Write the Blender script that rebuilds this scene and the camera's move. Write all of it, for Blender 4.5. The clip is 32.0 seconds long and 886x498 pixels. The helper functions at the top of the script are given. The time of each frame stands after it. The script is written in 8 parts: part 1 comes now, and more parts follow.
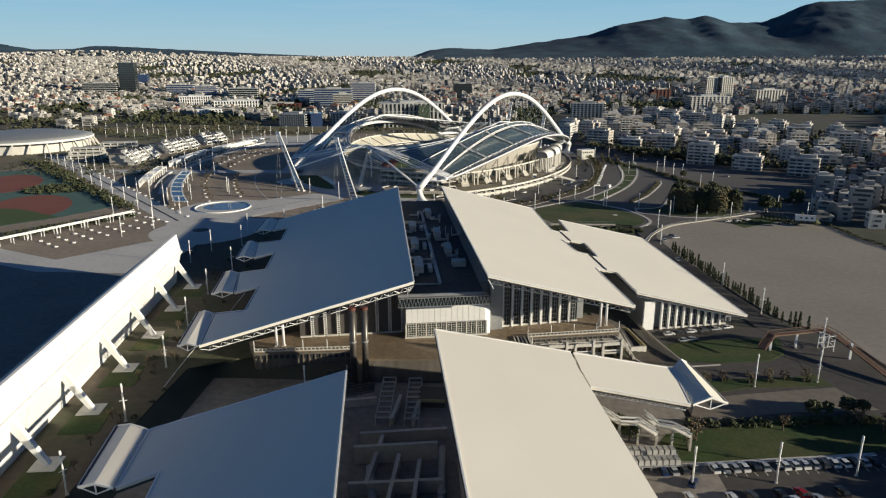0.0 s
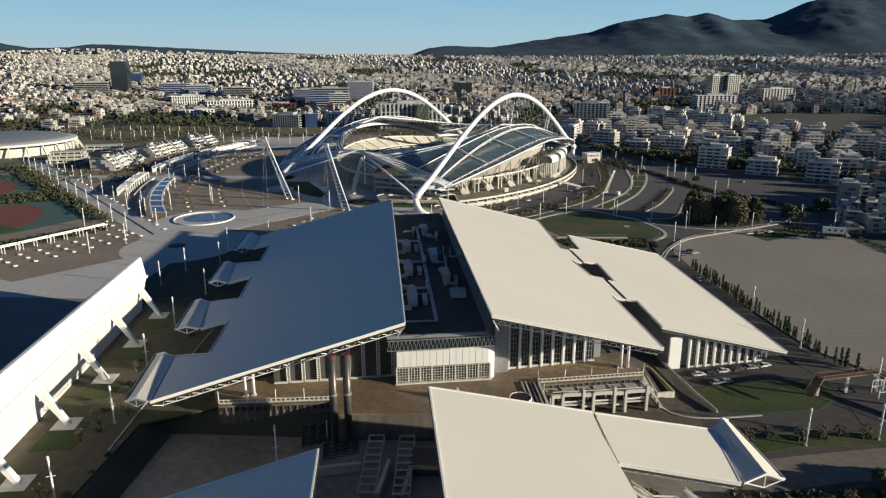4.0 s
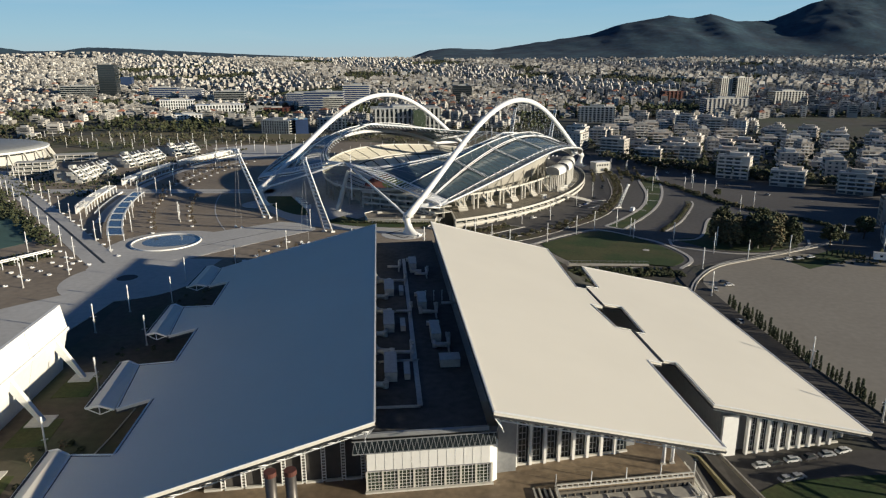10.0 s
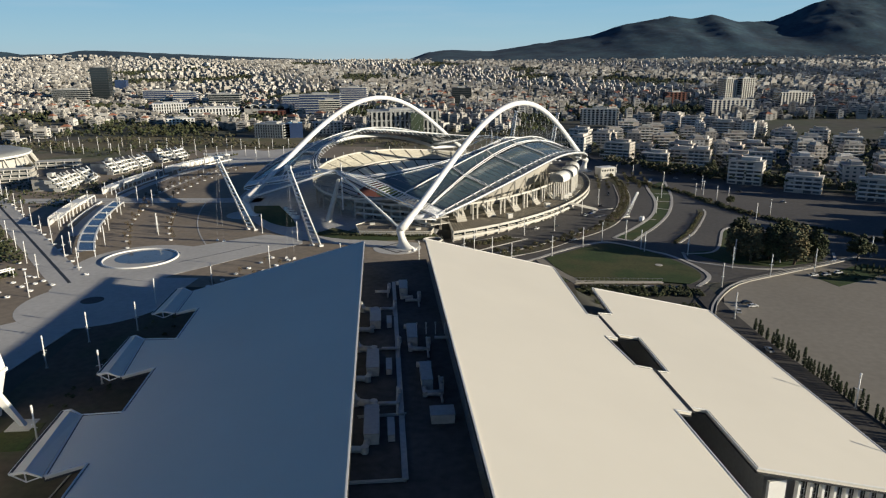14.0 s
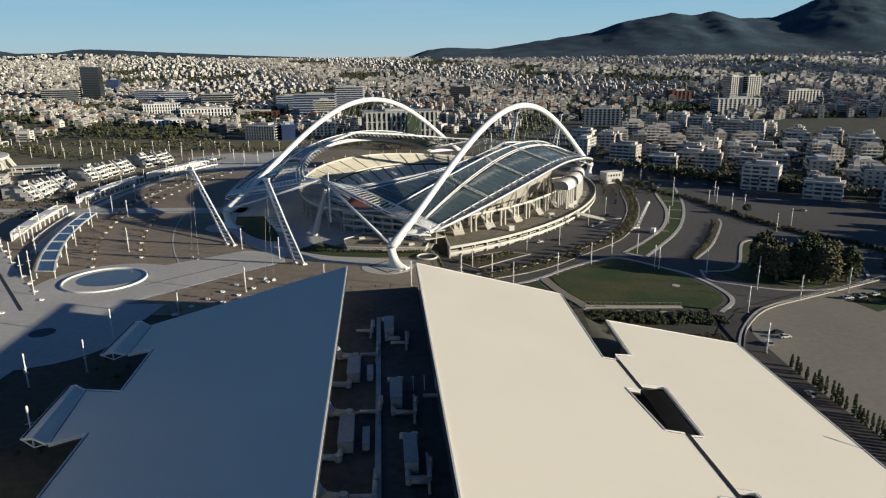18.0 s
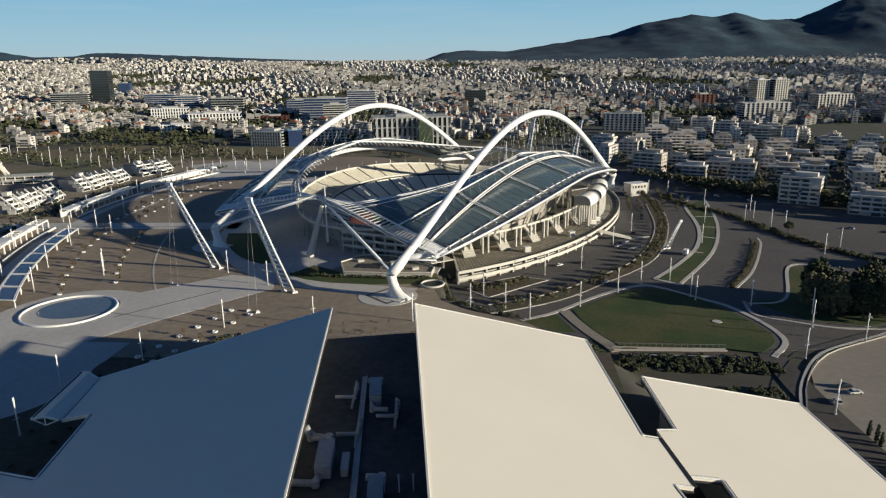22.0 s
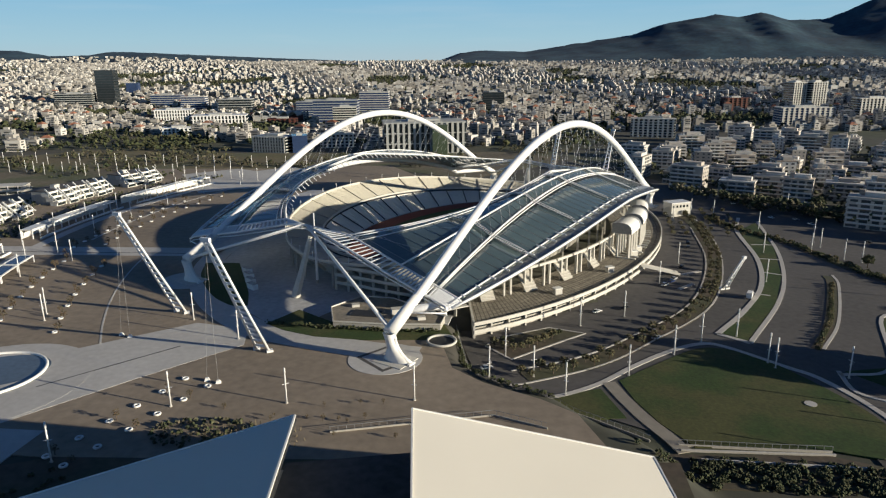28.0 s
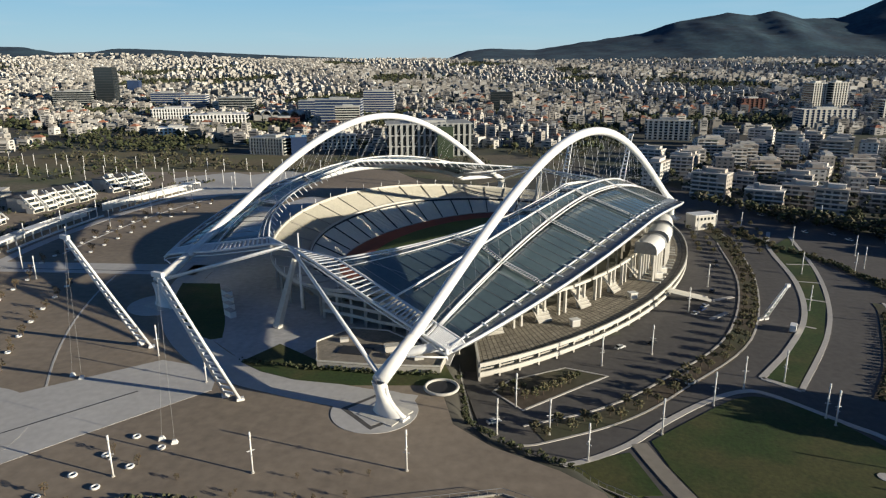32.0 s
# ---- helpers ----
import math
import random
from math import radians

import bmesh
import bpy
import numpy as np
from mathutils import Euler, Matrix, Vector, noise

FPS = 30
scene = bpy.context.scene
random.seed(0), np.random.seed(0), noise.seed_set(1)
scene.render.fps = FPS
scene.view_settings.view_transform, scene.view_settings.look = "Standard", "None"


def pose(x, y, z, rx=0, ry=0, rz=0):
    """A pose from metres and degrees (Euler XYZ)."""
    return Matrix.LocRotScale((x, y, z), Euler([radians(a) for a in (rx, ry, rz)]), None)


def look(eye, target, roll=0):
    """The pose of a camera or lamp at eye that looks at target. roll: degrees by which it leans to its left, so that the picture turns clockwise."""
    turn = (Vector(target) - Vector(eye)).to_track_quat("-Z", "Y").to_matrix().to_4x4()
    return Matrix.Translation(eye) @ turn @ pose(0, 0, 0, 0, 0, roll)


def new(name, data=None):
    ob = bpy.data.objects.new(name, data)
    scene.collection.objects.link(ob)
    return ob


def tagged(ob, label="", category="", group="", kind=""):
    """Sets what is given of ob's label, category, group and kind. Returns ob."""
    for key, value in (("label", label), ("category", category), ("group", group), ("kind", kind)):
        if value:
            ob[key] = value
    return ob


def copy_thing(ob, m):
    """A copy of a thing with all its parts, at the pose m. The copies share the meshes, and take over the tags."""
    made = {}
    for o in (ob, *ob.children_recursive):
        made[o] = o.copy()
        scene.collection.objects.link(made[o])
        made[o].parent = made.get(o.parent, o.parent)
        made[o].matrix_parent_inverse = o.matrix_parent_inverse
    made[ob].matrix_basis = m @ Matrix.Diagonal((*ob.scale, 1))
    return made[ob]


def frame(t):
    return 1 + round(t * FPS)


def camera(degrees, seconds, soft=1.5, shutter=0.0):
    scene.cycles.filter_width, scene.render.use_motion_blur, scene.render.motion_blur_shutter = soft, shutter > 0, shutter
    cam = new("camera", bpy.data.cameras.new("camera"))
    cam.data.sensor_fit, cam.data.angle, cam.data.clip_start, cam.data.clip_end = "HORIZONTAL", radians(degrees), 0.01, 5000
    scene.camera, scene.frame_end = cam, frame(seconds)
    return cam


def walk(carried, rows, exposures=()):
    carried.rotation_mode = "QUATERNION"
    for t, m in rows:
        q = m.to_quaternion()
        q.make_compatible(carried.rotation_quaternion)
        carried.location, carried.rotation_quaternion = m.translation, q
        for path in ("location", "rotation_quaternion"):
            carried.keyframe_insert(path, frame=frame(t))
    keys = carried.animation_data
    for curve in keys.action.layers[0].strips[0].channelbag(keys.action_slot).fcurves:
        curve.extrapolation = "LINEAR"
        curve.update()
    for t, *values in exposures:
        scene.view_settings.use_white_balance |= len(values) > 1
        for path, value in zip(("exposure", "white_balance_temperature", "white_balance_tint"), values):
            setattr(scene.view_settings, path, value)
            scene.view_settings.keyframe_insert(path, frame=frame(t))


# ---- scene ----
EXPOSURE = [(0, 0.47), (20, 0.42), (25, 0.44), (28, 0.5), (32, 0.56)]

# camera and its flight
cam = camera(66.3, 32.0, 1.2)
PATH = [
    (0, (0.33, 12.80, 94.70), (-5.24, 108.91, 67.64), -0.03),
    (3, (-0.46, 37.41, 95.75), (-6.02, 133.42, 68.36), -0.09),
    (6, (-0.74, 64.71, 94.98), (-6.27, 160.80, 67.84), -0.13),
    (9, (-0.47, 90.10, 94.80), (-6.06, 186.23, 67.81), -0.19),
    (11, (-0.01, 105.21, 94.85), (-5.74, 201.32, 67.85), -0.26),
    (13, (-0.04, 118.93, 94.39), (-5.74, 215.10, 67.56), -0.29),
    (14, (0.27, 126.04, 94.13), (-5.49, 222.22, 67.39), -0.45),
    (17, (0.35, 149.46, 95.50), (-5.36, 245.54, 68.38), -0.55),
    (19, (1.40, 168.19, 94.98), (-4.44, 264.32, 68.06), -0.72),
    (20, (1.81, 176.98, 95.11), (-4.09, 273.13, 68.28), -0.75),
    (21, (1.50, 186.93, 95.26), (-4.31, 283.11, 68.49), -0.81),
    (21.5, (1.92, 192.53, 95.29), (-5.45, 288.60, 68.51), -0.72),
    (22, (2.18, 197.84, 95.16), (-5.91, 293.89, 68.52), -0.74),
    (23, (2.25, 209.15, 95.97), (-6.59, 305.02, 68.92), -0.95),
    (25, (1.30, 229.56, 95.80), (-8.82, 325.39, 69.08), -0.75),
    (28, (-1.91, 259.57, 95.85), (-12.25, 355.41, 69.24), -0.53),
    (30, (-2.40, 279.01, 96.79), (-13.71, 374.68, 69.97), -0.36),
    (31, (-2.90, 287.07, 96.22), (-14.24, 382.77, 69.53), -0.40),
    (32, (-3.99, 295.42, 96.41), (-15.28, 391.07, 69.53), -0.31),
]
walk(cam, [(t, look(eye, aim, roll)) for t, eye, aim, roll in PATH], EXPOSURE)

# world, sun
SUN_EL, SUN_AZ = 11.5, 104.0
sun_way = Vector((math.sin(radians(SUN_AZ)) * math.cos(radians(SUN_EL)), math.cos(radians(SUN_AZ)) * math.cos(radians(SUN_EL)), math.sin(radians(SUN_EL))))
world = bpy.data.worlds.new("world")
scene.world = world
world.use_nodes = True
wn, wl = world.node_tree.nodes, world.node_tree.links
wn.clear()
w_out, w_bg, w_sky = wn.new("ShaderNodeOutputWorld"), wn.new("ShaderNodeBackground"), wn.new("ShaderNodeTexSky")
w_sky.sky_type, w_sky.sun_disc = "NISHITA", False
w_sky.sun_elevation, w_sky.sun_rotation = radians(SUN_EL), radians(SUN_AZ)
w_sky.altitude, w_sky.air_density, w_sky.dust_density, w_sky.ozone_density = 200, 1.0, 0.15, 3.0
# thin high cloud streaks
w_tc, w_map, w_ns, w_rmp, w_mix = (wn.new("ShaderNode" + k) for k in ("TexCoord", "Mapping", "TexNoise", "ValToRGB", "MixRGB"))
w_map.inputs["Scale"].default_value = (2.0, 3.0, 26.0)
w_map.inputs["Rotation"].default_value = (0.05, -0.06, 0.3)
w_ns.inputs["Scale"].default_value, w_ns.inputs["Detail"].default_value = 2.2, 6.0
w_rmp.color_ramp.elements[0].position, w_rmp.color_ramp.elements[1].position = 0.52, 0.85
w_rmp.color_ramp.elements[1].color = (0.16, 0.16, 0.16, 1)
wl.new(w_tc.outputs["Generated"], w_map.inputs["Vector"])
wl.new(w_map.outputs["Vector"], w_ns.inputs["Vector"])
wl.new(w_ns.outputs["Fac"], w_rmp.inputs["Fac"])
wl.new(w_rmp.outputs["Color"], w_mix.inputs["Fac"])
# pale haze towards the horizon
w_sep, w_hz, w_blend = (wn.new("ShaderNode" + k) for k in ("SeparateXYZ", "ValToRGB", "MixRGB"))
wl.new(w_tc.outputs["Generated"], w_sep.inputs["Vector"])
hz = w_hz.color_ramp
hz.elements[0].position, hz.elements[0].color = 0.0, (0.62, 0.82, 0.92, 1)
hz.elements[1].position, hz.elements[1].color = 0.75, (0.007, 0.030, 0.105, 1)
for at, col in ((0.03, (0.52, 0.83, 1.0, 1)), (0.09, (0.35, 0.72, 1.02, 1)), (0.165, (0.09, 0.29, 0.64, 1)), (0.35, (0.042, 0.15, 0.4, 1))):
    hz.elements.new(at).color = col
wl.new(w_sep.outputs["Z"], w_hz.inputs["Fac"])
w_gain = wn.new("ShaderNodeVectorMath")
w_gain.operation = "SCALE"
w_gain.inputs["Scale"].default_value = 10.0
wl.new(w_hz.outputs["Color"], w_gain.inputs[0])
w_blend.inputs["Fac"].default_value = 0.93
wl.new(w_sky.outputs["Color"], w_blend.inputs["Color1"])
wl.new(w_gain.outputs["Vector"], w_blend.inputs["Color2"])
wl.new(w_blend.outputs["Color"], w_mix.inputs["Color1"])
w_mix.inputs["Color2"].default_value = (9.0, 9.6, 10.2, 1)
wl.new(w_mix.outputs["Color"], w_bg.inputs["Color"])
w_bg.inputs["Strength"].default_value = 0.05
wl.new(w_bg.outputs["Background"], w_out.inputs["Surface"])
sun_data = bpy.data.lights.new("sun", "SUN")
sun_data.energy, sun_data.angle, sun_data.color = 5.0, radians(0.53), (1.0, 0.895, 0.70)
sun = new("sun", sun_data)
sun.matrix_world = look(sun_way * 900, (0, 0, 0))

# ---- materials ----
def mat(name, col, rough=0.7, metal=0.0, var=0.25, big=0.02, fine=0.5, bump=0.15, rand="", spread=0.3, tint=None, streak=None):
    """A procedural surface: base colour varied at two scales, fine relief; rand: 'object' or 'island' for a change from piece to piece."""
    m = bpy.data.materials.new(name)
    m.use_nodes = True
    n, l = m.node_tree.nodes, m.node_tree.links
    b = n["Principled BSDF"]
    b.inputs["Roughness"].default_value, b.inputs["Metallic"].default_value = rough, metal
    tc = n.new("ShaderNodeTexCoord")
    geo = n.new("ShaderNodeNewGeometry")
    if streak:
        mp = n.new("ShaderNodeMapping")
        mp.inputs["Scale"].default_value = streak
        l.new(geo.outputs["Position"], mp.inputs["Vector"])
        at = mp.outputs["Vector"]
    else:
        at = geo.outputs["Position"]
    big_n, fine_n = n.new("ShaderNodeTexNoise"), n.new("ShaderNodeTexNoise")
    for node, size, detail in ((big_n, big, 5), (fine_n, fine, 4)):
        node.inputs["Scale"].default_value, node.inputs["Detail"].default_value = size, detail
        l.new(at, node.inputs["Vector"])
    add = n.new("ShaderNodeMath")
    add.operation = "ADD"
    l.new(big_n.outputs["Fac"], add.inputs[0])
    l.new(fine_n.outputs["Fac"], add.inputs[1])
    value = add.outputs[0]
    rng = n.new("ShaderNodeMapRange")
    rng.inputs["From Min"].default_value, rng.inputs["From Max"].default_value = 0.6, 1.4
    rng.inputs["To Min"].default_value, rng.inputs["To Max"].default_value = 1 - var, 1 + var
    l.new(value, rng.inputs["Value"])
    scale = rng.outputs["Result"]
    if rand:
        src = n.new("ShaderNodeObjectInfo").outputs["Random"] if rand == "object" else geo.outputs["Random Per Island"]
        r2 = n.new("ShaderNodeMapRange")
        r2.inputs["To Min"].default_value, r2.inputs["To Max"].default_value = 1 - spread, 1 + spread
        l.new(src, r2.inputs["Value"])
        mul = n.new("ShaderNodeMath")
        mul.operation = "MULTIPLY"
        l.new(scale, mul.inputs[0])
        l.new(r2.outputs["Result"], mul.inputs[1])
        scale = mul.outputs[0]
    base = n.new("ShaderNodeMixRGB")
    base.inputs["Color1"].default_value = (*col, 1)
    base.inputs["Color2"].default_value = (*(tint or col), 1)
    if tint:
        if rand:
            wn2 = n.new("ShaderNodeTexWhiteNoise")
            wn2.noise_dimensions = "1D"
            l.new(src, wn2.inputs["W"])
            l.new(wn2.outputs["Value"], base.inputs["Fac"])
        else:
            rm = n.new("ShaderNodeValToRGB")
            rm.color_ramp.elements[0].position, rm.color_ramp.elements[1].position = 0.42, 0.6
            l.new(big_n.outputs["Fac"], rm.inputs["Fac"])
            l.new(rm.outputs["Color"], base.inputs["Fac"])
    vec = n.new("ShaderNodeVectorMath")
    vec.operation = "SCALE"
    l.new(base.outputs["Color"], vec.inputs[0])
    l.new(scale, vec.inputs["Scale"])
    l.new(vec.outputs["Vector"], b.inputs["Base Color"])
    if bump:
        bp = n.new("ShaderNodeBump")
        bp.inputs["Strength"].default_value, bp.inputs["Distance"].default_value = bump, 0.1
        l.new(fine_n.outputs["Fac"], bp.inputs["Height"])
        l.new(bp.outputs["Normal"], b.inputs["Normal"])
    return m


def glass(name, col, rough=0.12):
    m = mat(name, col, rough, 0.0, 0.2, 0.05, 0.6, 0.03)
    m.node_tree.nodes["Principled BSDF"].inputs["Specular IOR Level"].default_value = 0.8
    return m


white_paint = mat("white_paint", (0.78, 0.78, 0.76), 0.45, 0, 0.06, 0.05, 0.8, 0.05)
white_steel = mat("white_steel", (0.76, 0.77, 0.78), 0.35, 0, 0.07, 0.05, 1.0, 0.03)
roof_membrane = mat("roof_membrane", (0.775, 0.738, 0.648), 0.62, 0, 0.035, 0.012, 0.05, 0.0)
roof_edge = mat("roof_edge", (0.62, 0.62, 0.6), 0.5, 0, 0.1, 0.05, 1, 0.05)
# near-black for tyres and drains; under edges and in gaps it stands for shade
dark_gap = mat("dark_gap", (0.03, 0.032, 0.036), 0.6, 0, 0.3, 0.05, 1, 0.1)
grey_metal = mat("grey_metal", (0.3, 0.31, 0.32), 0.45, 0.3, 0.2, 0.05, 1, 0.1)
dull_zinc = mat("dull_zinc", (0.45, 0.45, 0.43), 0.5, 0.2, 0.25, 0.1, 1, 0.1)
concrete = mat("concrete", (0.41, 0.39, 0.35), 0.85, 0, 0.2, 0.04, 0.8, 0.2)
concrete_light = mat("concrete_light", (0.56, 0.545, 0.5), 0.8, 0, 0.15, 0.04, 0.8, 0.2)
terrace_paving = mat("terrace_paving", (0.29, 0.222, 0.148), 0.6, 0, 0.45, 0.045, 0.6, 0.15, tint=(0.15, 0.112, 0.075))
plaza_earth = mat("plaza_earth", (0.26, 0.215, 0.165), 0.9, 0, 0.3, 0.015, 0.3, 0.3)
path_paving = mat("path_paving", (0.5, 0.49, 0.47), 0.8, 0, 0.16, 0.03, 0.4, 0.2)
asphalt = mat("asphalt", (0.096, 0.091, 0.088), 0.9, 0, 0.3, 0.02, 0.4, 0.3)
# darker copy of asphalt: the yard's tree shade is put into the colour
yard_asphalt = mat("yard_asphalt", (0.066, 0.061, 0.056), 0.9, 0, 0.35, 0.03, 0.4, 0.3)
lot_gravel = mat("lot_gravel", (0.275, 0.25, 0.21), 0.95, 0, 0.16, 0.02, 0.4, 0.4)
kerb_stone = mat("kerb_stone", (0.5, 0.48, 0.45), 0.85, 0, 0.15, 0.05, 1, 0.2)
soil = mat("soil", (0.095, 0.075, 0.055), 0.95, 0, 0.4, 0.03, 0.4, 0.4, tint=(0.06, 0.065, 0.035))
grass = mat("grass", (0.03, 0.064, 0.01), 0.95, 0, 0.5, 0.045, 0.9, 0.6, tint=(0.058, 0.062, 0.018))
city_soil = mat("city_soil", (0.075, 0.07, 0.06), 0.95, 0, 0.4, 0.006, 0.08, 0.2, tint=(0.05, 0.06, 0.035))
leaf_dark = mat("leaf_dark", (0.038, 0.052, 0.022), 0.9, 0, 0.4, 0.05, 0.8, 0.3, rand="island", spread=0.5, tint=(0.06, 0.062, 0.026))
leaf_olive = mat("leaf_olive", (0.085, 0.095, 0.05), 0.9, 0, 0.35, 0.05, 0.8, 0.3, rand="island", spread=0.4, tint=(0.11, 0.085, 0.04))
leaf_brown = mat("leaf_brown", (0.12, 0.075, 0.04), 0.9, 0, 0.35, 0.05, 0.8, 0.3, rand="island", spread=0.5, tint=(0.09, 0.085, 0.045))
bark = mat("bark", (0.1, 0.075, 0.055), 0.95, 0, 0.3, 0.2, 3, 0.4)
leaf_cypress = mat("leaf_cypress", (0.026, 0.036, 0.016), 0.95, 0, 0.35, 0.1, 1.2, 0.4, rand="island", spread=0.4)
seat_stone = mat("seat_stone", (0.47, 0.45, 0.385), 0.85, 0, 0.12, 0.03, 0.8, 0.2)
roof_glass = mat("roof_glass", (0.1, 0.145, 0.155), 0.12, 0, 0.2, 0.05, 0.6, 0.0)
roof_glass.node_tree.nodes["Principled BSDF"].inputs["Alpha"].default_value = 0.92
roof_glass.node_tree.nodes["Principled BSDF"].inputs["IOR"].default_value = 3.0
rgn, rgl = roof_glass.node_tree.nodes, roof_glass.node_tree.links
through_light, sheet_mix = rgn.new("ShaderNodeBsdfTranslucent"), rgn.new("ShaderNodeMixShader")
through_light.inputs["Color"].default_value = (0.4, 0.6, 0.7, 1)
sheet_mix.inputs["Fac"].default_value = 0.12
rgl.new(rgn["Principled BSDF"].outputs[0], sheet_mix.inputs[1])
rgl.new(through_light.outputs[0], sheet_mix.inputs[2])
rgl.new(sheet_mix.outputs[0], rgn["Material Output"].inputs["Surface"])
dark_glass = glass("dark_glass", (0.02, 0.028, 0.032), 0.1)
green_glass = glass("green_glass", (0.055, 0.075, 0.05), 0.15)
blue_glass = glass("blue_glass", (0.03, 0.055, 0.13), 0.15)
water = glass("water", (0.12, 0.15, 0.17), 0.08)
track_red = mat("track_red", (0.2, 0.06, 0.04), 0.9, 0, 0.15, 0.03, 0.5, 0.1)
pitch_green = mat("pitch_green", (0.05, 0.085, 0.02), 0.95, 0, 0.25, 0.03, 0.5, 0.2)
rust_red = mat("rust_red", (0.1, 0.03, 0.02), 0.7, 0, 0.3, 0.2, 1, 0.1)
city_wall = mat("city_wall", (0.52, 0.505, 0.475), 0.85, 0, 0.08, 0.02, 0.2, 0.1, rand="island", spread=0.35, tint=(0.27, 0.25, 0.225))
city_dark = mat("city_dark", (0.06, 0.065, 0.07), 0.5, 0, 0.3, 0.02, 0.3, 0.05, rand="island", spread=0.5)
house_wall = mat("house_wall", (0.55, 0.54, 0.515), 0.85, 0, 0.08, 0.05, 0.4, 0.1, rand="object", spread=0.3, tint=(0.42, 0.36, 0.3))
tile_roof = mat("tile_roof", (0.3, 0.13, 0.08), 0.85, 0, 0.25, 0.1, 0.8, 0.3, rand="island", spread=0.3)
# the blue haze of distance is put into the hills' base colour
hazy_mountain = mat("hazy_mountain", (0.011, 0.042, 0.078), 0.95, 0, 0.55, 0.008, 0.05, 0.4, tint=(0.022, 0.058, 0.085))


# ---- mesh tools ----
class Shape:
    def __init__(self):
        self.v, self.f, self.m = [], [], []

    def add(self, verts, faces, slot=0):
        k = len(self.v)
        self.v.extend(tuple(p) for p in verts)
        self.f.extend(tuple(i + k for i in face) for face in faces)
        self.m.extend([slot] * len(faces))
        return self

    def box(self, x, y, z, sx, sy, sz, turn=0.0, slot=0, top=1.0):
        """A box standing at z; turn in degrees; top: how much the upper face shrinks."""
        c, s = math.cos(radians(turn)), math.sin(radians(turn))
        out = []
        for h, k in ((0, 1.0), (sz, top)):
            for a, b in ((-1, -1), (1, -1), (1, 1), (-1, 1)):
                px, py = a * sx / 2 * k, b * sy / 2 * k
                out.append((x + c * px - s * py, y + s * px + c * py, z + h))
        return self.add(out, [(0, 3, 2, 1), (4, 5, 6, 7), (0, 1, 5, 4), (1, 2, 6, 5), (2, 3, 7, 6), (3, 0, 4, 7)], slot)

    def prism(self, poly, low, high, slot=0):
        """Upright prism over a polygon of (x, y); low and high: numbers or functions of x, y."""
        lo = low if callable(low) else lambda x, y: low
        hi = high if callable(high) else lambda x, y: high
        if sum(a[0] * b[1] - b[0] * a[1] for a, b in zip(poly, poly[1:] + poly[:1])) < 0:
            poly = poly[::-1]
        n = len(poly)
        verts = [(x, y, lo(x, y)) for x, y in poly] + [(x, y, hi(x, y)) for x, y in poly]
        faces = [tuple(range(n - 1, -1, -1)), tuple(range(n, 2 * n))]
        faces += [(i, (i + 1) % n, n + (i + 1) % n, n + i) for i in range(n)]
        return self.add(verts, faces, slot)

    def tube(self, pts, r, n=6, slot=0, closed=False):
        """A round bar along points; r: a number or one a point."""
        pts = [Vector(p) for p in pts]
        rs = r if hasattr(r, "__len__") else [r] * len(pts)
        verts = []
        for i, p in enumerate(pts):
            a = pts[i - 1] if i or closed else p
            b = pts[(i + 1) % len(pts)] if i + 1 < len(pts) or closed else p
            d = (b - a).normalized()
            side = d.cross(Vector((0, 0, 1)) if abs(d.z) < 0.97 else Vector((1, 0, 0))).normalized()
            up = side.cross(d)
            verts += [p + rs[i] * (math.cos(2 * math.pi * k / n) * side + math.sin(2 * math.pi * k / n) * up) for k in range(n)]
        faces = []
        m = len(pts)
        for i in range(m if closed else m - 1):
            for k in range(n):
                faces.append((i * n + k, i * n + (k + 1) % n, ((i + 1) % m) * n + (k + 1) % n, ((i + 1) % m) * n + k))
        if not closed:
            faces += [tuple(range(n - 1, -1, -1)), tuple(range((m - 1) * n, m * n))]
        return self.add(verts, faces, slot)

    def beam(self, p, q, w, h, slot=0):
        """A square bar from p to q."""
        p, q = Vector(p), Vector(q)
        d = (q - p).normalized()
        side = d.cross(Vector((0, 0, 1)) if abs(d.z) < 0.97 else Vector((0, 1, 0))).normalized()
        up = side.cross(d)
        out = [c + a * w / 2 * side + b * h / 2 * up for c in (p, q) for a, b in ((-1, -1), (1, -1), (1, 1), (-1, 1))]
        return self.add(out, [(0, 3, 2, 1), (4, 5, 6, 7), (0, 1, 5, 4), (1, 2, 6, 5), (2, 3, 7, 6), (3, 0, 4, 7)], slot)

    def sheet(self, rows, thick=0.0, slot=0):
        """A surface through rows of points, with a thickness downwards."""
        a, b = len(rows), len(rows[0])
        top = [Vector(p) for row in rows for p in row]
        faces = [(i * b + j, (i + 1) * b + j, (i + 1) * b + j + 1, i * b + j + 1) for i in range(a - 1) for j in range(b - 1)]
        if not thick:
            return self.add(top, faces, slot)
        k = a * b
        verts = top + [p - Vector((0, 0, thick)) for p in top]
        faces = faces + [tuple(i + k for i in f[::-1]) for f in faces]
        rim = [j for j in range(b)] + [i * b + b - 1 for i in range(1, a)] + [(a - 1) * b + j for j in range(b - 2, -1, -1)] + [i * b for i in range(a - 2, 0, -1)]
        faces += [(rim[i], rim[(i + 1) % len(rim)], rim[(i + 1) % len(rim)] + k, rim[i] + k) for i in range(len(rim))]
        return self.add(verts, faces, slot)

    def mesh(self, name, mats, smooth=False):
        me = bpy.data.meshes.new(name)
        me.from_pydata(self.v, [], self.f)
        for m in mats if isinstance(mats, (list, tuple)) else [mats]:
            me.materials.append(m)
        if any(self.m):
            me.polygons.foreach_set("material_index", self.m)
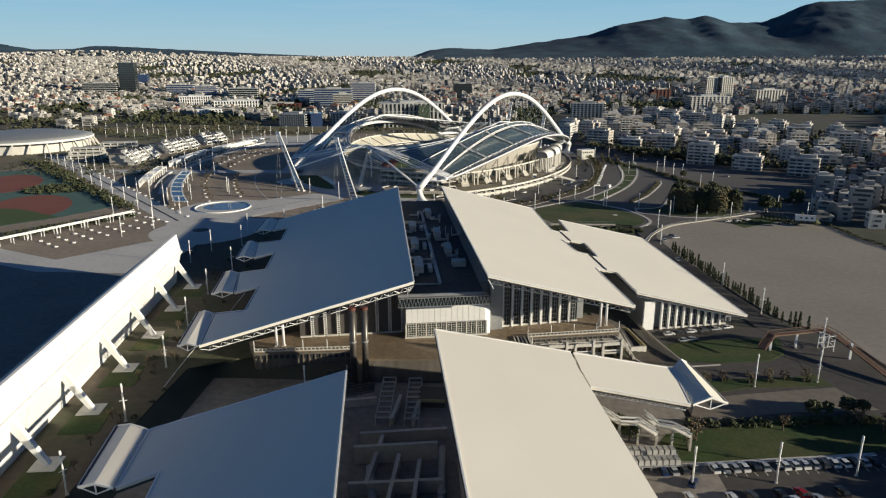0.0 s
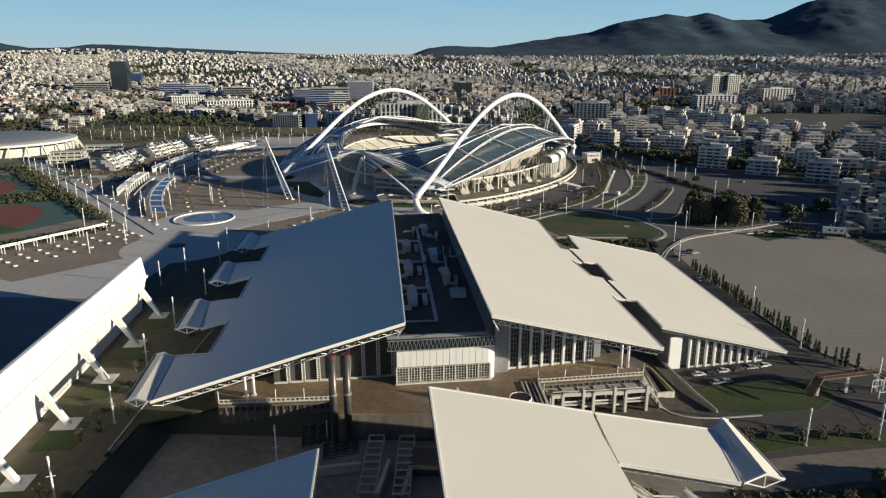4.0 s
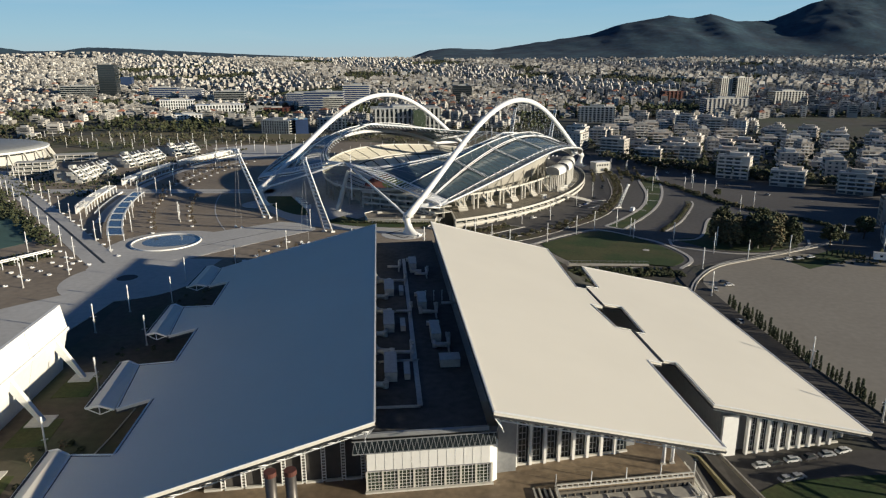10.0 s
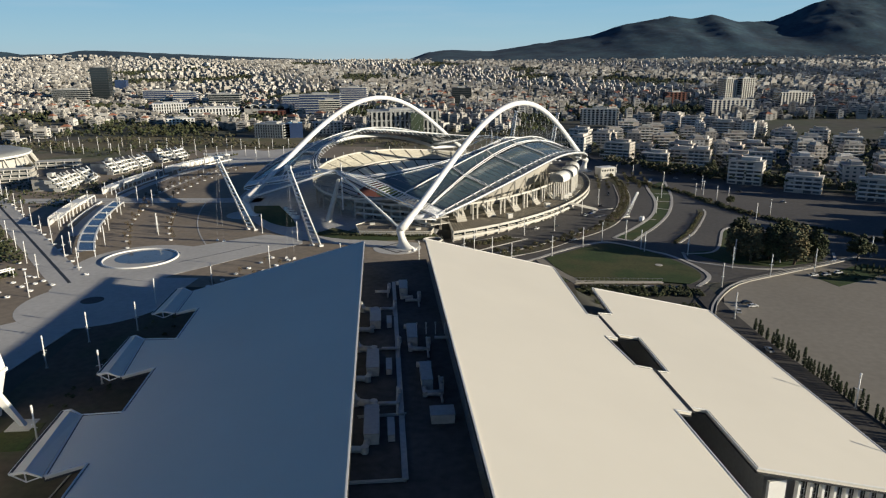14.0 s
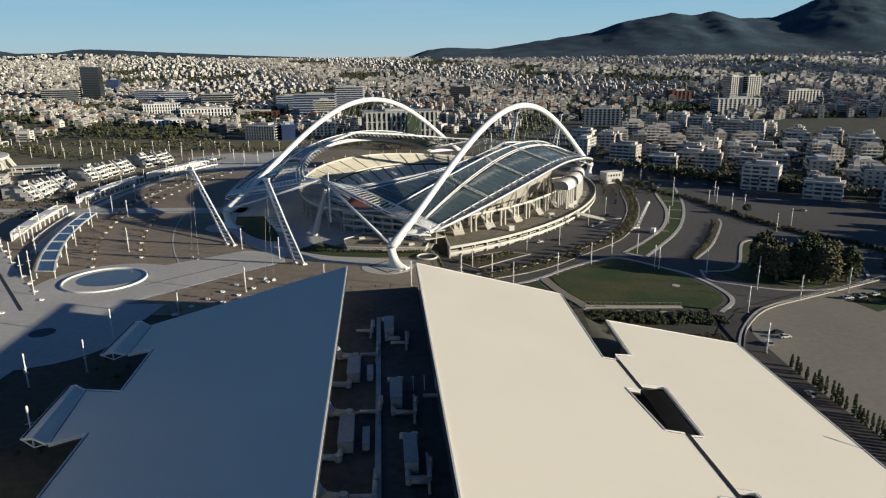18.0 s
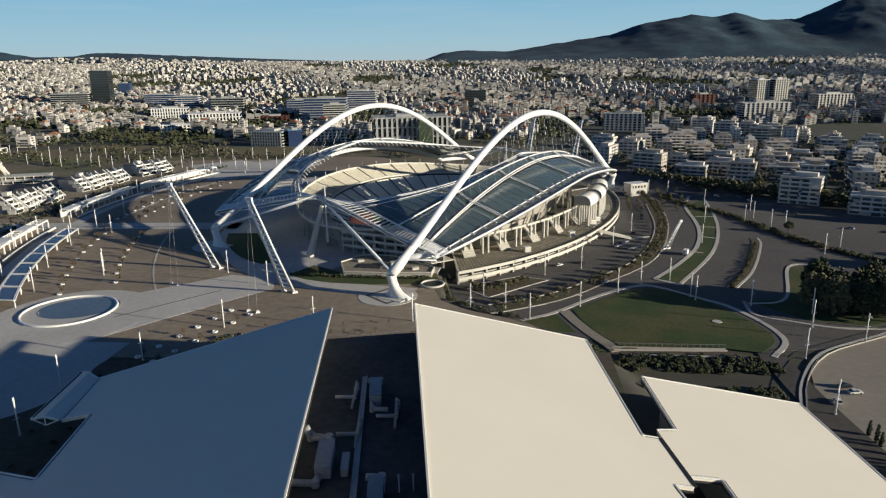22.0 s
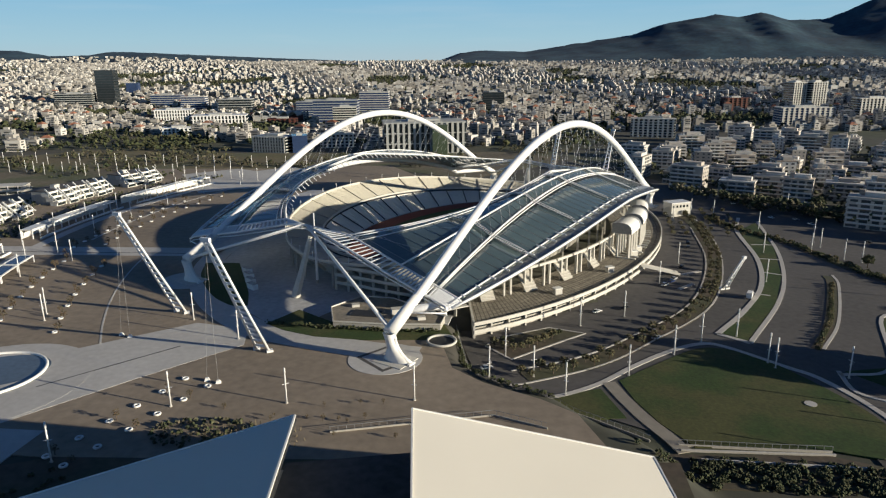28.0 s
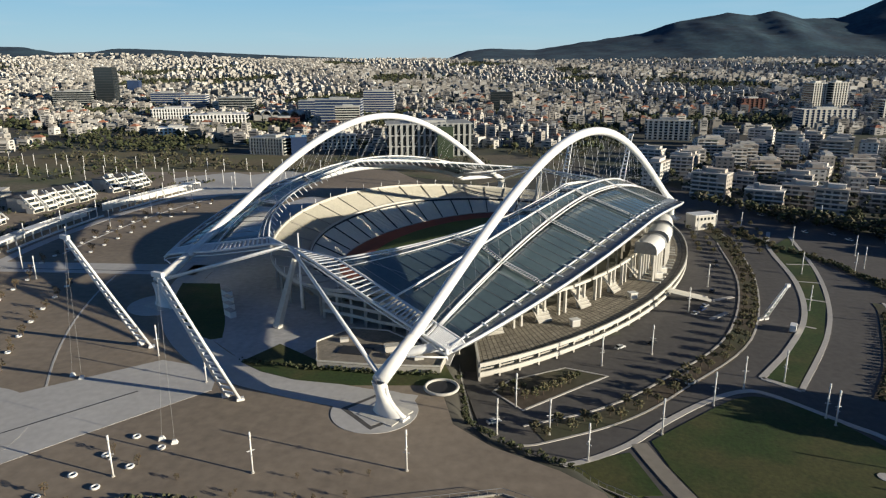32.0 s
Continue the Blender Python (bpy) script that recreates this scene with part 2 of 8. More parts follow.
        if smooth:
            me.polygons.foreach_set("use_smooth", [True] * len(self.f))
        me.update()
        return me


def part(name, shape, material, parent=None, label="", smooth=False):
    ob = new(name, shape if isinstance(shape, bpy.types.Mesh) else shape.mesh(name, material, smooth))
    if parent is not None:
        ob.parent = parent
        ob.matrix_parent_inverse = Matrix.Translation(-parent.location) if parent.parent is None and parent.type == "EMPTY" else Matrix.Identity(4)
    if label:
        tagged(ob, label)
    return ob


def thing(name, at, label, category, group=""):
    ob = new(name)
    ob.location = at
    ob.empty_display_size = 0.5
    return tagged(ob, label, category, group)


def setting(name, shape, material, label, category="ground", smooth=False):
    return tagged(part(name, shape, material, None, "", smooth), label, category, "", "structure")


def sstep(a, b, x):
    k = min(1.0, max(0.0, (x - a) / (b - a)))
    return k * k * (3 - 2 * k)


LOW = -5.0
# the bank between the raised plaza and the low roads east of it, as (y, x, width)
BANK = [(380, 62, 20), (405, 50, 14), (418, 42, 8), (425, 36, 7), (433, 25, 7), (446, 15, 7), (451.6, 4, 7), (453.8, -1, 7), (460, -8, 7), (468, -15.5, 7), (484, -19.5, 6), (505, -22, 4), (512, -6, 4), (520, 6, 4), (532, 20, 4), (555, 38, 4), (595, 61, 4), (635, 75, 4), (674, 81, 4), (711, 82, 4), (800, 70, 20)]


def gz(x, y):
    """Height of the ground: level on the plaza, lower east and south of the halls and east of the stadium, rising towards the city's far edge."""
    edge = 216 + 20 * sstep(12, 18, x) + 0.15 * max(0, x - 18)
    bx, bw = BANK[0][1:] if y < 380 else BANK[-1][1:]
    for (ya, xa, wa), (yb, xb, wb) in zip(BANK, BANK[1:]):
        if ya <= y < yb:
            k = (y - ya) / (yb - ya)
            bx, bw = xa + (xb - xa) * k, wa + (wb - wa) * k
    low = max(sstep(bx - bw, bx, x) * sstep(1050, 850, y), sstep(edge, edge - 8, y) * sstep(-92, -84, x))
    far = math.hypot(x, y - 150)
    hill = 92 * sstep(900, 3500, far)
    return LOW * low + hill

# ---- ground, roads, lawns ----
def spaced(marks):
    out = []
    for (a, b, step) in marks:
        k = max(1, round((b - a) / step))
        out += [a + (b - a) * i / k for i in range(k)]
    return out + [marks[-1][1]]


gx = spaced([(-4600, -1000, 300), (-1000, -300, 50), (-300, -100, 20), (-100, -76, 3), (-76, -36, 20), (-36, 92, 3), (92, 300, 23), (300, 1000, 50), (1000, 4600, 300)])
gy = spaced([(-600, 190, 40), (190, 250, 3), (250, 376, 26), (376, 540, 4), (540, 740, 10), (740, 900, 32), (900, 4700, 100)])
setting("ground", Shape().sheet([[(x, y, gz(x, y) - (0.25 if abs(x) < 800 else 0)) for x in gx] for y in gy][::-1]), city_soil, "dry brown and olive ground of the park and city", smooth=True)


def ribbon(pts, width, lift, thick=0.3, step=6.0):
    """A band of ground along a line of (x, y)."""
    line = [Vector(p).to_2d() if len(p) > 2 else Vector(p) for p in pts]
    fine = []
    for a, b in zip(line, line[1:]):
        k = max(1, round((b - a).length / step))
        fine += [a.lerp(b, i / k) for i in range(k)]
    fine.append(line[-1])
    left, right = [], []
    for i, p in enumerate(fine):
        d = (fine[min(i + 1, len(fine) - 1)] - fine[max(i - 1, 0)]).normalized()
        n = Vector((-d.y, d.x)) * width / 2
        left.append(p + n), right.append(p - n)
    rows = [[(p.x, p.y, gz(p.x, p.y) + lift) for p in side] for side in (left, right)]
    return Shape().sheet(rows, thick)


def smooth_line(pts, k=6):
    """Points of a curve through the given ones."""
    p = [Vector((*a, 0)) for a in pts]
    p = [2 * p[0] - p[1]] + p + [2 * p[-1] - p[-2]]
    out = []
    for i in range(1, len(p) - 2):
        for j in range(k):
            t = j / k
            a, b, c, d = p[i - 1 : i + 3]
            q = 0.5 * (2 * b + (c - a) * t + (2 * a - 5 * b + 4 * c - d) * t * t + (3 * b - a - 3 * c + d) * t**3)
            out.append((q.x, q.y))
    return out + [(p[-2].x, p[-2].y)]


def slab(poly, lift, thick=0.4, at=0.0):
    return Shape().prism(poly, at - thick, at + lift)


def circle(x, y, r, n=48, ry=None, turn=0.0):
    c, s = math.cos(radians(turn)), math.sin(radians(turn))
    out = []
    for i in range(n):
        a, b = r * math.cos(2 * math.pi * i / n), (ry or r) * math.sin(2 * math.pi * i / n)
        out.append((x + c * a - s * b, y + s * a + c * b))
    return out


setting("park_soil", slab([(-640, 560), (-400, 560), (-400, 700), (-320, 880), (-120, 880), (-40, 830), (40, 930), (40, 1010), (-300, 990), (-480, 900)], -0.09), mat("dry_park", (0.17, 0.145, 0.1), 0.95, 0, 0.5, 0.02, 0.3, 0.3, tint=(0.08, 0.09, 0.045)), "dry olive-brown ground of the park", "soil")
setting("plaza_ground", slab([(-300, 405), (-120, 400), (-60, 396), (28, 404), (17, 434), (7, 442), (-10, 451), (-21, 461), (-27, 482), (-30, 512), (-40, 760), (-120, 900), (-330, 900), (-420, 700), (-420, 560), (-250, 430)], 0.0), plaza_earth, "brown trodden plaza ground round the stadium", "plaza")
setting("asphalt_field", slab([(-13.2, 465.2), (16.2, 447.5), (43.5, 431.8), (66.5, 432.3), (106.2, 429), (134.3, 433.5), (179, 450.5), (226.1, 441.3), (345.7, 483.9), (438.6, 576.7), (344.6, 575), (175.6, 743.8), (90.9, 843.5), (-30, 830), (-24.2, 507.5)], 0.03, at=LOW), asphalt, "dark grey asphalt roads and car parks beside the stadium", "road")
setting("west_strip", slab([(-140, 90), (-92, 90), (-92, 205), (-118, 400), (-150, 385), (-138, 290)], 0.02), soil, "bare brown soil strip beside the hall", "soil")
setting("west_yard", slab([(-330, 90), (-128, 90), (-150, 300), (-172, 352), (-205, 320), (-330, 300)], 0.02), mat("yard_paving", (0.2, 0.19, 0.18), 0.9, 0, 0.25, 0.03, 0.4, 0.2), "worn grey paved yard", "yard")
setting("west_plaza", slab([(-340, 300), (-228, 309), (-205, 318), (-180, 352), (-150, 385), (-180, 405), (-250, 430), (-262, 405), (-292, 372), (-340, 362)], 0.035), plaza_earth, "brown earth with rows of ring benches", "plaza")
setting("hall_apron", slab([(-92, 205), (-78, 213), (-60, 222), (40, 240), (40, 412), (-120, 400)], 0.03), soil, "earth and planting beside the hall", "soil")
setting("pale_yard_path", slab([(-330, 332), (-248, 337), (-207, 319), (-180, 352), (-150, 385), (-150, 300), (-205, 300), (-228, 309), (-330, 300)], 0.05), path_paving, "pale paved path through the yard", "path")

# pale paved promenade, discs and paths
setting("pool_disc", slab(circle(-166, 437, 31), 0.09), path_paving, "pale round paving round the pool", "path")
setting("shadow_disc", slab(circle(-157, 380, 30), 0.075), path_paving, "pale round paving disc", "path")
setting("disc_link", slab([(-190, 420), (-186, 392), (-130, 370), (-128, 412), (-145, 412), (-120, 444), (-96, 473), (-100, 487), (-122, 492), (-151, 467), (-170, 450)], 0.06), path_paving, "pale paved path from the discs to the stadium", "path")
ring_line = smooth_line([(-34, 470), (-52, 473), (-75, 479), (-97, 488), (-118, 506), (-136, 530), (-150, 560), (-156, 600), (-150, 660), (-130, 720)])
setting("ring_promenade", ribbon(ring_line, 13, 0.05), path_paving, "pale curved promenade round the stadium", "path")
setting("foot_disc", slab(circle(-44, 466, 12.5), 0.12), path_paving, "pale round paving at the arch foot", "path")
setting("foot_disc_west", slab(circle(-150, 543, 13), 0.12), path_paving, "pale round paving at the west arch foot", "path")
setting("cross_path", ribbon([(-155, 590), (-330, 583)], 16, 0.05), path_paving, "pale straight cross path", "path")
setting("boulevard", ribbon([(-180, 400), (-245, 471), (-336, 570), (-430, 672)], 15, 0.07), path_paving, "pale straight boulevard with a dark channel", "path")
for pts, w in (([(-183, 403), (-245, 471), (-336, 570)], 1.4), ([(-148, 436), (-118, 470)], 0.5), ([(-165, 586.5), (-320, 581)], 0.7)):
    setting("drain_channel", ribbon(pts, w, 0.1, 0.05), dark_gap, "dark drain channel along the path", "channel")
setting("disc_cover", slab(circle(-160, 381, 4.5), 0.1), asphalt, "dark round cover in the paving", "cover")
diamond = setting("foot_diamond", slab([(-45, 476), (-35, 464), (-43, 455.5), (-54, 466)], 0.15), asphalt, "dark diamond line in the paving", "paving")
setting("foot_diamond_inner", slab([(-45, 474.2), (-36.6, 464.2), (-43.2, 457.4), (-52, 466)], 0.19), path_paving, "pale paving inside the dark diamond", "paving")
pc = Vector((155, 655))


def arc(r, y0, y1, n=40):
    out = []
    for i in range(n + 1):
        y = y0 + (y1 - y0) * i / n
        out.append((pc.x - math.sqrt(r * r - (y - pc.y) ** 2), y))
    return out


setting("arc_kerb", ribbon(arc(355, 470, 578), 0.7, 0.09), path_paving, "pale curved kerb line across the plaza", "kerb")
setting("arc_kerb_far", ribbon(arc(398, 610, 790), 1.2, 0.09), path_paving, "pale curved kerb line across the plaza", "kerb")
setting("arc_walk", ribbon(arc(422, 486, 800), 6, 0.06), path_paving, "pale walk along the arcade", "path")
setting("arc_field", ribbon(arc(300, 590, 760), 70, 0.04), mat("arc_paving", (0.44, 0.44, 0.45), 0.85, 0, 0.3, 0.03, 0.4, 0.2), "dark grey paved arc beside the stadium", "paving")
setting("north_plaza", slab([(-300, 838), (-244, 752), (-196, 790), (-190, 832), (-262, 874)], 0.1), path_paving, "open pale paved square beside the park", "paving")
setting("park_grass", slab([(-700, 890), (-480, 862), (-190, 880), (-190, 965), (-420, 1005), (-700, 1010)], 0.05), mat("dry_grass", (0.17, 0.14, 0.075), 0.95, 0, 0.5, 0.02, 0.3, 0.4, tint=(0.1, 0.1, 0.05)), "dry grass of the park", "grass")

# lawns
setting("stadium_lawn", slab([(-95.3, 493.2), (-85.7, 486.9), (-73.2, 482.4), (-54.2, 480.6), (-44.1, 481.7), (-31.5, 483), (-23.4, 487.6), (-28.3, 500.2), (-50.4, 494.7), (-70.5, 496.9), (-87.2, 508.9)], 0.14), grass, "green lawn at the foot of the stadium", "lawn")
setting("stand_yard", slab([(-150, 600), (-146, 566), (-132, 537), (-115, 512), (-96, 495), (-84, 489), (-72, 512), (-26, 498), (-24, 520), (-60, 600)], 0.065), mat("stand_paving", (0.44, 0.44, 0.44), 0.85, 0, 0.3, 0.03, 0.4, 0.2), "worn grey paved yard beside the stand", "yard")
for pts in ([(-104, 504), (-93, 528.7)], [(-98, 501), (-87, 522)], [(-97, 530), (-90, 540)], [(-93, 528), (-86, 538)], [(-89, 526), (-82, 536)], [(-97, 530), (-89, 526)]):
    setting("yard_line", ribbon(pts, 0.3, 0.08, 0.05), path_paving, "pale painted line on the yard", "marking")
setting("stadium_lawn_west", slab(smooth_line([(-154.6, 570), (-146.9, 548), (-131.4, 524.5), (-120.5, 514), (-113.7, 510)], 4) + smooth_line([(-110, 512), (-116, 528), (-124, 544), (-137.5, 571)], 4), 0.14), grass, "dark green lawn west of the stand", "lawn")
setting("great_lawn", slab(smooth_line([(33.2, 466.1), (47.2, 479.5), (63.7, 493.9), (74.1, 495.1), (84.6, 488.2), (95.3, 470.2), (103.9, 449.1), (103, 436), (94.8, 425.7)], 4) + [(82.2, 429.5), (47.8, 427.9), (40.8, 439.9), (36, 453)], 0.2, at=LOW), grass, "wide mown lawn beside the road", "lawn")
setting("small_lawn", slab([(3.7, 449.8), (26.5, 459.9), (31.9, 441.8), (14.2, 439.4)], 0.18, at=LOW), grass, "small lawn beside the path", "lawn")
setting("lawn_cover", slab(circle(88.3, 455.2, 1.8, 20), 0.35, at=LOW), kerb_stone, "round concrete cover on the lawn", "cover")
setting("lawn_path", ribbon(smooth_line([(29.6, 464.5), (32.8, 453.9), (37.2, 441.8), (42, 431.8), (44.7, 424.8)]), 4.4, 0.24), lot_gravel, "pale path between the lawns", "path")
setting("garden_bed", slab([(9.9, 413.8), (36.4, 409.2), (63.2, 409.5), (93.6, 422.4), (82.2, 426.5), (39.4, 423.6), (14.2, 437.4)], 0.1, at=LOW), soil, "planted bed behind the hall", "soil")
setting("median_lawn", slab([(77.6, 509.4), (94.5, 535), (112.9, 569.7), (126, 615.5), (133.6, 675.3), (151.1, 699.9), (140.3, 634.9), (126.3, 585.1), (110.1, 546.4), (84.5, 502.4)], 0.2, at=LOW), grass, "long curved grass median between roads", "lawn")
setting("median_bed", ribbon(smooth_line([(107.5, 497.8), (123.9, 526.4), (144.2, 573.3), (148.2, 587.5)]), 4.2, 0.2), soil, "planted strip between roads", "soil")
setting("grove_lawn", slab([(108.8, 479.6), (125.4, 483.9), (144.7, 530.8), (161.4, 534.2), (180.7, 491), (172.6, 465.6), (145.6, 454), (124.7, 458.6)], 0.15, at=LOW), grass, "grass under the grove of trees", "lawn")
setting("island_bed", slab([(-11.4, 490.5), (-1.9, 479.6), (17.7, 498.1), (26, 505.4), (12.3, 510.2), (-6.3, 498.7)], 0.18, at=LOW), soil, "planted traffic island", "soil")
strip = smooth_line([(2.4, 466.5), (25.2, 479.1), (45.9, 500.2), (78.8, 542.8), (102, 611), (111.6, 684), (108.9, 732.5)])
setting("tree_strip", ribbon(strip, 8, 0.15), soil, "long curved planted strip with small trees", "soil")
setting("median_wall_bed", ribbon(smooth_line([(125.9, 712.6), (132.5, 684.4), (151.6, 652.4), (170.1, 586.9), (194.7, 541.9), (225.4, 502)]), 8, 0.15), soil, "planted strip beside the boulevard", "soil")


def kerb(pts, width=0.7, high=0.26, name="kerb", label="pale stone kerb along the road"):
    return setting(name, ribbon(pts, width, high, 0.5, 4.0), kerb_stone, label, "kerb")


kerb(smooth_line([(-15.3, 465.2), (-1.6, 453.8), (9.9, 452.5), (25.4, 462.4), (39.9, 477.8), (54.3, 491.2), (66.8, 499), (75.1, 497.2), (89.9, 482.3), (98.4, 473.3), (105.9, 454.2), (107.2, 437.1), (97.7, 422.5)]), 2.0, 0.22, "pavement", "pale pavement edge along the road")
kerb(smooth_line([(-3.8, 459.8), (4.6, 462.5), (28.4, 477.1), (49, 498.7), (83, 542.8), (106.2, 612.1), (115.8, 684.1), (113.1, 736.6)]))
kerb(smooth_line([(-1.8, 470.5), (21, 483), (41.7, 502.6), (74.6, 544.7), (97.8, 610.9), (107.4, 683.9)]))
kerb(smooth_line([(76, 509.3), (93.5, 534.9), (111.9, 569.7), (124.9, 615.4), (132.6, 675.3), (144.7, 712.9)]), 2.2, 0.24, "pavement", "pale pavement beside the median")
kerb(smooth_line([(85.5, 501.4), (111.1, 546.4), (127.4, 585.1), (141.4, 635), (153.1, 702)]), 1.8, 0.24, "pavement", "pale pavement beside the median")
kerb([(76, 509.3), (85.5, 501.4)], 2.0, 0.24, "pavement", "pale pavement at the tip of the median")
kerb(smooth_line([(109.6, 497.8), (126.5, 525.4), (146.8, 572.3), (150.8, 588.6)]), 1.2)
kerb(smooth_line([(105.7, 476.5), (125.4, 483.9), (145.7, 531.9), (161.3, 535.2)]), 1.5)
kerb(smooth_line([(106.7, 479.5), (105.8, 464.4), (116.3, 457.5), (134.1, 450.7), (158.1, 453.2), (176.8, 464.6), (184.9, 481)]), 1.4)
kerb([(-11.4, 490.5), (-1.9, 479.6), (17.7, 498.1), (26, 505.4), (12.3, 510.2), (-6.3, 498.7), (-11.4, 490.5)])
kerb([(73.3, 561.9), (81.6, 570.1)], 2.0), kerb([(79.3, 584.3), (89.7, 590.5)], 2.0)
for p, q in (((103.6, 559.4), (111, 555.5)), ((118.9, 591.1), (127.3, 587.2)), ((126, 615.5), (136.4, 613.6)), ((130.8, 643.9), (142.3, 644.1))):
    setting("median_crossing", ribbon([p, q], 1.2, 0.25), kerb_stone, "pale path across the median", "path")
setting("boulevard_road", slab([(115.1, 736.7), (134.3, 702.6), (155.8, 652.4), (177.5, 584), (230.6, 504.1), (345.7, 483.9), (345.1, 534.5), (224.1, 613.2), (164.8, 774), (111.5, 874.2)], 0.05, at=LOW), asphalt, "wide city boulevard", "road")

# east side: gravel lot, street, low grounds
def across(rows, lift, material, name, label, cat):
    return setting(name, Shape().sheet([[(x0 + (x1 - x0) * j / 8, y, gz(x0 + (x1 - x0) * j / 8, y) + lift) for j in range(9)] for y, x0, x1 in rows][::-1], 0.3), material, label, cat)


across([(200, 140, 330), (245, 136, 330), (262, 127, 300), (275, 118, 290), (300, 113.5, 270), (343, 107, 245), (367, 103.5, 232), (380, 102, 225), (389, 102.3, 222.4), (399.3, 101.5, 221.4), (410.1, 104.9, 220.9), (417.9, 109.8, 219.9), (425, 114.6, 217.9), (431.3, 123.9, 214.7), (436.5, 132.2, 206.3), (441.7, 140.5, 195.8), (448, 150.9, 181.2), (456.3, 164.9, 168.5)], 0.06, lot_gravel, "gravel_lot", "wide empty pale gravel lot", "lot")
setting("lot_green", slab([(156.2, 437), (167.6, 446.3), (189.4, 460.8), (199.9, 450.9), (179.2, 436.4), (160.4, 424.7)], 0.12, at=LOW), grass, "rough green corner of the lot", "lawn")
setting("hall_street", ribbon(smooth_line([(97.9, 428.8), (97.5, 394), (100, 360), (104, 330), (106.5, 300), (110, 270), (115, 246), (112, 215), (118, 190)]), 9, 0.09), yard_asphalt, "narrow street between the hall and the lot", "road")
setting("low_yard", slab([(62, 140), (130, 140), (130, 235), (116, 262), (64, 262), (62, 225)], -4.96, 5.4), yard_asphalt, "asphalt yard and car park, tree shade put into its dark colour", "road")
across([(237, 47, 64), (240, 47, 64), (244, 46, 64), (249, 45, 64), (255, 44, 64), (262, 43, 64)], 0.08, yard_asphalt, "ramp_yard", "sloping asphalt between the two halls", "road")
setting("frame_yard", slab([(16, 198), (63, 198), (63, 238), (49, 235), (17, 228)], -4.94, 5.4), mat("stained_tarmac", (0.105, 0.088, 0.068), 0.9, 0, 0.4, 0.05, 0.4, 0.3), "stained tan tarmac below the terrace", "yard")
kerb(smooth_line([(52.2, 238.8), (53.9, 230.7), (57.8, 226.2), (66.2, 225.1), (81.6, 227.6)]), 0.6, 0.25)
setting("parking_rows", slab([(40, 140), (130, 140), (130, 172.5), (104, 173), (58, 166), (40, 162)], -4.93, 5.3), yard_asphalt, "asphalt car park", "car park")
setting("low_lawn", slab([(44, 169), (58, 169), (104, 176), (116, 180), (116, 196), (92, 194), (60, 184), (52, 182)], -4.85, 5.3), grass, "rough green lawn beside the car park", "lawn")
setting("street_lawn", slab([(66.5, 241.7), (73.5, 246.3), (91, 249.5), (111, 252), (107, 238), (100, 232), (82, 229), (70, 229.6)], -4.8, 5.3), grass, "green lawn before the low hall", "lawn")
setting("verge_lawn", slab([(70, 206), (84, 211), (112, 214), (110, 222), (100, 219), (82, 217), (66, 213)], -4.85, 5.3), grass, "rough verge with bare bushes", "lawn")
setting("pale_court", slab([(60, 188), (90, 196), (118, 199), (112, 213), (92, 209), (66, 203)], -4.9, 5.3), mat("worn_tarmac", (0.19, 0.165, 0.135), 0.9, 0, 0.3, 0.04, 0.4, 0.3), "worn pale tarmac court", "yard")
kerb([(44, 165.5), (58, 168), (104, 175)], 1.2, 0.3)
for i in range(26):
    x = 46 + 2.6 * i
    setting("bay_line", Shape().box(x, 163 + (x - 46) * 0.13, -4.925, 0.14, 5, 0.012, 8), white_paint, "painted white parking bay line", "marking")

# west sports fields
def patch(name, pts, lift, material, label):
    return setting(name, slab(pts, lift), material, label, "sports field")


patch("field_surround", [(-244, 440), (-262, 405), (-292, 372), (-420, 440), (-440, 560), (-400, 590), (-330, 540), (-262, 470)], 0.05, mat("court_green", (0.06, 0.13, 0.11), 0.9, 0, 0.2, 0.03, 0.4, 0.1), "dull turquoise sports surface")
patch("field_red", circle(-300, 437, 42, 40, 26, 118), 0.08, track_red, "brick red athletics practice area")
patch("field_green", [(-262, 409), (-290, 376), (-345, 400), (-330, 432), (-300, 430)], 0.1, pitch_green, "green throwing field")
patch("field_red_far", circle(-372, 520, 44, 40, 24, 118), 0.08, track_red, "brick red athletics practice area")
kerb([(-93.7, 192), (-95.8, 216), (-96.2, 250), (-98, 276)], 0.35, 0.2)
setting("far_plaza", slab([(-265, 832), (-242, 792), (-216, 770), (-186, 800), (-170, 850), (-215, 888)], 0.07), path_paving, "pale paved square behind the arcade", "plaza")
kerb(smooth_line([(91, 371), (92.4, 386.6), (100.6, 406), (115.6, 427.1), (138.4, 441.2), (168.5, 458.4), (193.4, 474.1)]), 0.9, 0.3)

# ---- the halls with folded white roofs ----
def plane(x0, y0, z0, sx, sy):
    return lambda x, y: z0 + sx * (x - x0) + sy * (y - y0)


RL, RR, R2 = plane(-20.5, 214.5, 27.1, 0.235, 0.03), plane(2.6, 215.9, 29.2, -0.262, -0.056), plane(58.4, 254.7, 11.1, -0.245, -0.037)
NR, NL = plane(-12, 187, 22.5, -0.215, -0.01), plane(-50, 125, 17.85, 0.212, 0.0)
RL_OUT = [(-20.5, 214.5), (-45.9, 380.9), (-109, 363), (-105, 340), (-97, 340), (-92.6, 313), (-106, 319), (-98.4, 291), (-89.6, 292.6), (-85.7, 267.8), (-98, 271), (-90, 244), (-81.5, 246), (-78, 221), (-90, 224.5), (-83.7, 196.4)]
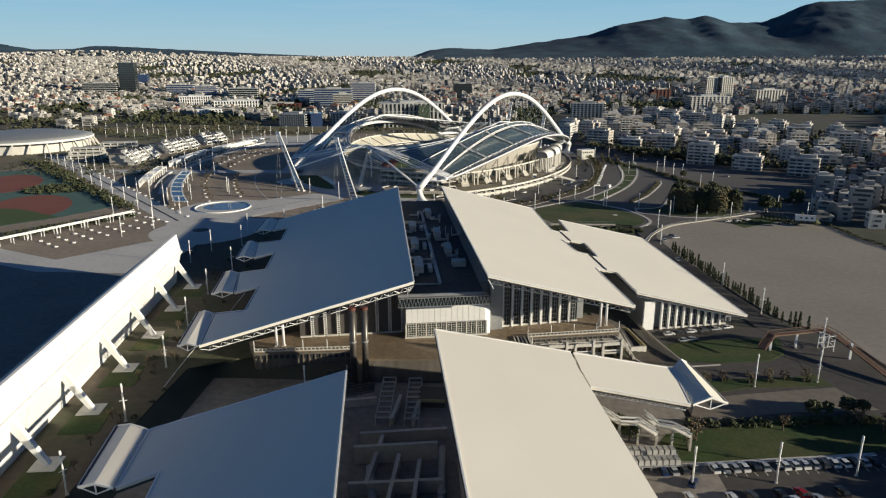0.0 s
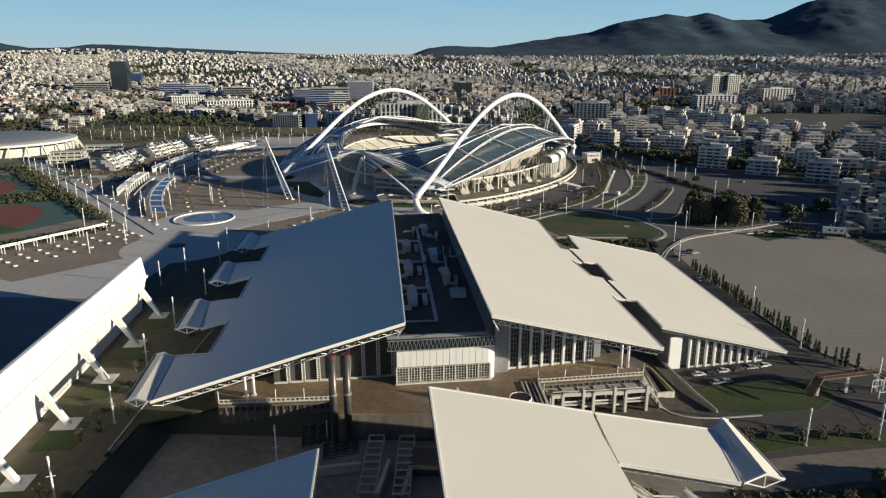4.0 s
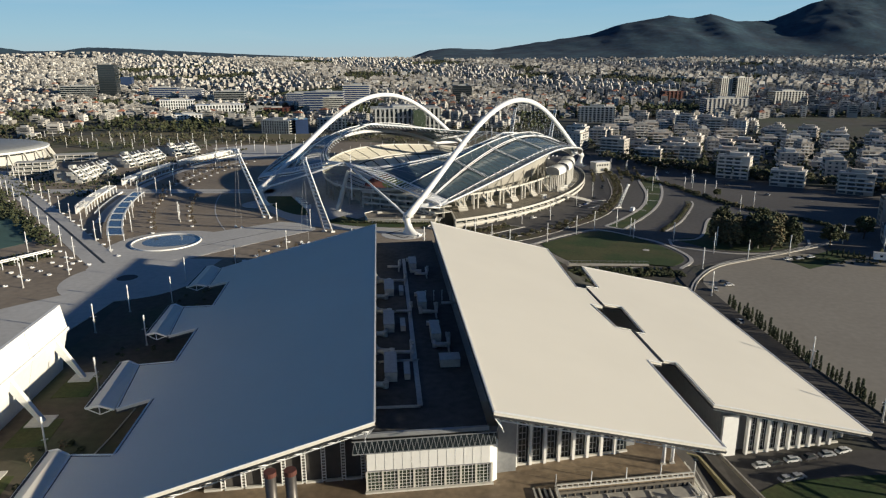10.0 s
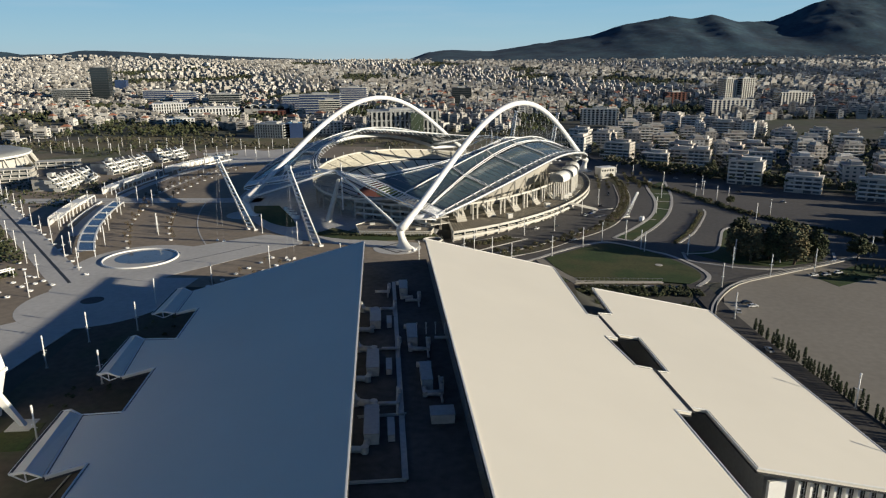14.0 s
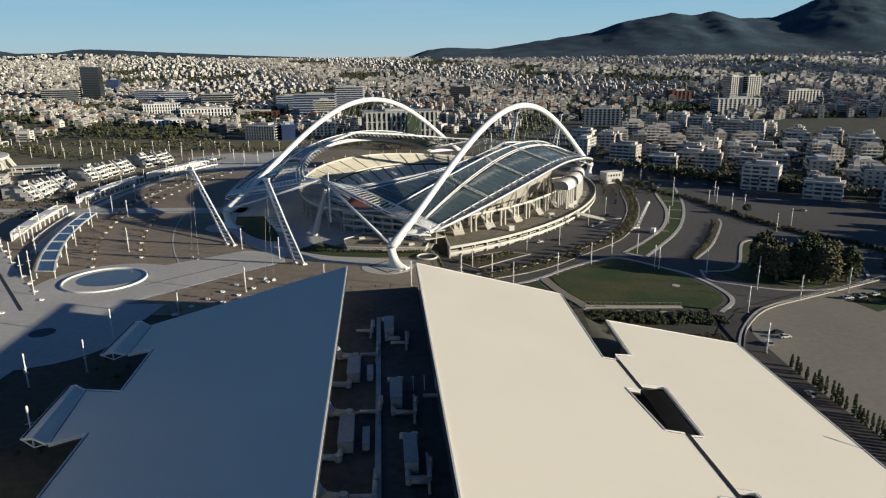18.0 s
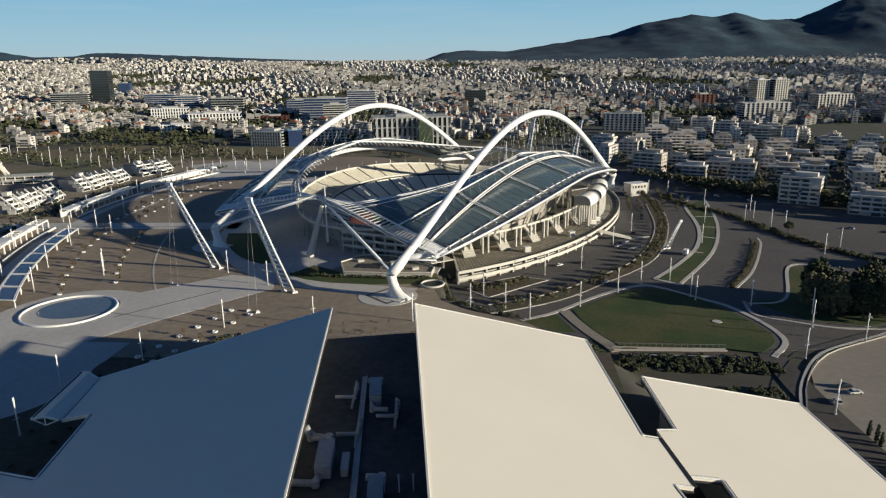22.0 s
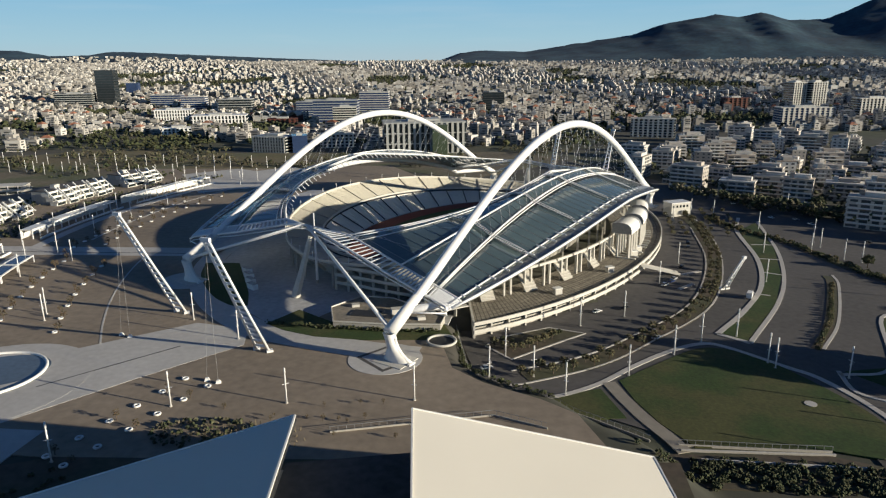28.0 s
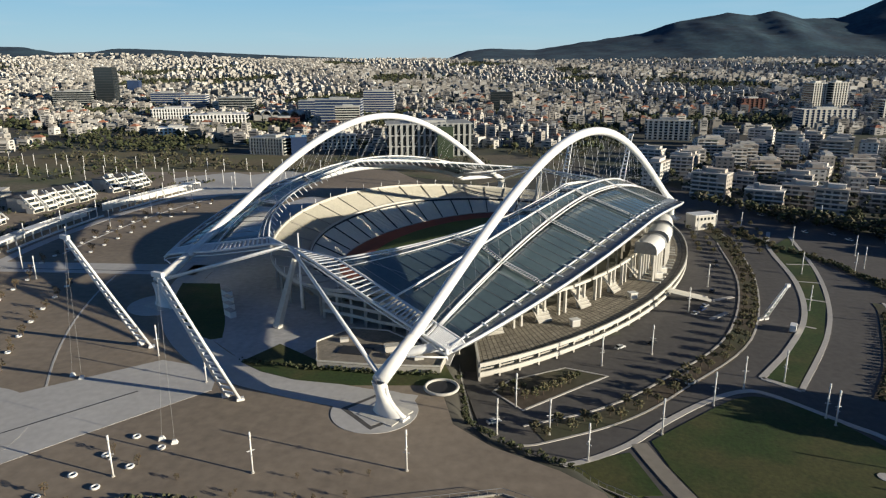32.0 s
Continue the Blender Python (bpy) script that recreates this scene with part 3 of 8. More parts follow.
RR_OUT = [(2.6, 215.9), (51.7, 227.2), (45.8, 272.4), (50, 273.4), (46.7, 298), (42, 297), (37.2, 317), (41.2, 318), (38.5, 336.8), (34.8, 336), (29.5, 394.3), (-22.3, 385.6)]
R2_OUT = [(58.4, 254.7), (55.6, 279.7), (50.4, 278.7), (47.3, 298.4), (51.5, 300), (49, 325), (41.9, 323), (39.1, 341), (44, 343.5), (42, 372.5), (89.3, 382), (102.5, 262)]
NR_OUT = [(-12, 187.1), (26.3, 192.6), (27.2, 182), (35.8, 124), (47, 60), (6, 50), (-1.3, 115)]
NR2_OUT = [(27.0, 192.4), (56.6, 197.4), (55.4, 175), (28.9, 172.2), (27.8, 182)]
NL_OUT = [(-31.8, 161.7), (-75.1, 147.6), (-70.6, 124.6), (-63.2, 128), (-56, 90), (-20, 75), (-23.8, 111.2)]


def roof(name, outline, height, label, slots=True, bare=()):
    top = thing(name, (*outline[0], 0), label, "roof", "white folded roofs")
    part("roof_panel", Shape().prism(outline, lambda x, y: height(x, y) - 0.8, height), roof_membrane, top)
    rim = outline + outline[:1]
    turn = 1 if sum(a[0] * b[1] - b[0] * a[1] for a, b in zip(rim, rim[1:])) > 0 else -1
    for i, (a, b) in enumerate(zip(rim, rim[1:])):
        if math.dist(a, b) > 3 and i not in bare:
            p, q = (Vector((*c, height(*c))) for c in (a, b))
            part("edge_trim", Shape().beam(p + Vector((0, 0, 0.03)), q + Vector((0, 0, 0.03)), 0.36, 0.3), white_paint, top)
            d = (q - p).normalized()
            inner = Vector((-d.y, d.x, 0)) * 0.42 * turn
            p2, q2 = (Vector((*(c + inner + e).to_2d(), height(*(c + inner + e).to_2d()) + 0.02)) for c, e in ((p, d * 0.4), (q, d * -0.4)))
            if slots and math.dist(a, b) < 35:
                part("edge_slot", Shape().beam(p2, q2, 0.2, 0.06), dark_gap, top)
            # dark beam below the rim puts the underside's shade line into colour
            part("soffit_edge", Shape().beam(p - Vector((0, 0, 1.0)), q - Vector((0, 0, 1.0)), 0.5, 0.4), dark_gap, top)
    return top


def ear(top, height, a, b, c, d, lift=1.25):
    """A folded wing at a roof's low edge: a-b lies at the edge, d-c outside; its ridge stands up between them."""
    A, B, C, D = (Vector((*p, height(*p))) for p in (a, b, c, d))
    gap = 0.07
    A2, B2 = A.lerp(D, gap), B.lerp(C, gap)
    E, F = A.lerp(D, 0.55) + Vector((0, 0, lift)), B.lerp(C, 0.55) + Vector((0, 0, lift))
    D, C = D + Vector((0, 0, 0.7)), C + Vector((0, 0, 0.7))
    wing = part("roof_wing", Shape().sheet([[A2, E, D], [B2, F, C]], 0.5), roof_membrane, top, "folded white wing on the low edge")
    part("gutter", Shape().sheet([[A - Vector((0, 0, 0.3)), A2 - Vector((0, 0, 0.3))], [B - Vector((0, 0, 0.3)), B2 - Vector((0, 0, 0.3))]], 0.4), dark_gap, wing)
    for p, q in ((A2, E), (E, D), (B2, F), (F, C), (D, C)):
        part("wing_trim", Shape().beam(p, q, 0.4, 0.4), white_paint, wing)
    part("wing_slot", Shape().beam(D.lerp(E, 0.1) + Vector((0, 0, 0.12)), C.lerp(F, 0.1) + Vector((0, 0, 0.12)), 0.55, 0.12), dark_gap, wing)
    for p, q, r in ((A2, E, D), (B2, F, C)):
        low = (p + r) / 2 - Vector((0, 0, 1.6))
        for e in (p, q, r):
            part("wing_strut", Shape().beam(low, e, 0.22, 0.22), white_steel, wing)


def truss(top, p, q, drop, n, inset=(0, 0)):
    """A zigzag steel truss below a roof edge from p to q."""
    p, q = Vector(p) - Vector((0, 0, 1.1)), Vector(q) - Vector((0, 0, 1.1))
    off = Vector((*inset, -drop))
    part("lower_chord", Shape().beam(p.lerp(q, 0.02) + off, q.lerp(p, 0.02) + off, 0.2, 0.2), white_steel, top)
    for i in range(n):
        a, m, b = p.lerp(q, i / n), p.lerp(q, (i + 0.5) / n) + off, p.lerp(q, (i + 1) / n)
        part("diagonal", Shape().beam(a, m, 0.15, 0.15), white_steel, top)
        part("diagonal", Shape().beam(m, b, 0.15, 0.15), white_steel, top)


def on(height, p):
    return (*p, height(*p))


hall_roof_w = roof("hall_roof", RL_OUT, RL, "huge white folded roof plane sloping west, in shade")
ear(hall_roof_w, RL, (-109, 363), (-105, 340), (-115, 342.6), (-118, 369))
ear(hall_roof_w, RL, (-106, 319), (-98.4, 291), (-107.8, 295), (-112.5, 322))
ear(hall_roof_w, RL, (-98, 271), (-90, 244), (-99.7, 246.5), (-105, 274))
ear(hall_roof_w, RL, (-90, 224.5), (-83.7, 196.4), (-91.1, 198), (-97, 227))
truss(hall_roof_w, on(RL, (-20.5, 214.5)), on(RL, (-83.7, 196.4)), 2.2, 20, (0, 3))
truss(hall_roof_w, on(RL, (-20.5, 214.5)), on(RL, (-22.5, 228)), 3.5, 4, (-2, 0))
hall_roof_e = roof("hall_roof", RR_OUT, RR, "huge white roof plane sloping east, sunlit", True, (3, 7))
truss(hall_roof_e, on(RR, (2.6, 215.9)), on(RR, (51.7, 227.2)), 2.4, 17, (0, 3))
truss(hall_roof_e, on(RR, (2.6, 215.9)), on(RR, (0.6, 229)), 3.5, 4, (2, 0))
hall_roof_2 = roof("hall_roof", R2_OUT, R2, "lower white roof plane with square notches", True, (2, 6))
for a, b in (((50.0, 274.0), (47.0, 297.6)), ((41.4, 318.4), (38.7, 336.6))):
    part("seam_gap", Shape().beam(Vector(on(RR, a)) + Vector((0.3, 0, 0.05)), Vector(on(RR, b)) + Vector((0.3, 0, 0.05)), 0.75, 0.3), dark_gap, hall_roof_e, "dark open joint between the roofs")
truss(hall_roof_2, on(R2, (58.4, 254.7)), on(R2, (102.5, 262)), 1.2, 16, (0, 2))
near_roof_e = roof("pool_roof", NR_OUT, NR, "sunlit white roof plane of the near hall", False, (1, 2))
near_roof_2 = roof("pool_roof", NR2_OUT, NR, "small white roof wing beside the near hall", False, (3, 4))
ear(near_roof_2, NR, (56.6, 197.4), (55.4, 175), (66.5, 179.5), (62.5, 203), 2.2)
truss(near_roof_2, on(NR, (28.9, 172.2)), on(NR, (55.4, 175)), 1.8, 11, (0, 2))
near_roof_w = roof("pool_roof", NL_OUT, NL, "white roof plane in shade over the near hall", False)
ear(near_roof_w, NL, (-75.1, 147.6), (-70.6, 124.6), (-79.3, 126), (-85, 151))

# hall bodies
setting("wall_hall_west", Shape().prism([(-27, 233.6), (-61, 226.6), (-74, 300), (-86, 360), (-48, 374)], -0.3, lambda x, y: RL(x, y) - 1.5), grey_metal, "dark grey panelled walls of the west hall", "wall")
setting("wall_hall_east", Shape().prism([(5, 239.6), (38, 248.3), (24, 384), (-20, 376)], -5.5, lambda x, y: RR(x, y) - 1.5), grey_metal, "dark panelled walls of the east hall", "wall")
setting("wall_hall_low", Shape().prism([(62, 259), (99, 268.5), (85, 374), (46, 366)], -5.5, lambda x, y: R2(x, y) - 1.2), grey_metal, "dark panelled walls of the lower hall", "wall")
setting("wall_core", Shape().prism([(-26.5, 234), (4.5, 239.8), (-20, 378), (-47, 372)], -0.3, 19.0), concrete, "walls of the core between the two halls", "wall")
setting("core_roof", Shape().prism([(-26.5, 221), (1.8, 226), (-21.5, 380), (-46, 374)], 19.01, 19.4), mat("roof_felt", (0.07, 0.068, 0.066), 0.9, 0, 0.5, 0.05, 0.5, 0.3), "dark felt flat roof between the two roof planes", "roof")


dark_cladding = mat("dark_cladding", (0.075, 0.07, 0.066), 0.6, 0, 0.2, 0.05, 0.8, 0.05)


def fin_row(a, b, n, base, height, lit, name):
    """A facade of upright fins from a to b with dark glazing and a lattice between."""
    a, b = Vector(a), Vector(b)
    d = (b - a).normalized()
    out = Vector((d.y, -d.x))
    if out.y > 0:
        out = -out
    wall = thing(name, (*a, base), "hall facade of tall white fins with dark lattice glazing between", "facade", "fin facades")
    for i in range(n):
        p, q = a.lerp(b, i / n), a.lerp(b, (i + 1) / n)
        m = (p + q) / 2
        h = height(m.x, m.y) - 3.2 - base
        ang = math.degrees(math.atan2(d.y, d.x))
        w = (q - p).length
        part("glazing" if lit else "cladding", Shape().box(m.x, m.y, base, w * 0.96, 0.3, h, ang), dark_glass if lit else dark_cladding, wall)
        grid = Shape()
        for k in range(1, int(h / 1.6)):
            grid.box(m.x + out.x * 0.3, m.y + out.y * 0.3, base + k * 1.6, w * 0.5, 0.12, 0.16, ang)
        for e in (-0.25, 0.0, 0.25):
            grid.box(m.x + out.x * 0.3 + d.x * w * e, m.y + out.y * 0.3 + d.y * w * e, base, 0.14, 0.14, h, ang)
        if lit:
            part("lattice", grid, grey_metal, wall)
        hp = height(p.x, p.y) - 2.6 - base
        fin = Shape()
        c = p + out * 0.9
        if lit:
            fin.box(c.x, c.y, base, 0.62, 1.15, hp, ang)
        else:
            for s in (-0.42, 0.42):
                fin.box(c.x + d.x * s, c.y + d.y * s, base, 0.2, 0.4, hp, ang)
            for k in range(int(hp / 0.75)):
                fin.box(c.x, c.y, base + 0.3 + 0.75 * k, 0.9, 0.24, 0.2, ang)
        part("fin", fin, white_paint, wall)
        part("plinth", Shape().box(m.x + out.x * 0.8, m.y + out.y * 0.8, base, w * 0.9, 0.6, 0.5, ang), concrete_light, wall)


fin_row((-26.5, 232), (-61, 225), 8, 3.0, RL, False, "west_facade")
fin_row((8.0, 238.7), (35.5, 246.2), 8, 3.0, RR, True, "east_facade")
fin_row((69, 259.5), (96, 266.4), 9, -5.0, R2, True, "low_facade")
box = thing("blank_wall", (64, 257.8, -5), "blank white wall beside the fins", "wall")
part("panel", Shape().box(64.2, 257.6, -5, 4.2, 0.8, 11.5, 14), white_paint, box)
grey_block = thing("stair_block", (5.5, 237, 3), "grey clad stair block with a sloped corner", "wall block")
part("block", Shape().box(5.8, 236.8, 3, 4.4, 3, 20, 14), grey_metal, grey_block)

# entrance between the halls
entry = thing("entrance_front", (-10, 234, 3), "white canopy over a gridded glass entrance front", "entrance")
ev = Vector((31, 5.8)).normalized()
ea = math.degrees(math.atan2(ev.y, ev.x))
ec = Vector((-10.2, 232.0))
cf, cb = (Vector((-24.5, 226.0)), Vector((2.2, 230.8))), (Vector((-25.5, 231.5)), Vector((1.4, 236.4)))
rim = [(0.0, 8.3), (0.0, 13.6), (0.35, 14.6), (1.1, 15.2), (4.5, 15.4), (4.5, 8.3)]
back = (cb[0] - cf[0]).normalized()
part("canopy", Shape().sheet([[(*(c + back * x), z) for x, z in rim] for c in cf][::-1]).add([(*(cf[0] + back * x), z) for x, z in rim], [tuple(range(6))]).add([(*(cf[1] + back * x), z) for x, z in rim], [tuple(range(5, -1, -1))]), white_paint, entry, "white rounded canopy block")
part("canopy_end", Shape().prism([tuple(cf[1]), tuple(cf[1] + Vector((1.7, 1.5))), tuple(cb[1] + Vector((1.0, 0.4))), tuple(cb[1])], 3.0, 13.2), white_paint, entry)
for i in range(1, 14):
    p = cf[0].lerp(cf[1], i / 14)
    part("canopy_joint", Shape().box(p.x, p.y - 0.01, 8.3, 0.05, 0.05, 5.4, ea), grey_metal, entry)
part("canopy_soffit", Shape().prism([tuple(cf[0]), tuple(cf[1]), tuple(cb[1]), tuple(cb[0])], 8.0, 8.3), grey_metal, entry)
part("glass_front", Shape().box(-10.9, 228.9, 3, 28, 0.3, 5.0, ea), green_glass, entry)
for i in range(33):
    p = Vector((-24.6, 226.1)).lerp(Vector((2.6, 231.0)), i / 32)
    part("mullion", Shape().box(p.x, p.y, 3, 0.45 if i % 4 == 0 else 0.09, 0.5 if i % 4 == 0 else 0.2, 5.2, ea), concrete_light if i % 4 == 0 else white_steel, entry)
for k in range(6):
    part("transom", Shape().box(-10.9, 228.55, 3.75 + 0.82 * k, 27.6, 0.14, 0.09, ea), concrete_light, entry)
part("plinth", Shape().box(-10.9, 228.1, 3, 28.5, 0.8, 0.4, ea), concrete_light, entry)
lattice = thing("core_truss", (-12, 222, 16), "dark glazed band behind a white zigzag truss", "truss")
part("band", Shape().box(-11.3, 222.9, 16.2, 30, 0.5, 2.9, ea), dark_glass, lattice)
for i in range(26):
    p, q = (Vector((-26.3, 219.8)).lerp(Vector((3.5, 225.4)), (i + s) / 26) for s in (0, 1))
    m = (p + q) / 2
    for e, f in ((p, m), (m, q)):
        za, zb = (16.2, 19.1) if e is p else (19.1, 16.2)
        part("brace", Shape().beam((*e, za), (*f, zb), 0.12, 0.12), grey_metal, lattice)
for z in (16.2, 19.15):
    part("chord", Shape().beam((-26.3, 219.8, z), (3.5, 225.4, z), 0.2, 0.2), grey_metal, lattice)
part("parapet", Shape().beam((-26.5, 221, 19.8), (1.8, 226, 19.8), 0.7, 0.9), grey_metal, lattice)
part("soffit", Shape().prism([(-26, 222.5), (3, 228), (4, 233), (-26, 228)], 15.4, 16.1), grey_metal, lattice)

# air plant on the core roof
def duct_run(pts, r, name="air_duct", label="dull metal air duct on the flat roof"):
    d = thing(name, (*pts[0][:2], 19.4), label, "air duct", "roof ducts")
    for a, b in zip(pts, pts[1:]):
        part("duct", Shape().tube([a, b], r, 10), dull_zinc, d, "", True)
    for a in pts[1:-1]:
        part("elbow", Shape().tube([Vector(a) - Vector((0, 0, r * 1.05)), Vector(a) + Vector((0, 0, r * 1.05))], r * 1.1, 10), dull_zinc, d)


def air_unit(x, y, l, w, h, turn):
    u = thing("air_handler", (x, y, 19.4), "long grey air handling unit on the flat roof", "air unit", "roof air units")
    part("casing", Shape().box(x, y, 19.7, w, l, h, turn), dull_zinc, u)
    part("lid", Shape().box(x, y, 19.7 + h, w * 1.06, l * 1.02, 0.15, turn), grey_metal, u)
    part("frame", Shape().box(x, y, 19.4, w * 0.8, l * 0.96, 0.3, turn), dark_gap, u)
    c, s = math.cos(radians(turn)), math.sin(radians(turn))
    for k in (-0.25, 0, 0.25):
        part("hatch", Shape().box(x + c * w * 0.52 - s * l * k, y + s * w * 0.52 + c * l * k, 19.9, 0.08, l * 0.18, h * 0.6, turn), grey_metal, u)


for (x, y, l) in ((-22.5, 252, 12), (-27, 282, 11), (-31, 312, 10)):
    air_unit(x, y, l, 3.0, 2.4, 8.5)
    duct_run([(x - 7, y - l * 0.75, 20.5), (x, y - l * 0.75, 20.5), (x, y - l * 0.5, 20.5)], 0.7)
    duct_run([(x, y + l * 0.5, 20.8), (x - 1, y + l * 0.75, 20.8), (x - 5, y + l * 0.8, 20.8), (x - 6, y + l * 0.8, 23)], 0.8)
    air_unit(x + 4.2, y - 1, l * 0.6, 1.4, 1.4, 8.5)
for (x, y, l) in ((-13, 275, 10), (-19, 300, 10), (-26, 340, 9)):
    air_unit(x, y, l, 2.6, 2.6, 8.5)
    duct_run([(x - 3, y + l * 0.7, 20.6), (x, y + l * 0.7, 20.6), (x, y + l * 0.5, 20.6)], 0.7)
    duct_run([(x, y - l * 0.5, 20.4), (x + 0.5, y - l * 0.8, 20.4), (x + 4, y - l * 0.8, 20.4)], 0.6)
air_unit(-8.0, 257, 4.2, 5, 2.0, 8.5)
for a, b in (((-13.5, 234.5), (-30.5, 350)), ((-24.5, 233), (-13.5, 234.5)), ((-26, 257), (-16.5, 258.5)), ((-30, 292), (-22, 293.5))):
    wk = thing("duct_bridge", (*a, 19.4), "low grey cable tray across the flat roof", "cable tray", "roof trays")
    for s in (-0.5, 0.5):
        part("rail", Shape().beam((a[0] + s, a[1] + s * 0.3, 19.95), (b[0] + s, b[1] + s * 0.3, 19.95), 0.16, 0.25), dull_zinc, wk)
    part("tray", Shape().beam((*a, 19.75), (*b, 19.75), 1.0, 0.1), dull_zinc, wk)
    part("post", Shape().box(*a, 19.4, 0.5, 0.5, 0.4), dull_zinc, wk)
    part("post", Shape().box(*b, 19.4, 0.5, 0.5, 0.4), dull_zinc, wk)
for i, (x, y) in enumerate(((-20.5, 262), (-24, 292), (-29, 322), (-11, 268), (-16, 292), (-22, 330), (-10.5, 300), (-33, 338))):
    duct_run([(x - 2.2, y, 20.3), (x + 2.2, y + 0.4, 20.3), (x + 2.0, y + 5, 20.3), (x + 2.0, y + 5, 21.6)], 0.45)
    duct_run([(x + 2.6, y - 4, 19.9), (x + 1.0, y + 9, 19.9)], 0.3, "roof_pipe", "thin pale pipe along the flat roof")
for i in range(4):
    mast = thing("vent_pipe", (-18 + 2.6 * i, 304 + 0.4 * i, 19.4), "thin pale vent pipe on the flat roof", "vent pipe", "roof vents")
    part("pipe", Shape().tube([(-18 + 2.6 * i, 304 + 0.4 * i, 19.4), (-18 + 2.6 * i, 304 + 0.4 * i, 22.8)], 0.12, 6), white_steel, mast)
    part("cowl", Shape().tube([(-18 + 2.6 * i, 304 + 0.4 * i, 22.6), (-18 + 2.6 * i, 304 + 0.4 * i, 23)], 0.3, 6), dull_zinc, mast)

# terrace before the halls
TERRACE = [(-77, 220), (-72.5, 211.6), (-41.5, 215.6), (-38, 208), (8, 211), (18.8, 212.6), (16.8, 229.2), (49, 235.9), (46, 252), (-62, 230)]
setting("terrace", Shape().prism(TERRACE, 2.6, 3.0), terrace_paving, "brown weathered terrace paving before the halls", "terrace")
# shade from the near roof is put into this wall's dark colour
terrace_wall = setting("wall_terrace", Shape().prism(TERRACE, -5.2, 2.59), mat("shaded_concrete", (0.14, 0.125, 0.105), 0.9, 0, 0.45, 0.08, 0.5, 0.3, streak=(1, 1, 0.25)), "concrete side of the terrace, darkened for the shade on it", "wall")
concrete_dark = bpy.data.materials["shaded_concrete"]
for a, b, n in (((-72.5, 211.5), (-41.5, 215.5), 16), ((17.6, 229.1), (48.4, 235.6), 17)):
    d = (Vector(b) - Vector(a)).normalized()
    ang = math.degrees(math.atan2(d.y, d.x))
    for i in range(n):
        p = Vector(a).lerp(Vector(b), (i + 0.5) / n)
        w = math.dist(a, b) / n
        part("wall_window", Shape().box(p.x, p.y - 0.02, 0.6, w * 0.62, 0.2, 1.3, ang), dark_gap, terrace_wall, "dark window strip below the terrace")
        part("wall_pillar", Shape().box(p.x + d.x * w / 2, p.y + d.y * w / 2 - 0.1, -5, 0.35, 0.5, 7.6, ang), concrete_dark, terrace_wall)
    part("edge_beam", Shape().beam((*a, 2.3), (*b, 2.3), 0.8, 0.6), concrete_dark, terrace_wall)


def railing(pts, z, posts, name="terrace_railing"):
    r = thing(name, (*pts[0], z), "pale concrete balustrade with slim lamp posts along the terrace", "railing", "terrace balustrades")
    for a, b in zip(pts, pts[1:]):
        part("foot_rail", Shape().beam((*a, z + 0.15), (*b, z + 0.15), 0.45, 0.3), concrete_light, r)
        part("hand_rail", Shape().beam((*a, z + 1.05), (*b, z + 1.05), 0.4, 0.2), concrete_light, r)
        k = max(2, round(math.dist(a, b) / 1.3))
        for i in range(k + 1):
            p = Vector(a).lerp(Vector(b), i / k)
            part("baluster", Shape().box(p.x, p.y, z + 0.3, 0.34, 0.26, 0.66), concrete_light, r)
        k = max(2, round(math.dist(a, b) / posts))
        for i in range(k + 1):
            p = Vector(a).lerp(Vector(b), i / k)
            part("lamp_post", Shape().tube([(*p, z + 1.1), (*p, z + 3.8)], 0.13, 6), white_steel, r)


railing([(-72.5, 211.7), (-41.5, 215.7)], 3.0, 8)
railing([(16.8, 229.3), (48.8, 235.9)], 3.0, 8)
railing([(18.7, 213), (16.8, 229.3)], 3.0, 8)
# long low kerbs of the stair beside the east edge
for i in range(4):
    kw = thing("stair_kerb", (12 + 1.3 * i, 229, 3), "long low concrete stair kerb on the terrace", "stair kerb", "terrace stair kerbs")
    part("kerb", Shape().beam((11.9 + 1.2 * i, 229.0, 3.2), (14.0 + 1.2 * i, 213.0, 3.2), 0.35, 0.5), concrete_light, kw)
    part("gutter", Shape().beam((12.5 + 1.2 * i, 229.0, 3.02), (14.6 + 1.2 * i, 213.0, 3.02), 0.5, 0.06), dark_gap, kw)
# tall concrete frame below the east terrace
frame_e = thing("concrete_frame", (34, 227, -5), "two-storey pale concrete frame with ledges below the terrace", "concrete frame")
piers = [Vector(p) for p in ((20.7, 224.1), (23.7, 224.7), (29.7, 225.6), (32.7, 226.1), (38.9, 227.2), (42.2, 227.8), (48.6, 229.0))]
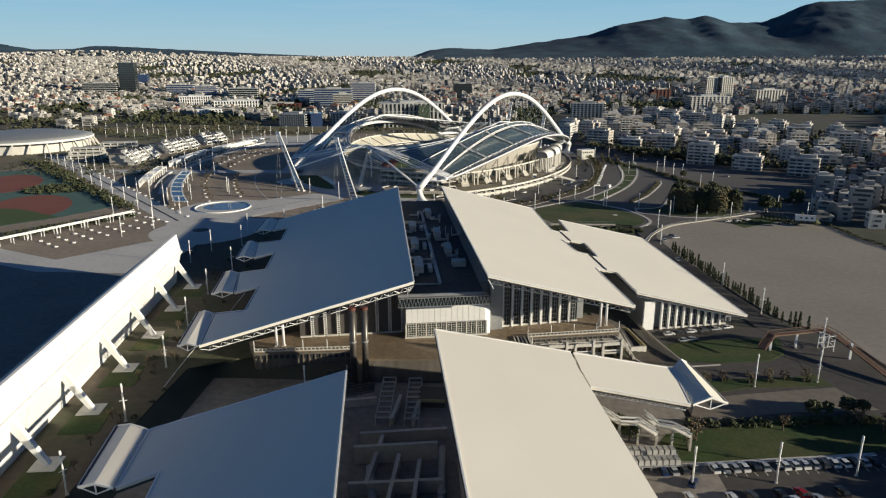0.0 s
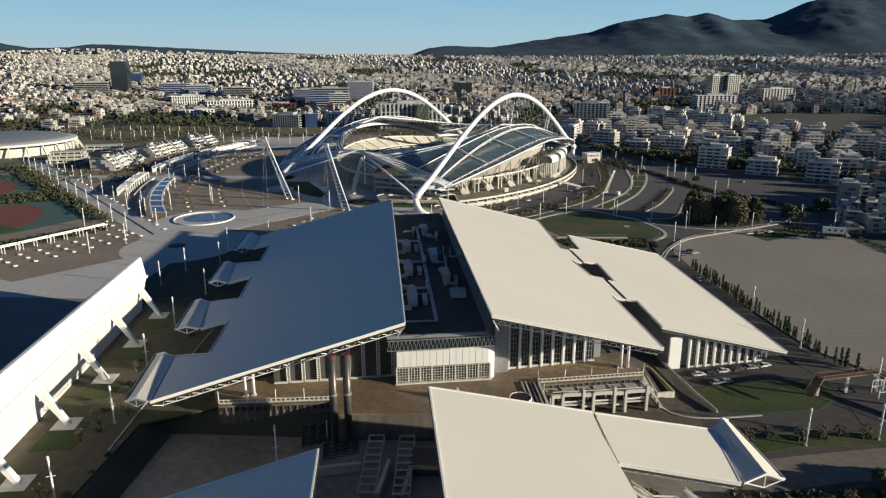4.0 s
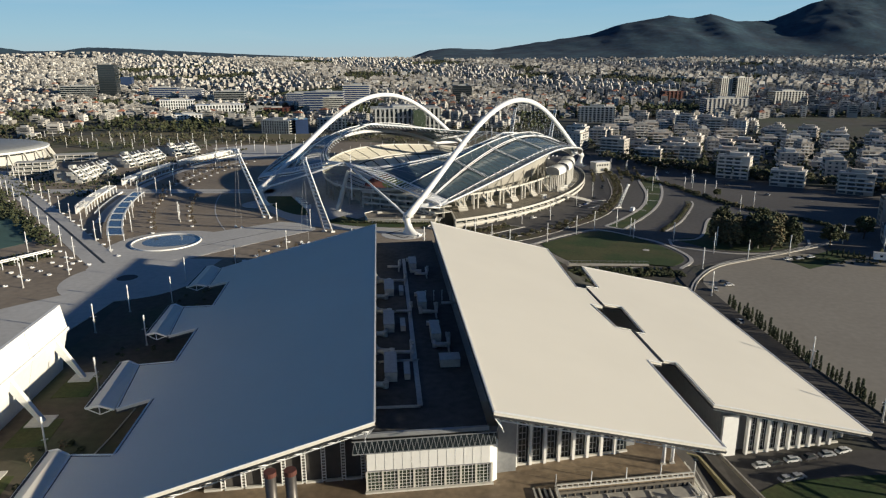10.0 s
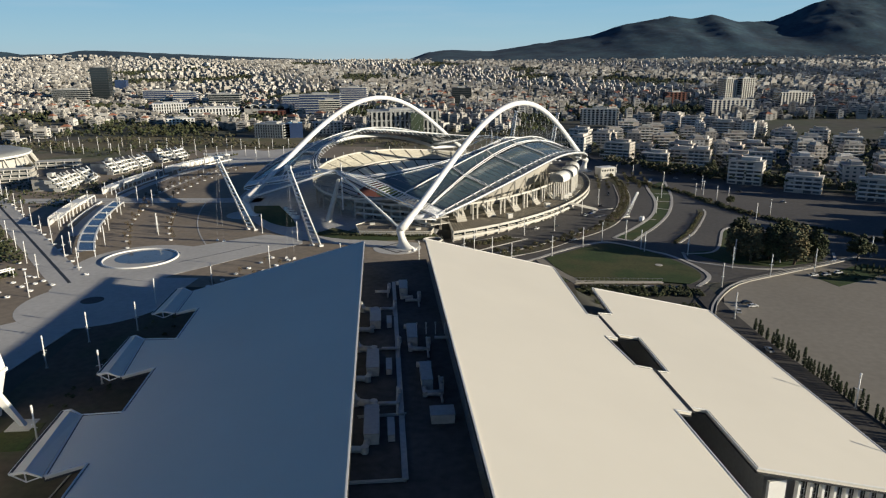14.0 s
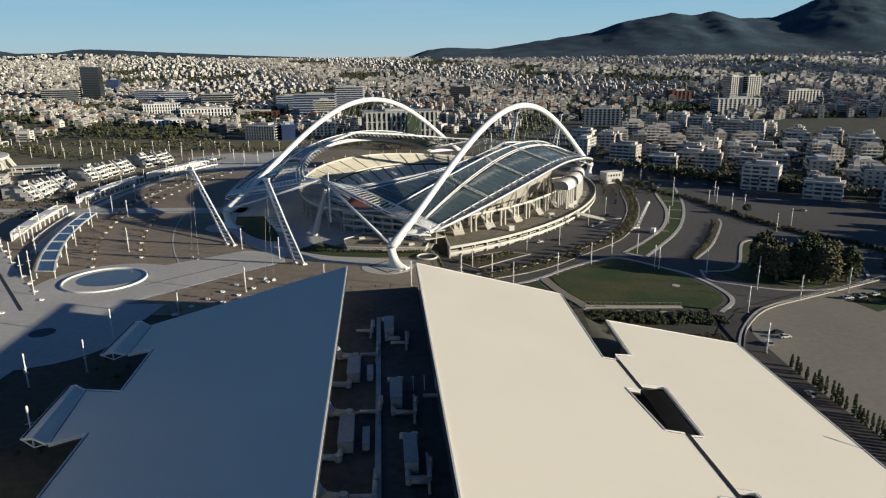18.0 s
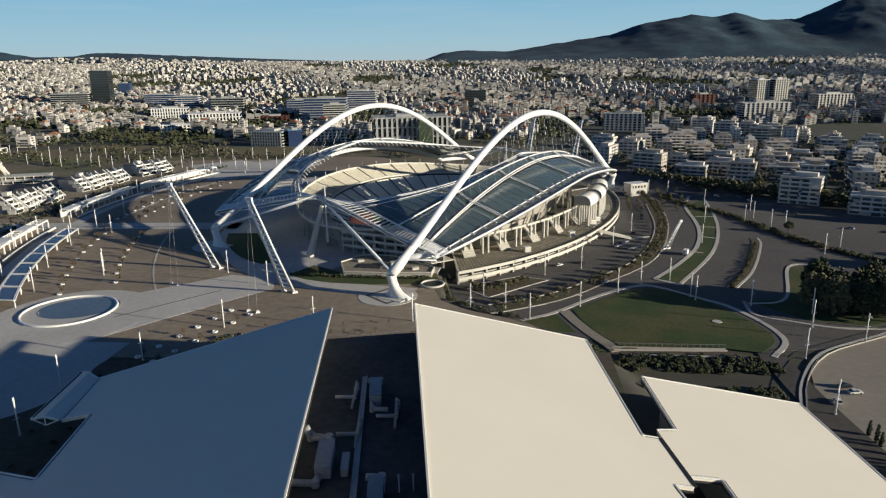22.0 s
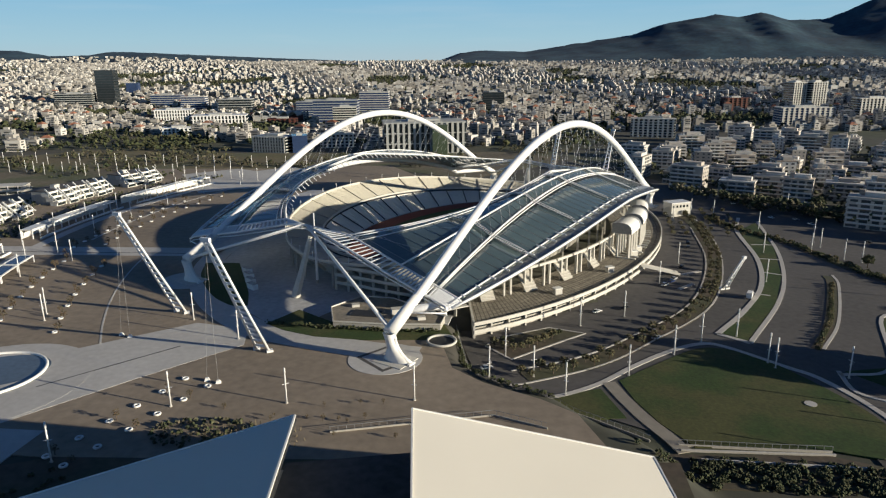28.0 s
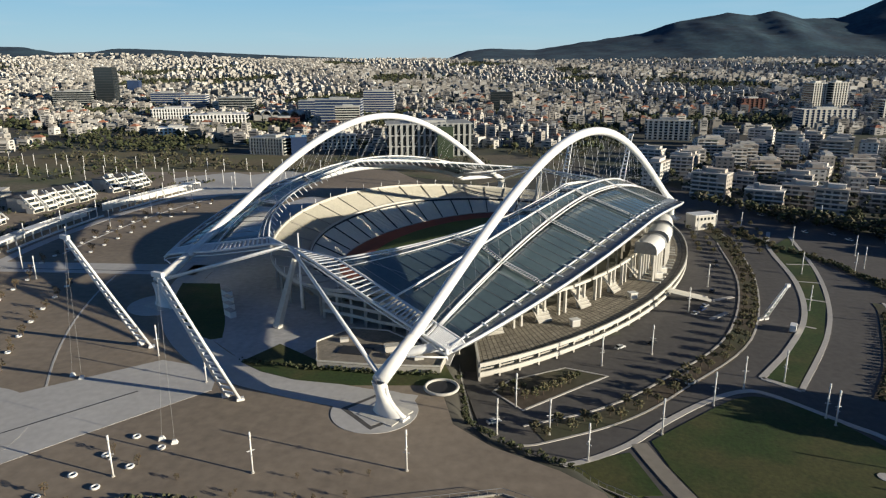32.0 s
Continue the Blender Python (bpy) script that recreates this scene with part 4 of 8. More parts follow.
for i, p in enumerate(piers):
    part("pier", Shape().box(p.x, p.y, -5.1, 0.75, 1.0, 8.3 if i in (2, 4, 6) else 6.9, 10), concrete_light, frame_e)
    if i < 6:
        q = piers[i + 1]
        m = (p + q) / 2
        long_bay = (q - p).length > 4
        part("beam", Shape().beam((*p, 1.55 if long_bay else 1.2), (*q, 1.55 if long_bay else 1.2), 0.6, 1.1), concrete_light, frame_e)
        part("parapet_rail", Shape().beam((*p, 2.6), (*q, 2.6), 0.2, 0.22), concrete_light, frame_e)
        part("ledge", Shape().beam((p.x, p.y + 1.2, -1.9 if long_bay else -2.6), (q.x, q.y + 1.2, -1.9 if long_bay else -2.6), 2.2, 0.5), concrete_light, frame_e)
        if long_bay:
            part("ledge_rail", Shape().beam((p.x, p.y + 0.2, -0.9), (q.x, q.y + 0.2, -0.9), 0.15, 0.4), white_steel, frame_e)
            for k in range(1, 6):
                r = p.lerp(q, k / 6)
                part("rail_post", Shape().box(r.x, r.y, 2.1, 0.16, 0.16, 0.5, 10), concrete_light, frame_e)
    part("cross_beam", Shape().beam((p.x, p.y, 0.6), (p.x - 1.3, p.y + 6.4, 0.6), 0.5, 0.7), concrete, frame_e)
part("deck", Shape().prism([(20.5, 224.6), (48.6, 229.6), (48.2, 235), (17.8, 229.0)], 0.95, 1.15), concrete, frame_e, "weathered grey concrete deck")
for i in range(7):
    p = Vector((19.4, 226.6)).lerp(Vector((48, 232)), i / 6)
    part("deck_kerb", Shape().beam((p.x, p.y - 1.6, 1.25), (p.x - 0.5, p.y + 2.2, 1.25), 0.22, 0.25), concrete_light, frame_e)
part("cell_wall", Shape().prism([(21, 231.5), (48, 236.5), (47.8, 237), (20.8, 232)], -5.1, 0.9), dark_gap, frame_e)
for i in range(5):
    st = thing("ramp_wall", (44 + 1.5 * i, 246, 0), "long sloping pale concrete stair wall", "stair wall", "stair walls")
    part("wall", Shape().beam((43.6 + 1.45 * i, 247.6 - 0.6 * i, 2.6 - 0.55 * i), (48.9 + 1.0 * i, 231.5 - 0.4 * i, 0.9 - 1.15 * i), 0.3, 0.9), concrete_light, st)
    part("tread_band", Shape().beam((44.3 + 1.45 * i, 247.6 - 0.6 * i, 1.7 - 0.55 * i), (49.4 + 1.0 * i, 231.5 - 0.4 * i, 0.0 - 1.15 * i), 1.1, 0.3), concrete, st)
pit = thing("sunken_stair", (55, 245, -5), "sunken stair well with a yellow-tinted concrete wall", "stair well")
yellowish = mat("yellowish_concrete", (0.42, 0.37, 0.2), 0.85, 0, 0.2, 0.05, 0.6, 0.2)
for a, b, m in (((52.4, 255), (53.5, 236), concrete_light), ((53.5, 236), (58.9, 237.2), concrete_light), ((58.9, 237.2), (55.7, 253.5), yellowish), ((55.7, 253.5), (52.4, 255), yellowish)):
    part("wall", Shape().beam((*a, -4.0), (*b, -4.0), 0.6, 2.4), m, pit)
part("well_floor", Shape().prism([(52.6, 254.5), (53.7, 236.4), (58.6, 237.5), (55.5, 253)], -5.6, -4.6), dark_gap, pit)
for k in range(4):
    part("step", Shape().box(53.9 + 0.1 * k, 252.5 - 1.0 * k, -4.6, 2.6, 0.5, 1.4 - 0.3 * k, 6), concrete, pit)
lw = thing("boundary_wall", (65, 240, -4), "long low pale wall between ramp and lawn", "low wall")
for a, b in (((60.6, 258.5, -3.2), (65.4, 239.5, -3.8)), ((65.4, 239.5, -3.8), (69, 228.2, -4.4))):
    part("wall", Shape().beam(a, b, 0.3, 0.9), concrete, lw)
    part("coping", Shape().beam(Vector(a) + Vector((0, 0, 0.48)), Vector(b) + Vector((0, 0, 0.48)), 0.4, 0.1), concrete, lw)
vent = thing("round_vent", (10.8, 214.2, 3), "round white vent drum with a rusty inside", "vent drum")
part("drum", Shape().tube([(10.8, 214.2, 3), (10.8, 214.2, 6.0)], 3.1, 24), white_paint, vent, "", True)
part("opening", Shape().tube([(10.8, 214.2, 5.98), (10.8, 214.2, 6.03)], 2.85, 24), dark_gap, vent, "dark open top")
part("rust_ring", Shape().sheet([[(10.8 + r * math.cos(0.2 + 0.21 * i), 214.2 + r * math.sin(0.2 + 0.21 * i), z) for i in range(14)] for r, z in ((2.85, 6.06), (2.0 , 6.05))][::-1]), rust_red, vent, "rusty brown inner wall")
part("lip", Shape().tube([(10.8 + 2.95 * math.cos(0.2618 * i), 214.2 + 2.95 * math.sin(0.2618 * i), 6.05) for i in range(24)], 0.14, 6, 0, True), white_paint, vent)
skylight = thing("skylight_pyramid", (-6.7, 217.7, 3), "small slatted pyramid skylight on the terrace", "skylight")
part("base", Shape().box(-6.7, 217.7, 3, 3.6, 3.6, 0.6, 12), concrete_light, skylight)
part("pyramid", Shape().box(-6.7, 217.7, 3.6, 3.4, 3.4, 3.0, 12, 0, 0.03), dark_glass, skylight)
for a in range(4):
    c, s = math.cos(radians(57 + 90 * a)), math.sin(radians(57 + 90 * a))
    part("hip", Shape().beam((-6.7 + 2.4 * c, 217.7 + 2.4 * s, 3.6), (-6.7, 217.7, 6.7), 0.22, 0.22), concrete_light, skylight)
    for k in range(1, 5):
        e = Vector((2.4 * math.cos(radians(147 + 90 * a)), 2.4 * math.sin(radians(147 + 90 * a)), 0))
        f = Vector((2.4 * c, 2.4 * s, 0))
        t = k / 5
        z = 3.6 + 3.1 * t
        part("slat", Shape().beam(Vector((-6.7, 217.7, z)) + f * (1 - t), Vector((-6.7, 217.7, z)) + e * (1 - t), 0.12, 0.14), concrete_light, skylight)
for dx in (0, 3.6):
    ch = thing("chimney", (-38.8 + dx, 205.5 + dx * 0.2, -5), "tall round grey metal chimney with a rusty cap", "chimney", "pair of chimneys")
    x, y = -38.8 + dx, 205.5 + dx * 0.2
    part("shaft", Shape().tube([(x, y, -5), (x, y, 20.6)], 1.05, 16), mat("chimney_metal", (0.1, 0.092, 0.085), 0.4, 0.5, 0.3, 0.1, 1, 0.05) if not dx else bpy.data.materials["chimney_metal"], ch, "", True)
    part("cap", Shape().tube([(x, y, 20.6), (x, y, 21.5)], [1.2, 1.15], 16), rust_red, ch, "rusty red cap")
    part("collar", Shape().tube([(x, y, 10), (x, y, 10.5)], 1.2, 16), grey_metal, ch)
for side, (x, y) in enumerate(((-66.5, 216.5), (43.0, 240.5))):
    for k in (0, 2.2):
        col = thing("roof_column", (x + k, y + k * 0.3, 3), "white steel column carrying the roof corner", "column", "roof columns")
        h = (RL if side == 0 else RR)(x, y) - 3.0 - 3
        part("shaft", Shape().tube([(x + k, y + k * 0.3, 3), (x + k, y + k * 0.3, 3 + h)], 0.45, 8), white_steel, col, "", True)
        part("foot", Shape().box(x + k, y + k * 0.3, 3, 1.2, 1.2, 0.35), concrete_light, col)
# wavy bench steps between terrace and court
for (x0, y0, x1, y1, z, n) in ((-48.6, 209.6, -41.0, 212.8, -2.0, 5), (-41.5, 203.4, -33.0, 207.4, -3.2, 5)):
    for i in range(n):
        k = 7
        pts = smooth_line([(x0 + (x1 - x0) * j / k + 0.25 * i, y0 + (y1 - y0) * j / k - 1.35 * i + (0.35 if j % 2 else -0.35)) for j in range(k + 1)], 3)
        bn = thing("wavy_bench", (*pts[0], z - 0.35 * i), "long wavy pale concrete bench step in the court", "bench", "wavy benches")
        part("seat", Shape().sheet([[(x, y + s, z - 0.35 * i) for x, y in pts] for s in (0.2, -0.2)], 0.2), concrete_dark, bn)
        part("base", Shape().sheet([[(x, y + s, z - 0.35 * i - 0.21) for x, y in pts] for s in (0.45, -0.15)], 5 + z - 0.35 * i), dark_cladding, bn)
for x, y in ((-41.5, 207.5), (-32.8, 208.5)):
    cl = thing("court_lamp", (x, y, -5), "slim white lamp post in the court", "lamp post", "court lamps")
    part("post", Shape().tube([(x, y, -5), (x, y, 0.6)], 0.13, 6), white_steel, cl)
    part("head", Shape().tube([(x, y, 0.6), (x, y, 1.2)], 0.2, 6), white_paint, cl)

# near hall: court between its two roofs
setting("court_floor", slab([(-84, 60), (60, 60), (60, 209), (-38, 209), (-41, 217), (-72, 214), (-88, 219), (-91, 200)], -4.9, 5.4), mat("court_paving", (0.26, 0.235, 0.205), 0.85, 0, 0.4, 0.04, 0.4, 0.2), "dark paved sunken court", "court")
setting("wall_pool_east", Shape().prism([(-6, 178), (24, 184), (30, 120), (36, 60), (8, 60), (0, 115)], -5.2, lambda x, y: NR(x, y) - 2.5), concrete, "walls under the east near roof", "wall")
setting("wall_pool_west", Shape().prism([(-36, 150), (-66, 140), (-58, 90), (-24, 80), (-28, 112)], -5.2, lambda x, y: NL(x, y) - 2.5), concrete, "walls under the west near roof", "wall")
for i, (x0, y0, x1, y1, z) in enumerate(((-31, 172, -8, 176, -1.5), (-31, 163, -10, 166.5, 0), (-26, 150, -25, 172, -1.8), (-20, 130, -19.4, 162, -1.0), (-14, 120, -14, 160, -1.0), (-30, 150, -8, 153, -1.6), (-27, 138, -8, 140.5, -1.6), (-28, 124, -6, 127, -1.6), (-46, 190, -30, 194, -2.6), (-24, 182, -23, 196, -2.6), (-18, 182, -17, 197, -2.6))):
    cw = thing("court_wall", (x0, y0, -4.9), "low concrete court wall in shade", "low wall", "court walls")
    part("wall", Shape().beam((x0, y0, (z - 4.9) / 2), (x1, y1, (z - 4.9) / 2), 0.7, z + 4.9), concrete, cw)
    part("coping", Shape().beam((x0, y0, z + 0.1), (x1, y1, z + 0.1), 0.95, 0.2), concrete_light, cw)
for x0 in (-29.8, -21.6):
    lad = thing("court_pergola", (x0, 194, -4.9), "long dark metal pergola frame in the court", "pergola", "court pergolas")
    for k in range(9):
        part("bar", Shape().box(x0 + 2 + 0.15 * k, 206.5 - 3.1 * k, -2.3, 4.0, 0.5, 0.3, 4), dull_zinc, lad)
    for s in (0, 4.0):
        part("beam", Shape().beam((x0 + s, 207, -2.5), (x0 + 1.3 + s, 181.5, -2.5), 0.3, 0.35), dull_zinc, lad)
        for y in (207, 194, 181.5):
            part("post", Shape().box(x0 + s + (207 - y) * 0.05, y, -4.9, 0.25, 0.25, 2.4), dull_zinc, lad)
# added block; the front bar's yellow stands for light falling on it
hut = thing("court_hut", (-13.5, 193, -4.9), "low dark block added behind a bar coloured yellow for the light on it", "hut")
part("body", Shape().box(-13.5, 197, -4.95, 8, 8, 2.6, 0), dark_cladding, hut)
part("fascia", Shape().box(-13.5, 192.8, -3.0, 8.2, 0.3, 0.9, 0), yellowish, hut)
part("roof", Shape().box(-13.5, 197, -2.35, 8.2, 8.2, 0.15, 0), dark_cladding, hut)
# pipes along the near west roof
duct_run([(-26.5, 160, -3.8), (-22, 138, -3.8), (-22, 118, -3.8)], 1.0, "court_pipe", "thick pale pipe along the court wall")
duct_run([(-9, 170, -3.8), (-8, 150, -3.8), (-8, 120, -3.8)], 0.9, "court_pipe", "thick pale pipe along the court wall")
# zigzag stairs and chiller racks east of the near hall
zs = thing("fire_stair", (45, 177, -5), "pale zigzag outdoor stair below the roof wing", "stair")
for i, (a, b) in enumerate((((34, 180, 2.6), (38, 176.5, 1.4)), ((38, 176.5, 1.4), (43, 176.5, 1.4)), ((43, 176.5, 1.4), (47, 173.5, 0.0)), ((45.5, 181, 1.4), (48, 177.5, 0.4)), ((48, 177.5, 0.4), (52, 176.5, 0.4)), ((52, 176.5, 0.4), (56, 174, -0.6)))):
    part("flight", Shape().beam(a, b, 2.2, 0.35), concrete_light, zs)
    part("handrail", Shape().beam(Vector(a) + Vector((0, -1, 1)), Vector(b) + Vector((0, -1, 1)), 0.12, 0.5), white_steel, zs)
    part("handrail", Shape().beam(Vector(a) + Vector((0, 1, 1)), Vector(b) + Vector((0, 1, 1)), 0.12, 0.5), white_steel, zs)
    part("pillar", Shape().box(b[0], b[1], -5, 0.6, 0.6, b[2] + 4.9), concrete, zs)
for i, y0 in enumerate((165.5, 170.0)):
    rk = thing("chiller_rack", (45, y0, -5), "row of grey rooftop chillers on a steel frame", "chiller", "chillers")
    part("platform", Shape().box(45, y0, -3.6, 13, 3.4, 0.3, 6), grey_metal, rk)
    for k in range(8):
        part("chiller", Shape().box(39.5 + 1.55 * k, y0 - 0.6 + 0.16 * k, -3.3, 1.3, 2.6, 1.3, 6, 0, 0.9), dull_zinc, rk)
    for k in range(6):
        part("leg", Shape().box(39 + 2.4 * k, y0 - 0.6 + 0.25 * k, -5, 0.25, 2.8, 1.4, 6), concrete_light, rk)

# the white grandstand back west of the halls
stand_a, stand_b = Vector((-101.5, 92)), Vector((-130.5, 288.8))
sd = (stand_b - stand_a).normalized()
so = Vector((sd.y, -sd.x))
grand = thing("grandstand", (*((stand_a + stand_b) / 2), 0), "long white grandstand back wall on slanted piers", "grandstand")


def gs(k, off, z):
    p = stand_a.lerp(stand_b, k) + so * off
    return (p.x, p.y, z)


for i in range(9):
    k0, k1 = i / 9, (i + 1) / 9 - 0.0006
    part("upper_panel", Shape().sheet([[gs(k0, -0.2, 21.8), gs(k1, -0.2, 21.8)], [gs(k0, 0.9, 14.6), gs(k1, 0.9, 14.6)]], 0.05).sheet([[gs(k0, -1.2, 21.8), gs(k1, -1.2, 21.8)], [gs(k0, -0.2, 21.8), gs(k1, -0.2, 21.8)]], 0.6), white_paint, grand)
    part("ledge", Shape().sheet([[gs(k0, 0.2, 14.6), gs(k1, 0.2, 14.6)], [gs(k0, 1.5, 14.5), gs(k1, 1.5, 14.5)]], 0.9), white_paint, grand)
    part("lower_panel", Shape().sheet([[gs(k0, 0.9, 13.7), gs(k1, 0.9, 13.7)], [gs(k0, -1.6, 5.0), gs(k1, -1.6, 5.0)], [gs(k0, -2.4, 0.1), gs(k1, -2.4, 0.1)]], 0.05), white_paint, grand)
part("tier", Shape().sheet([[gs(0, -1.2, 21.6), gs(1, -1.2, 21.6)], [gs(0, -22, 6), gs(1, -22, 6)], [gs(0, -24, 0), gs(1, -24, 0)]], 0.5), concrete_light, grand, "pale stepped seating side")
part("under_slab", Shape().sheet([[gs(0, -2.8, 8.7), gs(1, -2.8, 8.7)], [gs(0, -20, 3), gs(1, -20, 3)]], 0.4), concrete, grand)
for i in range(8):
    k = 0.965 - i * 0.134
    if k < 0.02:
        break
    pier = part("pier", Shape().add([gs(k - 0.0034, 0.6, 13.0), gs(k + 0.0034, 0.6, 13.0), gs(k + 0.0034, -0.6, 10.4), gs(k - 0.0034, -0.6, 10.4), gs(k - 0.0038, 7.4, 0.2), gs(k + 0.0038, 7.4, 0.2), gs(k + 0.0038, 6.2, 0.2), gs(k - 0.0038, 6.2, 0.2)], [(0, 1, 2, 3), (7, 6, 5, 4), (0, 4, 5, 1), (1, 5, 6, 2), (2, 6, 7, 3), (3, 7, 4, 0)]), white_paint, grand, "slanted tapering white pier")
    part("footing", Shape().sheet([[gs(k - 0.016, 3.2, 0.35), gs(k + 0.016, 3.2, 0.35)], [gs(k - 0.016, 9.5, 0.25), gs(k + 0.016, 9.5, 0.25)]], 0.6), concrete_light, pier)
for i in range(7):
    setting("grass_plot", Shape().prism([gs(0.9 - 0.134 * i, 2.5, 0)[:2], gs(0.9 - 0.134 * i, 13, 0)[:2], gs(0.97 - 0.134 * i, 12, 0)[:2], gs(0.97 - 0.134 * i, 2.5, 0)[:2]], -0.3, 0.12), grass, "small grass plot between the piers", "lawn")

# ---- the stadium ----
SF = Vector((-38.7, 470.35, 0))
SU = Vector((0.43565, 0.90012, 0))
SV = Vector((0.90012, -0.43565, 0))


def W(u, v, z):
    return SF + SU * u + SV * v + Vector((0, 0, z))


# control lines of a roof leaf: place across it, near end u, middle (v, z), end (v, z), and how the line bends between
LINES = [(-1.0, 25.5, (-7.0, 42.6), (-53.0, 28.0), 2.9, 1.1), (-0.5, 18.5, (1.0, 41.9), (-19.5, 20.3), 2.7, 2.04), (0.0, 13.5, (5.5, 40.1), (2.5, 16.2), 1.98, 1.88), (0.86, 12.0, (28.3, 33.2), (9.8, 14.6), 1.98, 1.72), (1.0, 11.0, (34.3, 32.6), (10.8, 13.6), 2.42, 1.71)]
MID = 137.0


def leaf_line(k, x):
    _, u0, (va, za), (vb, zb), pv, pz = LINES[k]
    return MID + (MID - u0) * x, va + (vb - va) * abs(x) ** pv, za + (zb - za) * abs(x) ** pz


def leaf_point(u, r, side, lift=0.0):
    """A point of a roof leaf: u from 22 at the near end to 278; r from -1 at the inner edge over 0 at the crest to 1 at the eave; side: 1 east, -1 west."""
    x = (u - 150) / 128
    k = max(i for i in range(4) if r >= LINES[i][0] - 1e-6)
    t = (r - LINES[k][0]) / (LINES[k + 1][0] - LINES[k][0])
    a, b = leaf_line(k, x), leaf_line(k + 1, x)
    lu, v, z = (p + (q - p) * t for p, q in zip(a, b))
    if side < 0:
        return W(lu + 9 + 12 * (1 + min(r, 0.0)), -137.6 - v, z + lift)
    return W(lu, v, z + lift)


AF, AU, AV = Vector((-58.1, 435.0, 0)), Vector((0.4573, 0.8893, 0)), Vector((0.8893, -0.4573, 0))


def oval(a, b, th):
    return 150 + a * math.cos(th), -60 + b * math.sin(th)


def bowl(a, b, th):
    return 152 + a * math.cos(th), -67 + b * math.sin(th)


def arch_point(u, side):
    """A point of an arch, u from 0 at the near elbow to 304 at the far one."""
    k = (35 + 288 * u / 304) / 358.2
    x = 2 * k - 1
    off = Vector() if side > 0 else AU * 19.3 - AV * 131.8
    return AF + off + AU * (358.2 * k) + Vector((0, 0, 66.2 * (1 - 1.9 * x * x + 0.9 * x**4)))


stadium = thing("stadium", W(150, -60, 0), "great oval stadium with pale tiered stands", "stadium")
for side in (1, -1):
    canopy = thing("arched_roof", W(150, 0 if side > 0 else -137.6, 0), "white steel arch carrying a tinted glazed roof leaf on cables", "roof", "stadium roof halves")
    us = [304 * i / 72 for i in range(73)]
    part("arch", Shape().tube([arch_point(u, side) for u in us], 1.75, 16), white_steel, canopy, "thick white tubular steel arch", True)
    for e, k in ((0, 1), (304, -1)):
        top, elbow = arch_point(e + k * 16, side), arch_point(e - k * 0.5, side)
        toe = AV * k
        rings_f = []
        for z, c, wa, wd in ((1.0, 0.0, 2.2, 2.2), (0.86, 0.3, 2.0, 2.1), (0.66, 0.9, 1.9, 2.0), (0.46, 1.5, 2.3, 2.0), (0.28, 2.1, 3.3, 2.1), (0.14, 2.7, 4.7, 2.3), (0.05, 3.0, 5.4, 2.4), (0.0, 3.0, 5.5, 2.5)):
            rings_f.append([Vector((elbow.x, elbow.y, elbow.z * z)) + toe * (c + wa * math.cos(0.3927 * n)) + AU * (wd * math.sin(0.3927 * n)) for n in range(17)])
        foot = part("arch_foot", Shape().sheet(rings_f).tube([top, arch_point(e + k * 7, side), elbow], [1.78, 2.15, 2.35], 14), white_paint, canopy, "flared white arch foot", True)
        part("toe_ridge", Shape().tube([elbow + toe * 2.0 - Vector((0, 0, 1.5)), elbow + toe * 2.9 - Vector((0, 0, elbow.z * 0.5)), elbow + toe * 5.2 - Vector((0, 0, elbow.z * 0.8)), elbow + toe * 8.6 + Vector((0, 0, 0.5 - elbow.z))], [0.7, 0.7, 0.8, 0.8], 8), white_paint, foot, "raised ridge down to the toe", True)
        part("toe_plate", Shape().beam(elbow + toe * 8.8 - AU * 1.6 + Vector((0, 0, 0.4 - elbow.z)), elbow + toe * 8.8 + AU * 1.6 + Vector((0, 0, 0.4 - elbow.z)), 0.9, 0.8), white_paint, foot)
        part("anchor_plate", Shape().prism([tuple(elbow + toe * 2 + AU * x + AV * y)[:2] for x, y in ((-5, -6), (5, -6), (5, 6), (-5, 6))], -0.3, 0.35), concrete_light, foot)
        part("outrigger", Shape().tube([arch_point(e + k * 9, side), leaf_point(22 if k > 0 else 278, 1.0, side, -0.5)], 0.3, 8), white_steel, canopy, "thin white prop to the roof corner", True)
    span = [24 + 252 * i / 50 for i in range(51)]
    cuts = [28, 66, 104, 142, 182, 222, 272]
    rs = [-1 + i / 8 for i in range(17)]
    for a, b in zip(cuts, cuts[1:]):
        line = [a + 0.4 + (b - a - 0.8) * i / 8 for i in range(9)]
        for r0, r1 in ((-1, -0.5), (-0.5, -0.02), (0.02, 0.86)):
            rr = [r0 + (r1 - r0) * j / 6 for j in range(7)]
            part("glass_panel", Shape().sheet([[leaf_point(u, r, side) for r in rr] for u in line], 0.35), roof_glass, canopy, "tinted roof glazing", True)
        part("eave_panel", Shape().sheet([[leaf_point(u, r, side, -0.15) for r in (0.87, 0.94, 1.0)] for u in line], 0.5), grey_metal, canopy, "grey metal eave panel", True)
    for i in range(51):
        u = 26 + 248 * i / 50
        part("rib", Shape().tube([leaf_point(u, r, side, 0.1) for r in (-1, -0.75, -0.5, -0.25, -0.1, 0, 0.2, 0.4, 0.6, 0.8, 1)], 0.09, 4), grey_metal, canopy)
    for r, w, h in ((-1.0, 0.38, 0.5), (-0.95, 0.22, 0.9), (-0.90, 0.22, 0.4), (-0.5, 0.4, 0.5), (0.0, 0.42, 0.5), (0.05, 0.25, 0.4), (0.86, 0.32, 0.55), (1.0, 0.5, 0.35)):
        part("long_tube", Shape().tube([leaf_point(u, r, side, h) for u in (span if r > 0.5 else [28 + 244 * i / 46 for i in range(47)])], w, 6), white_steel, canopy, "", True)
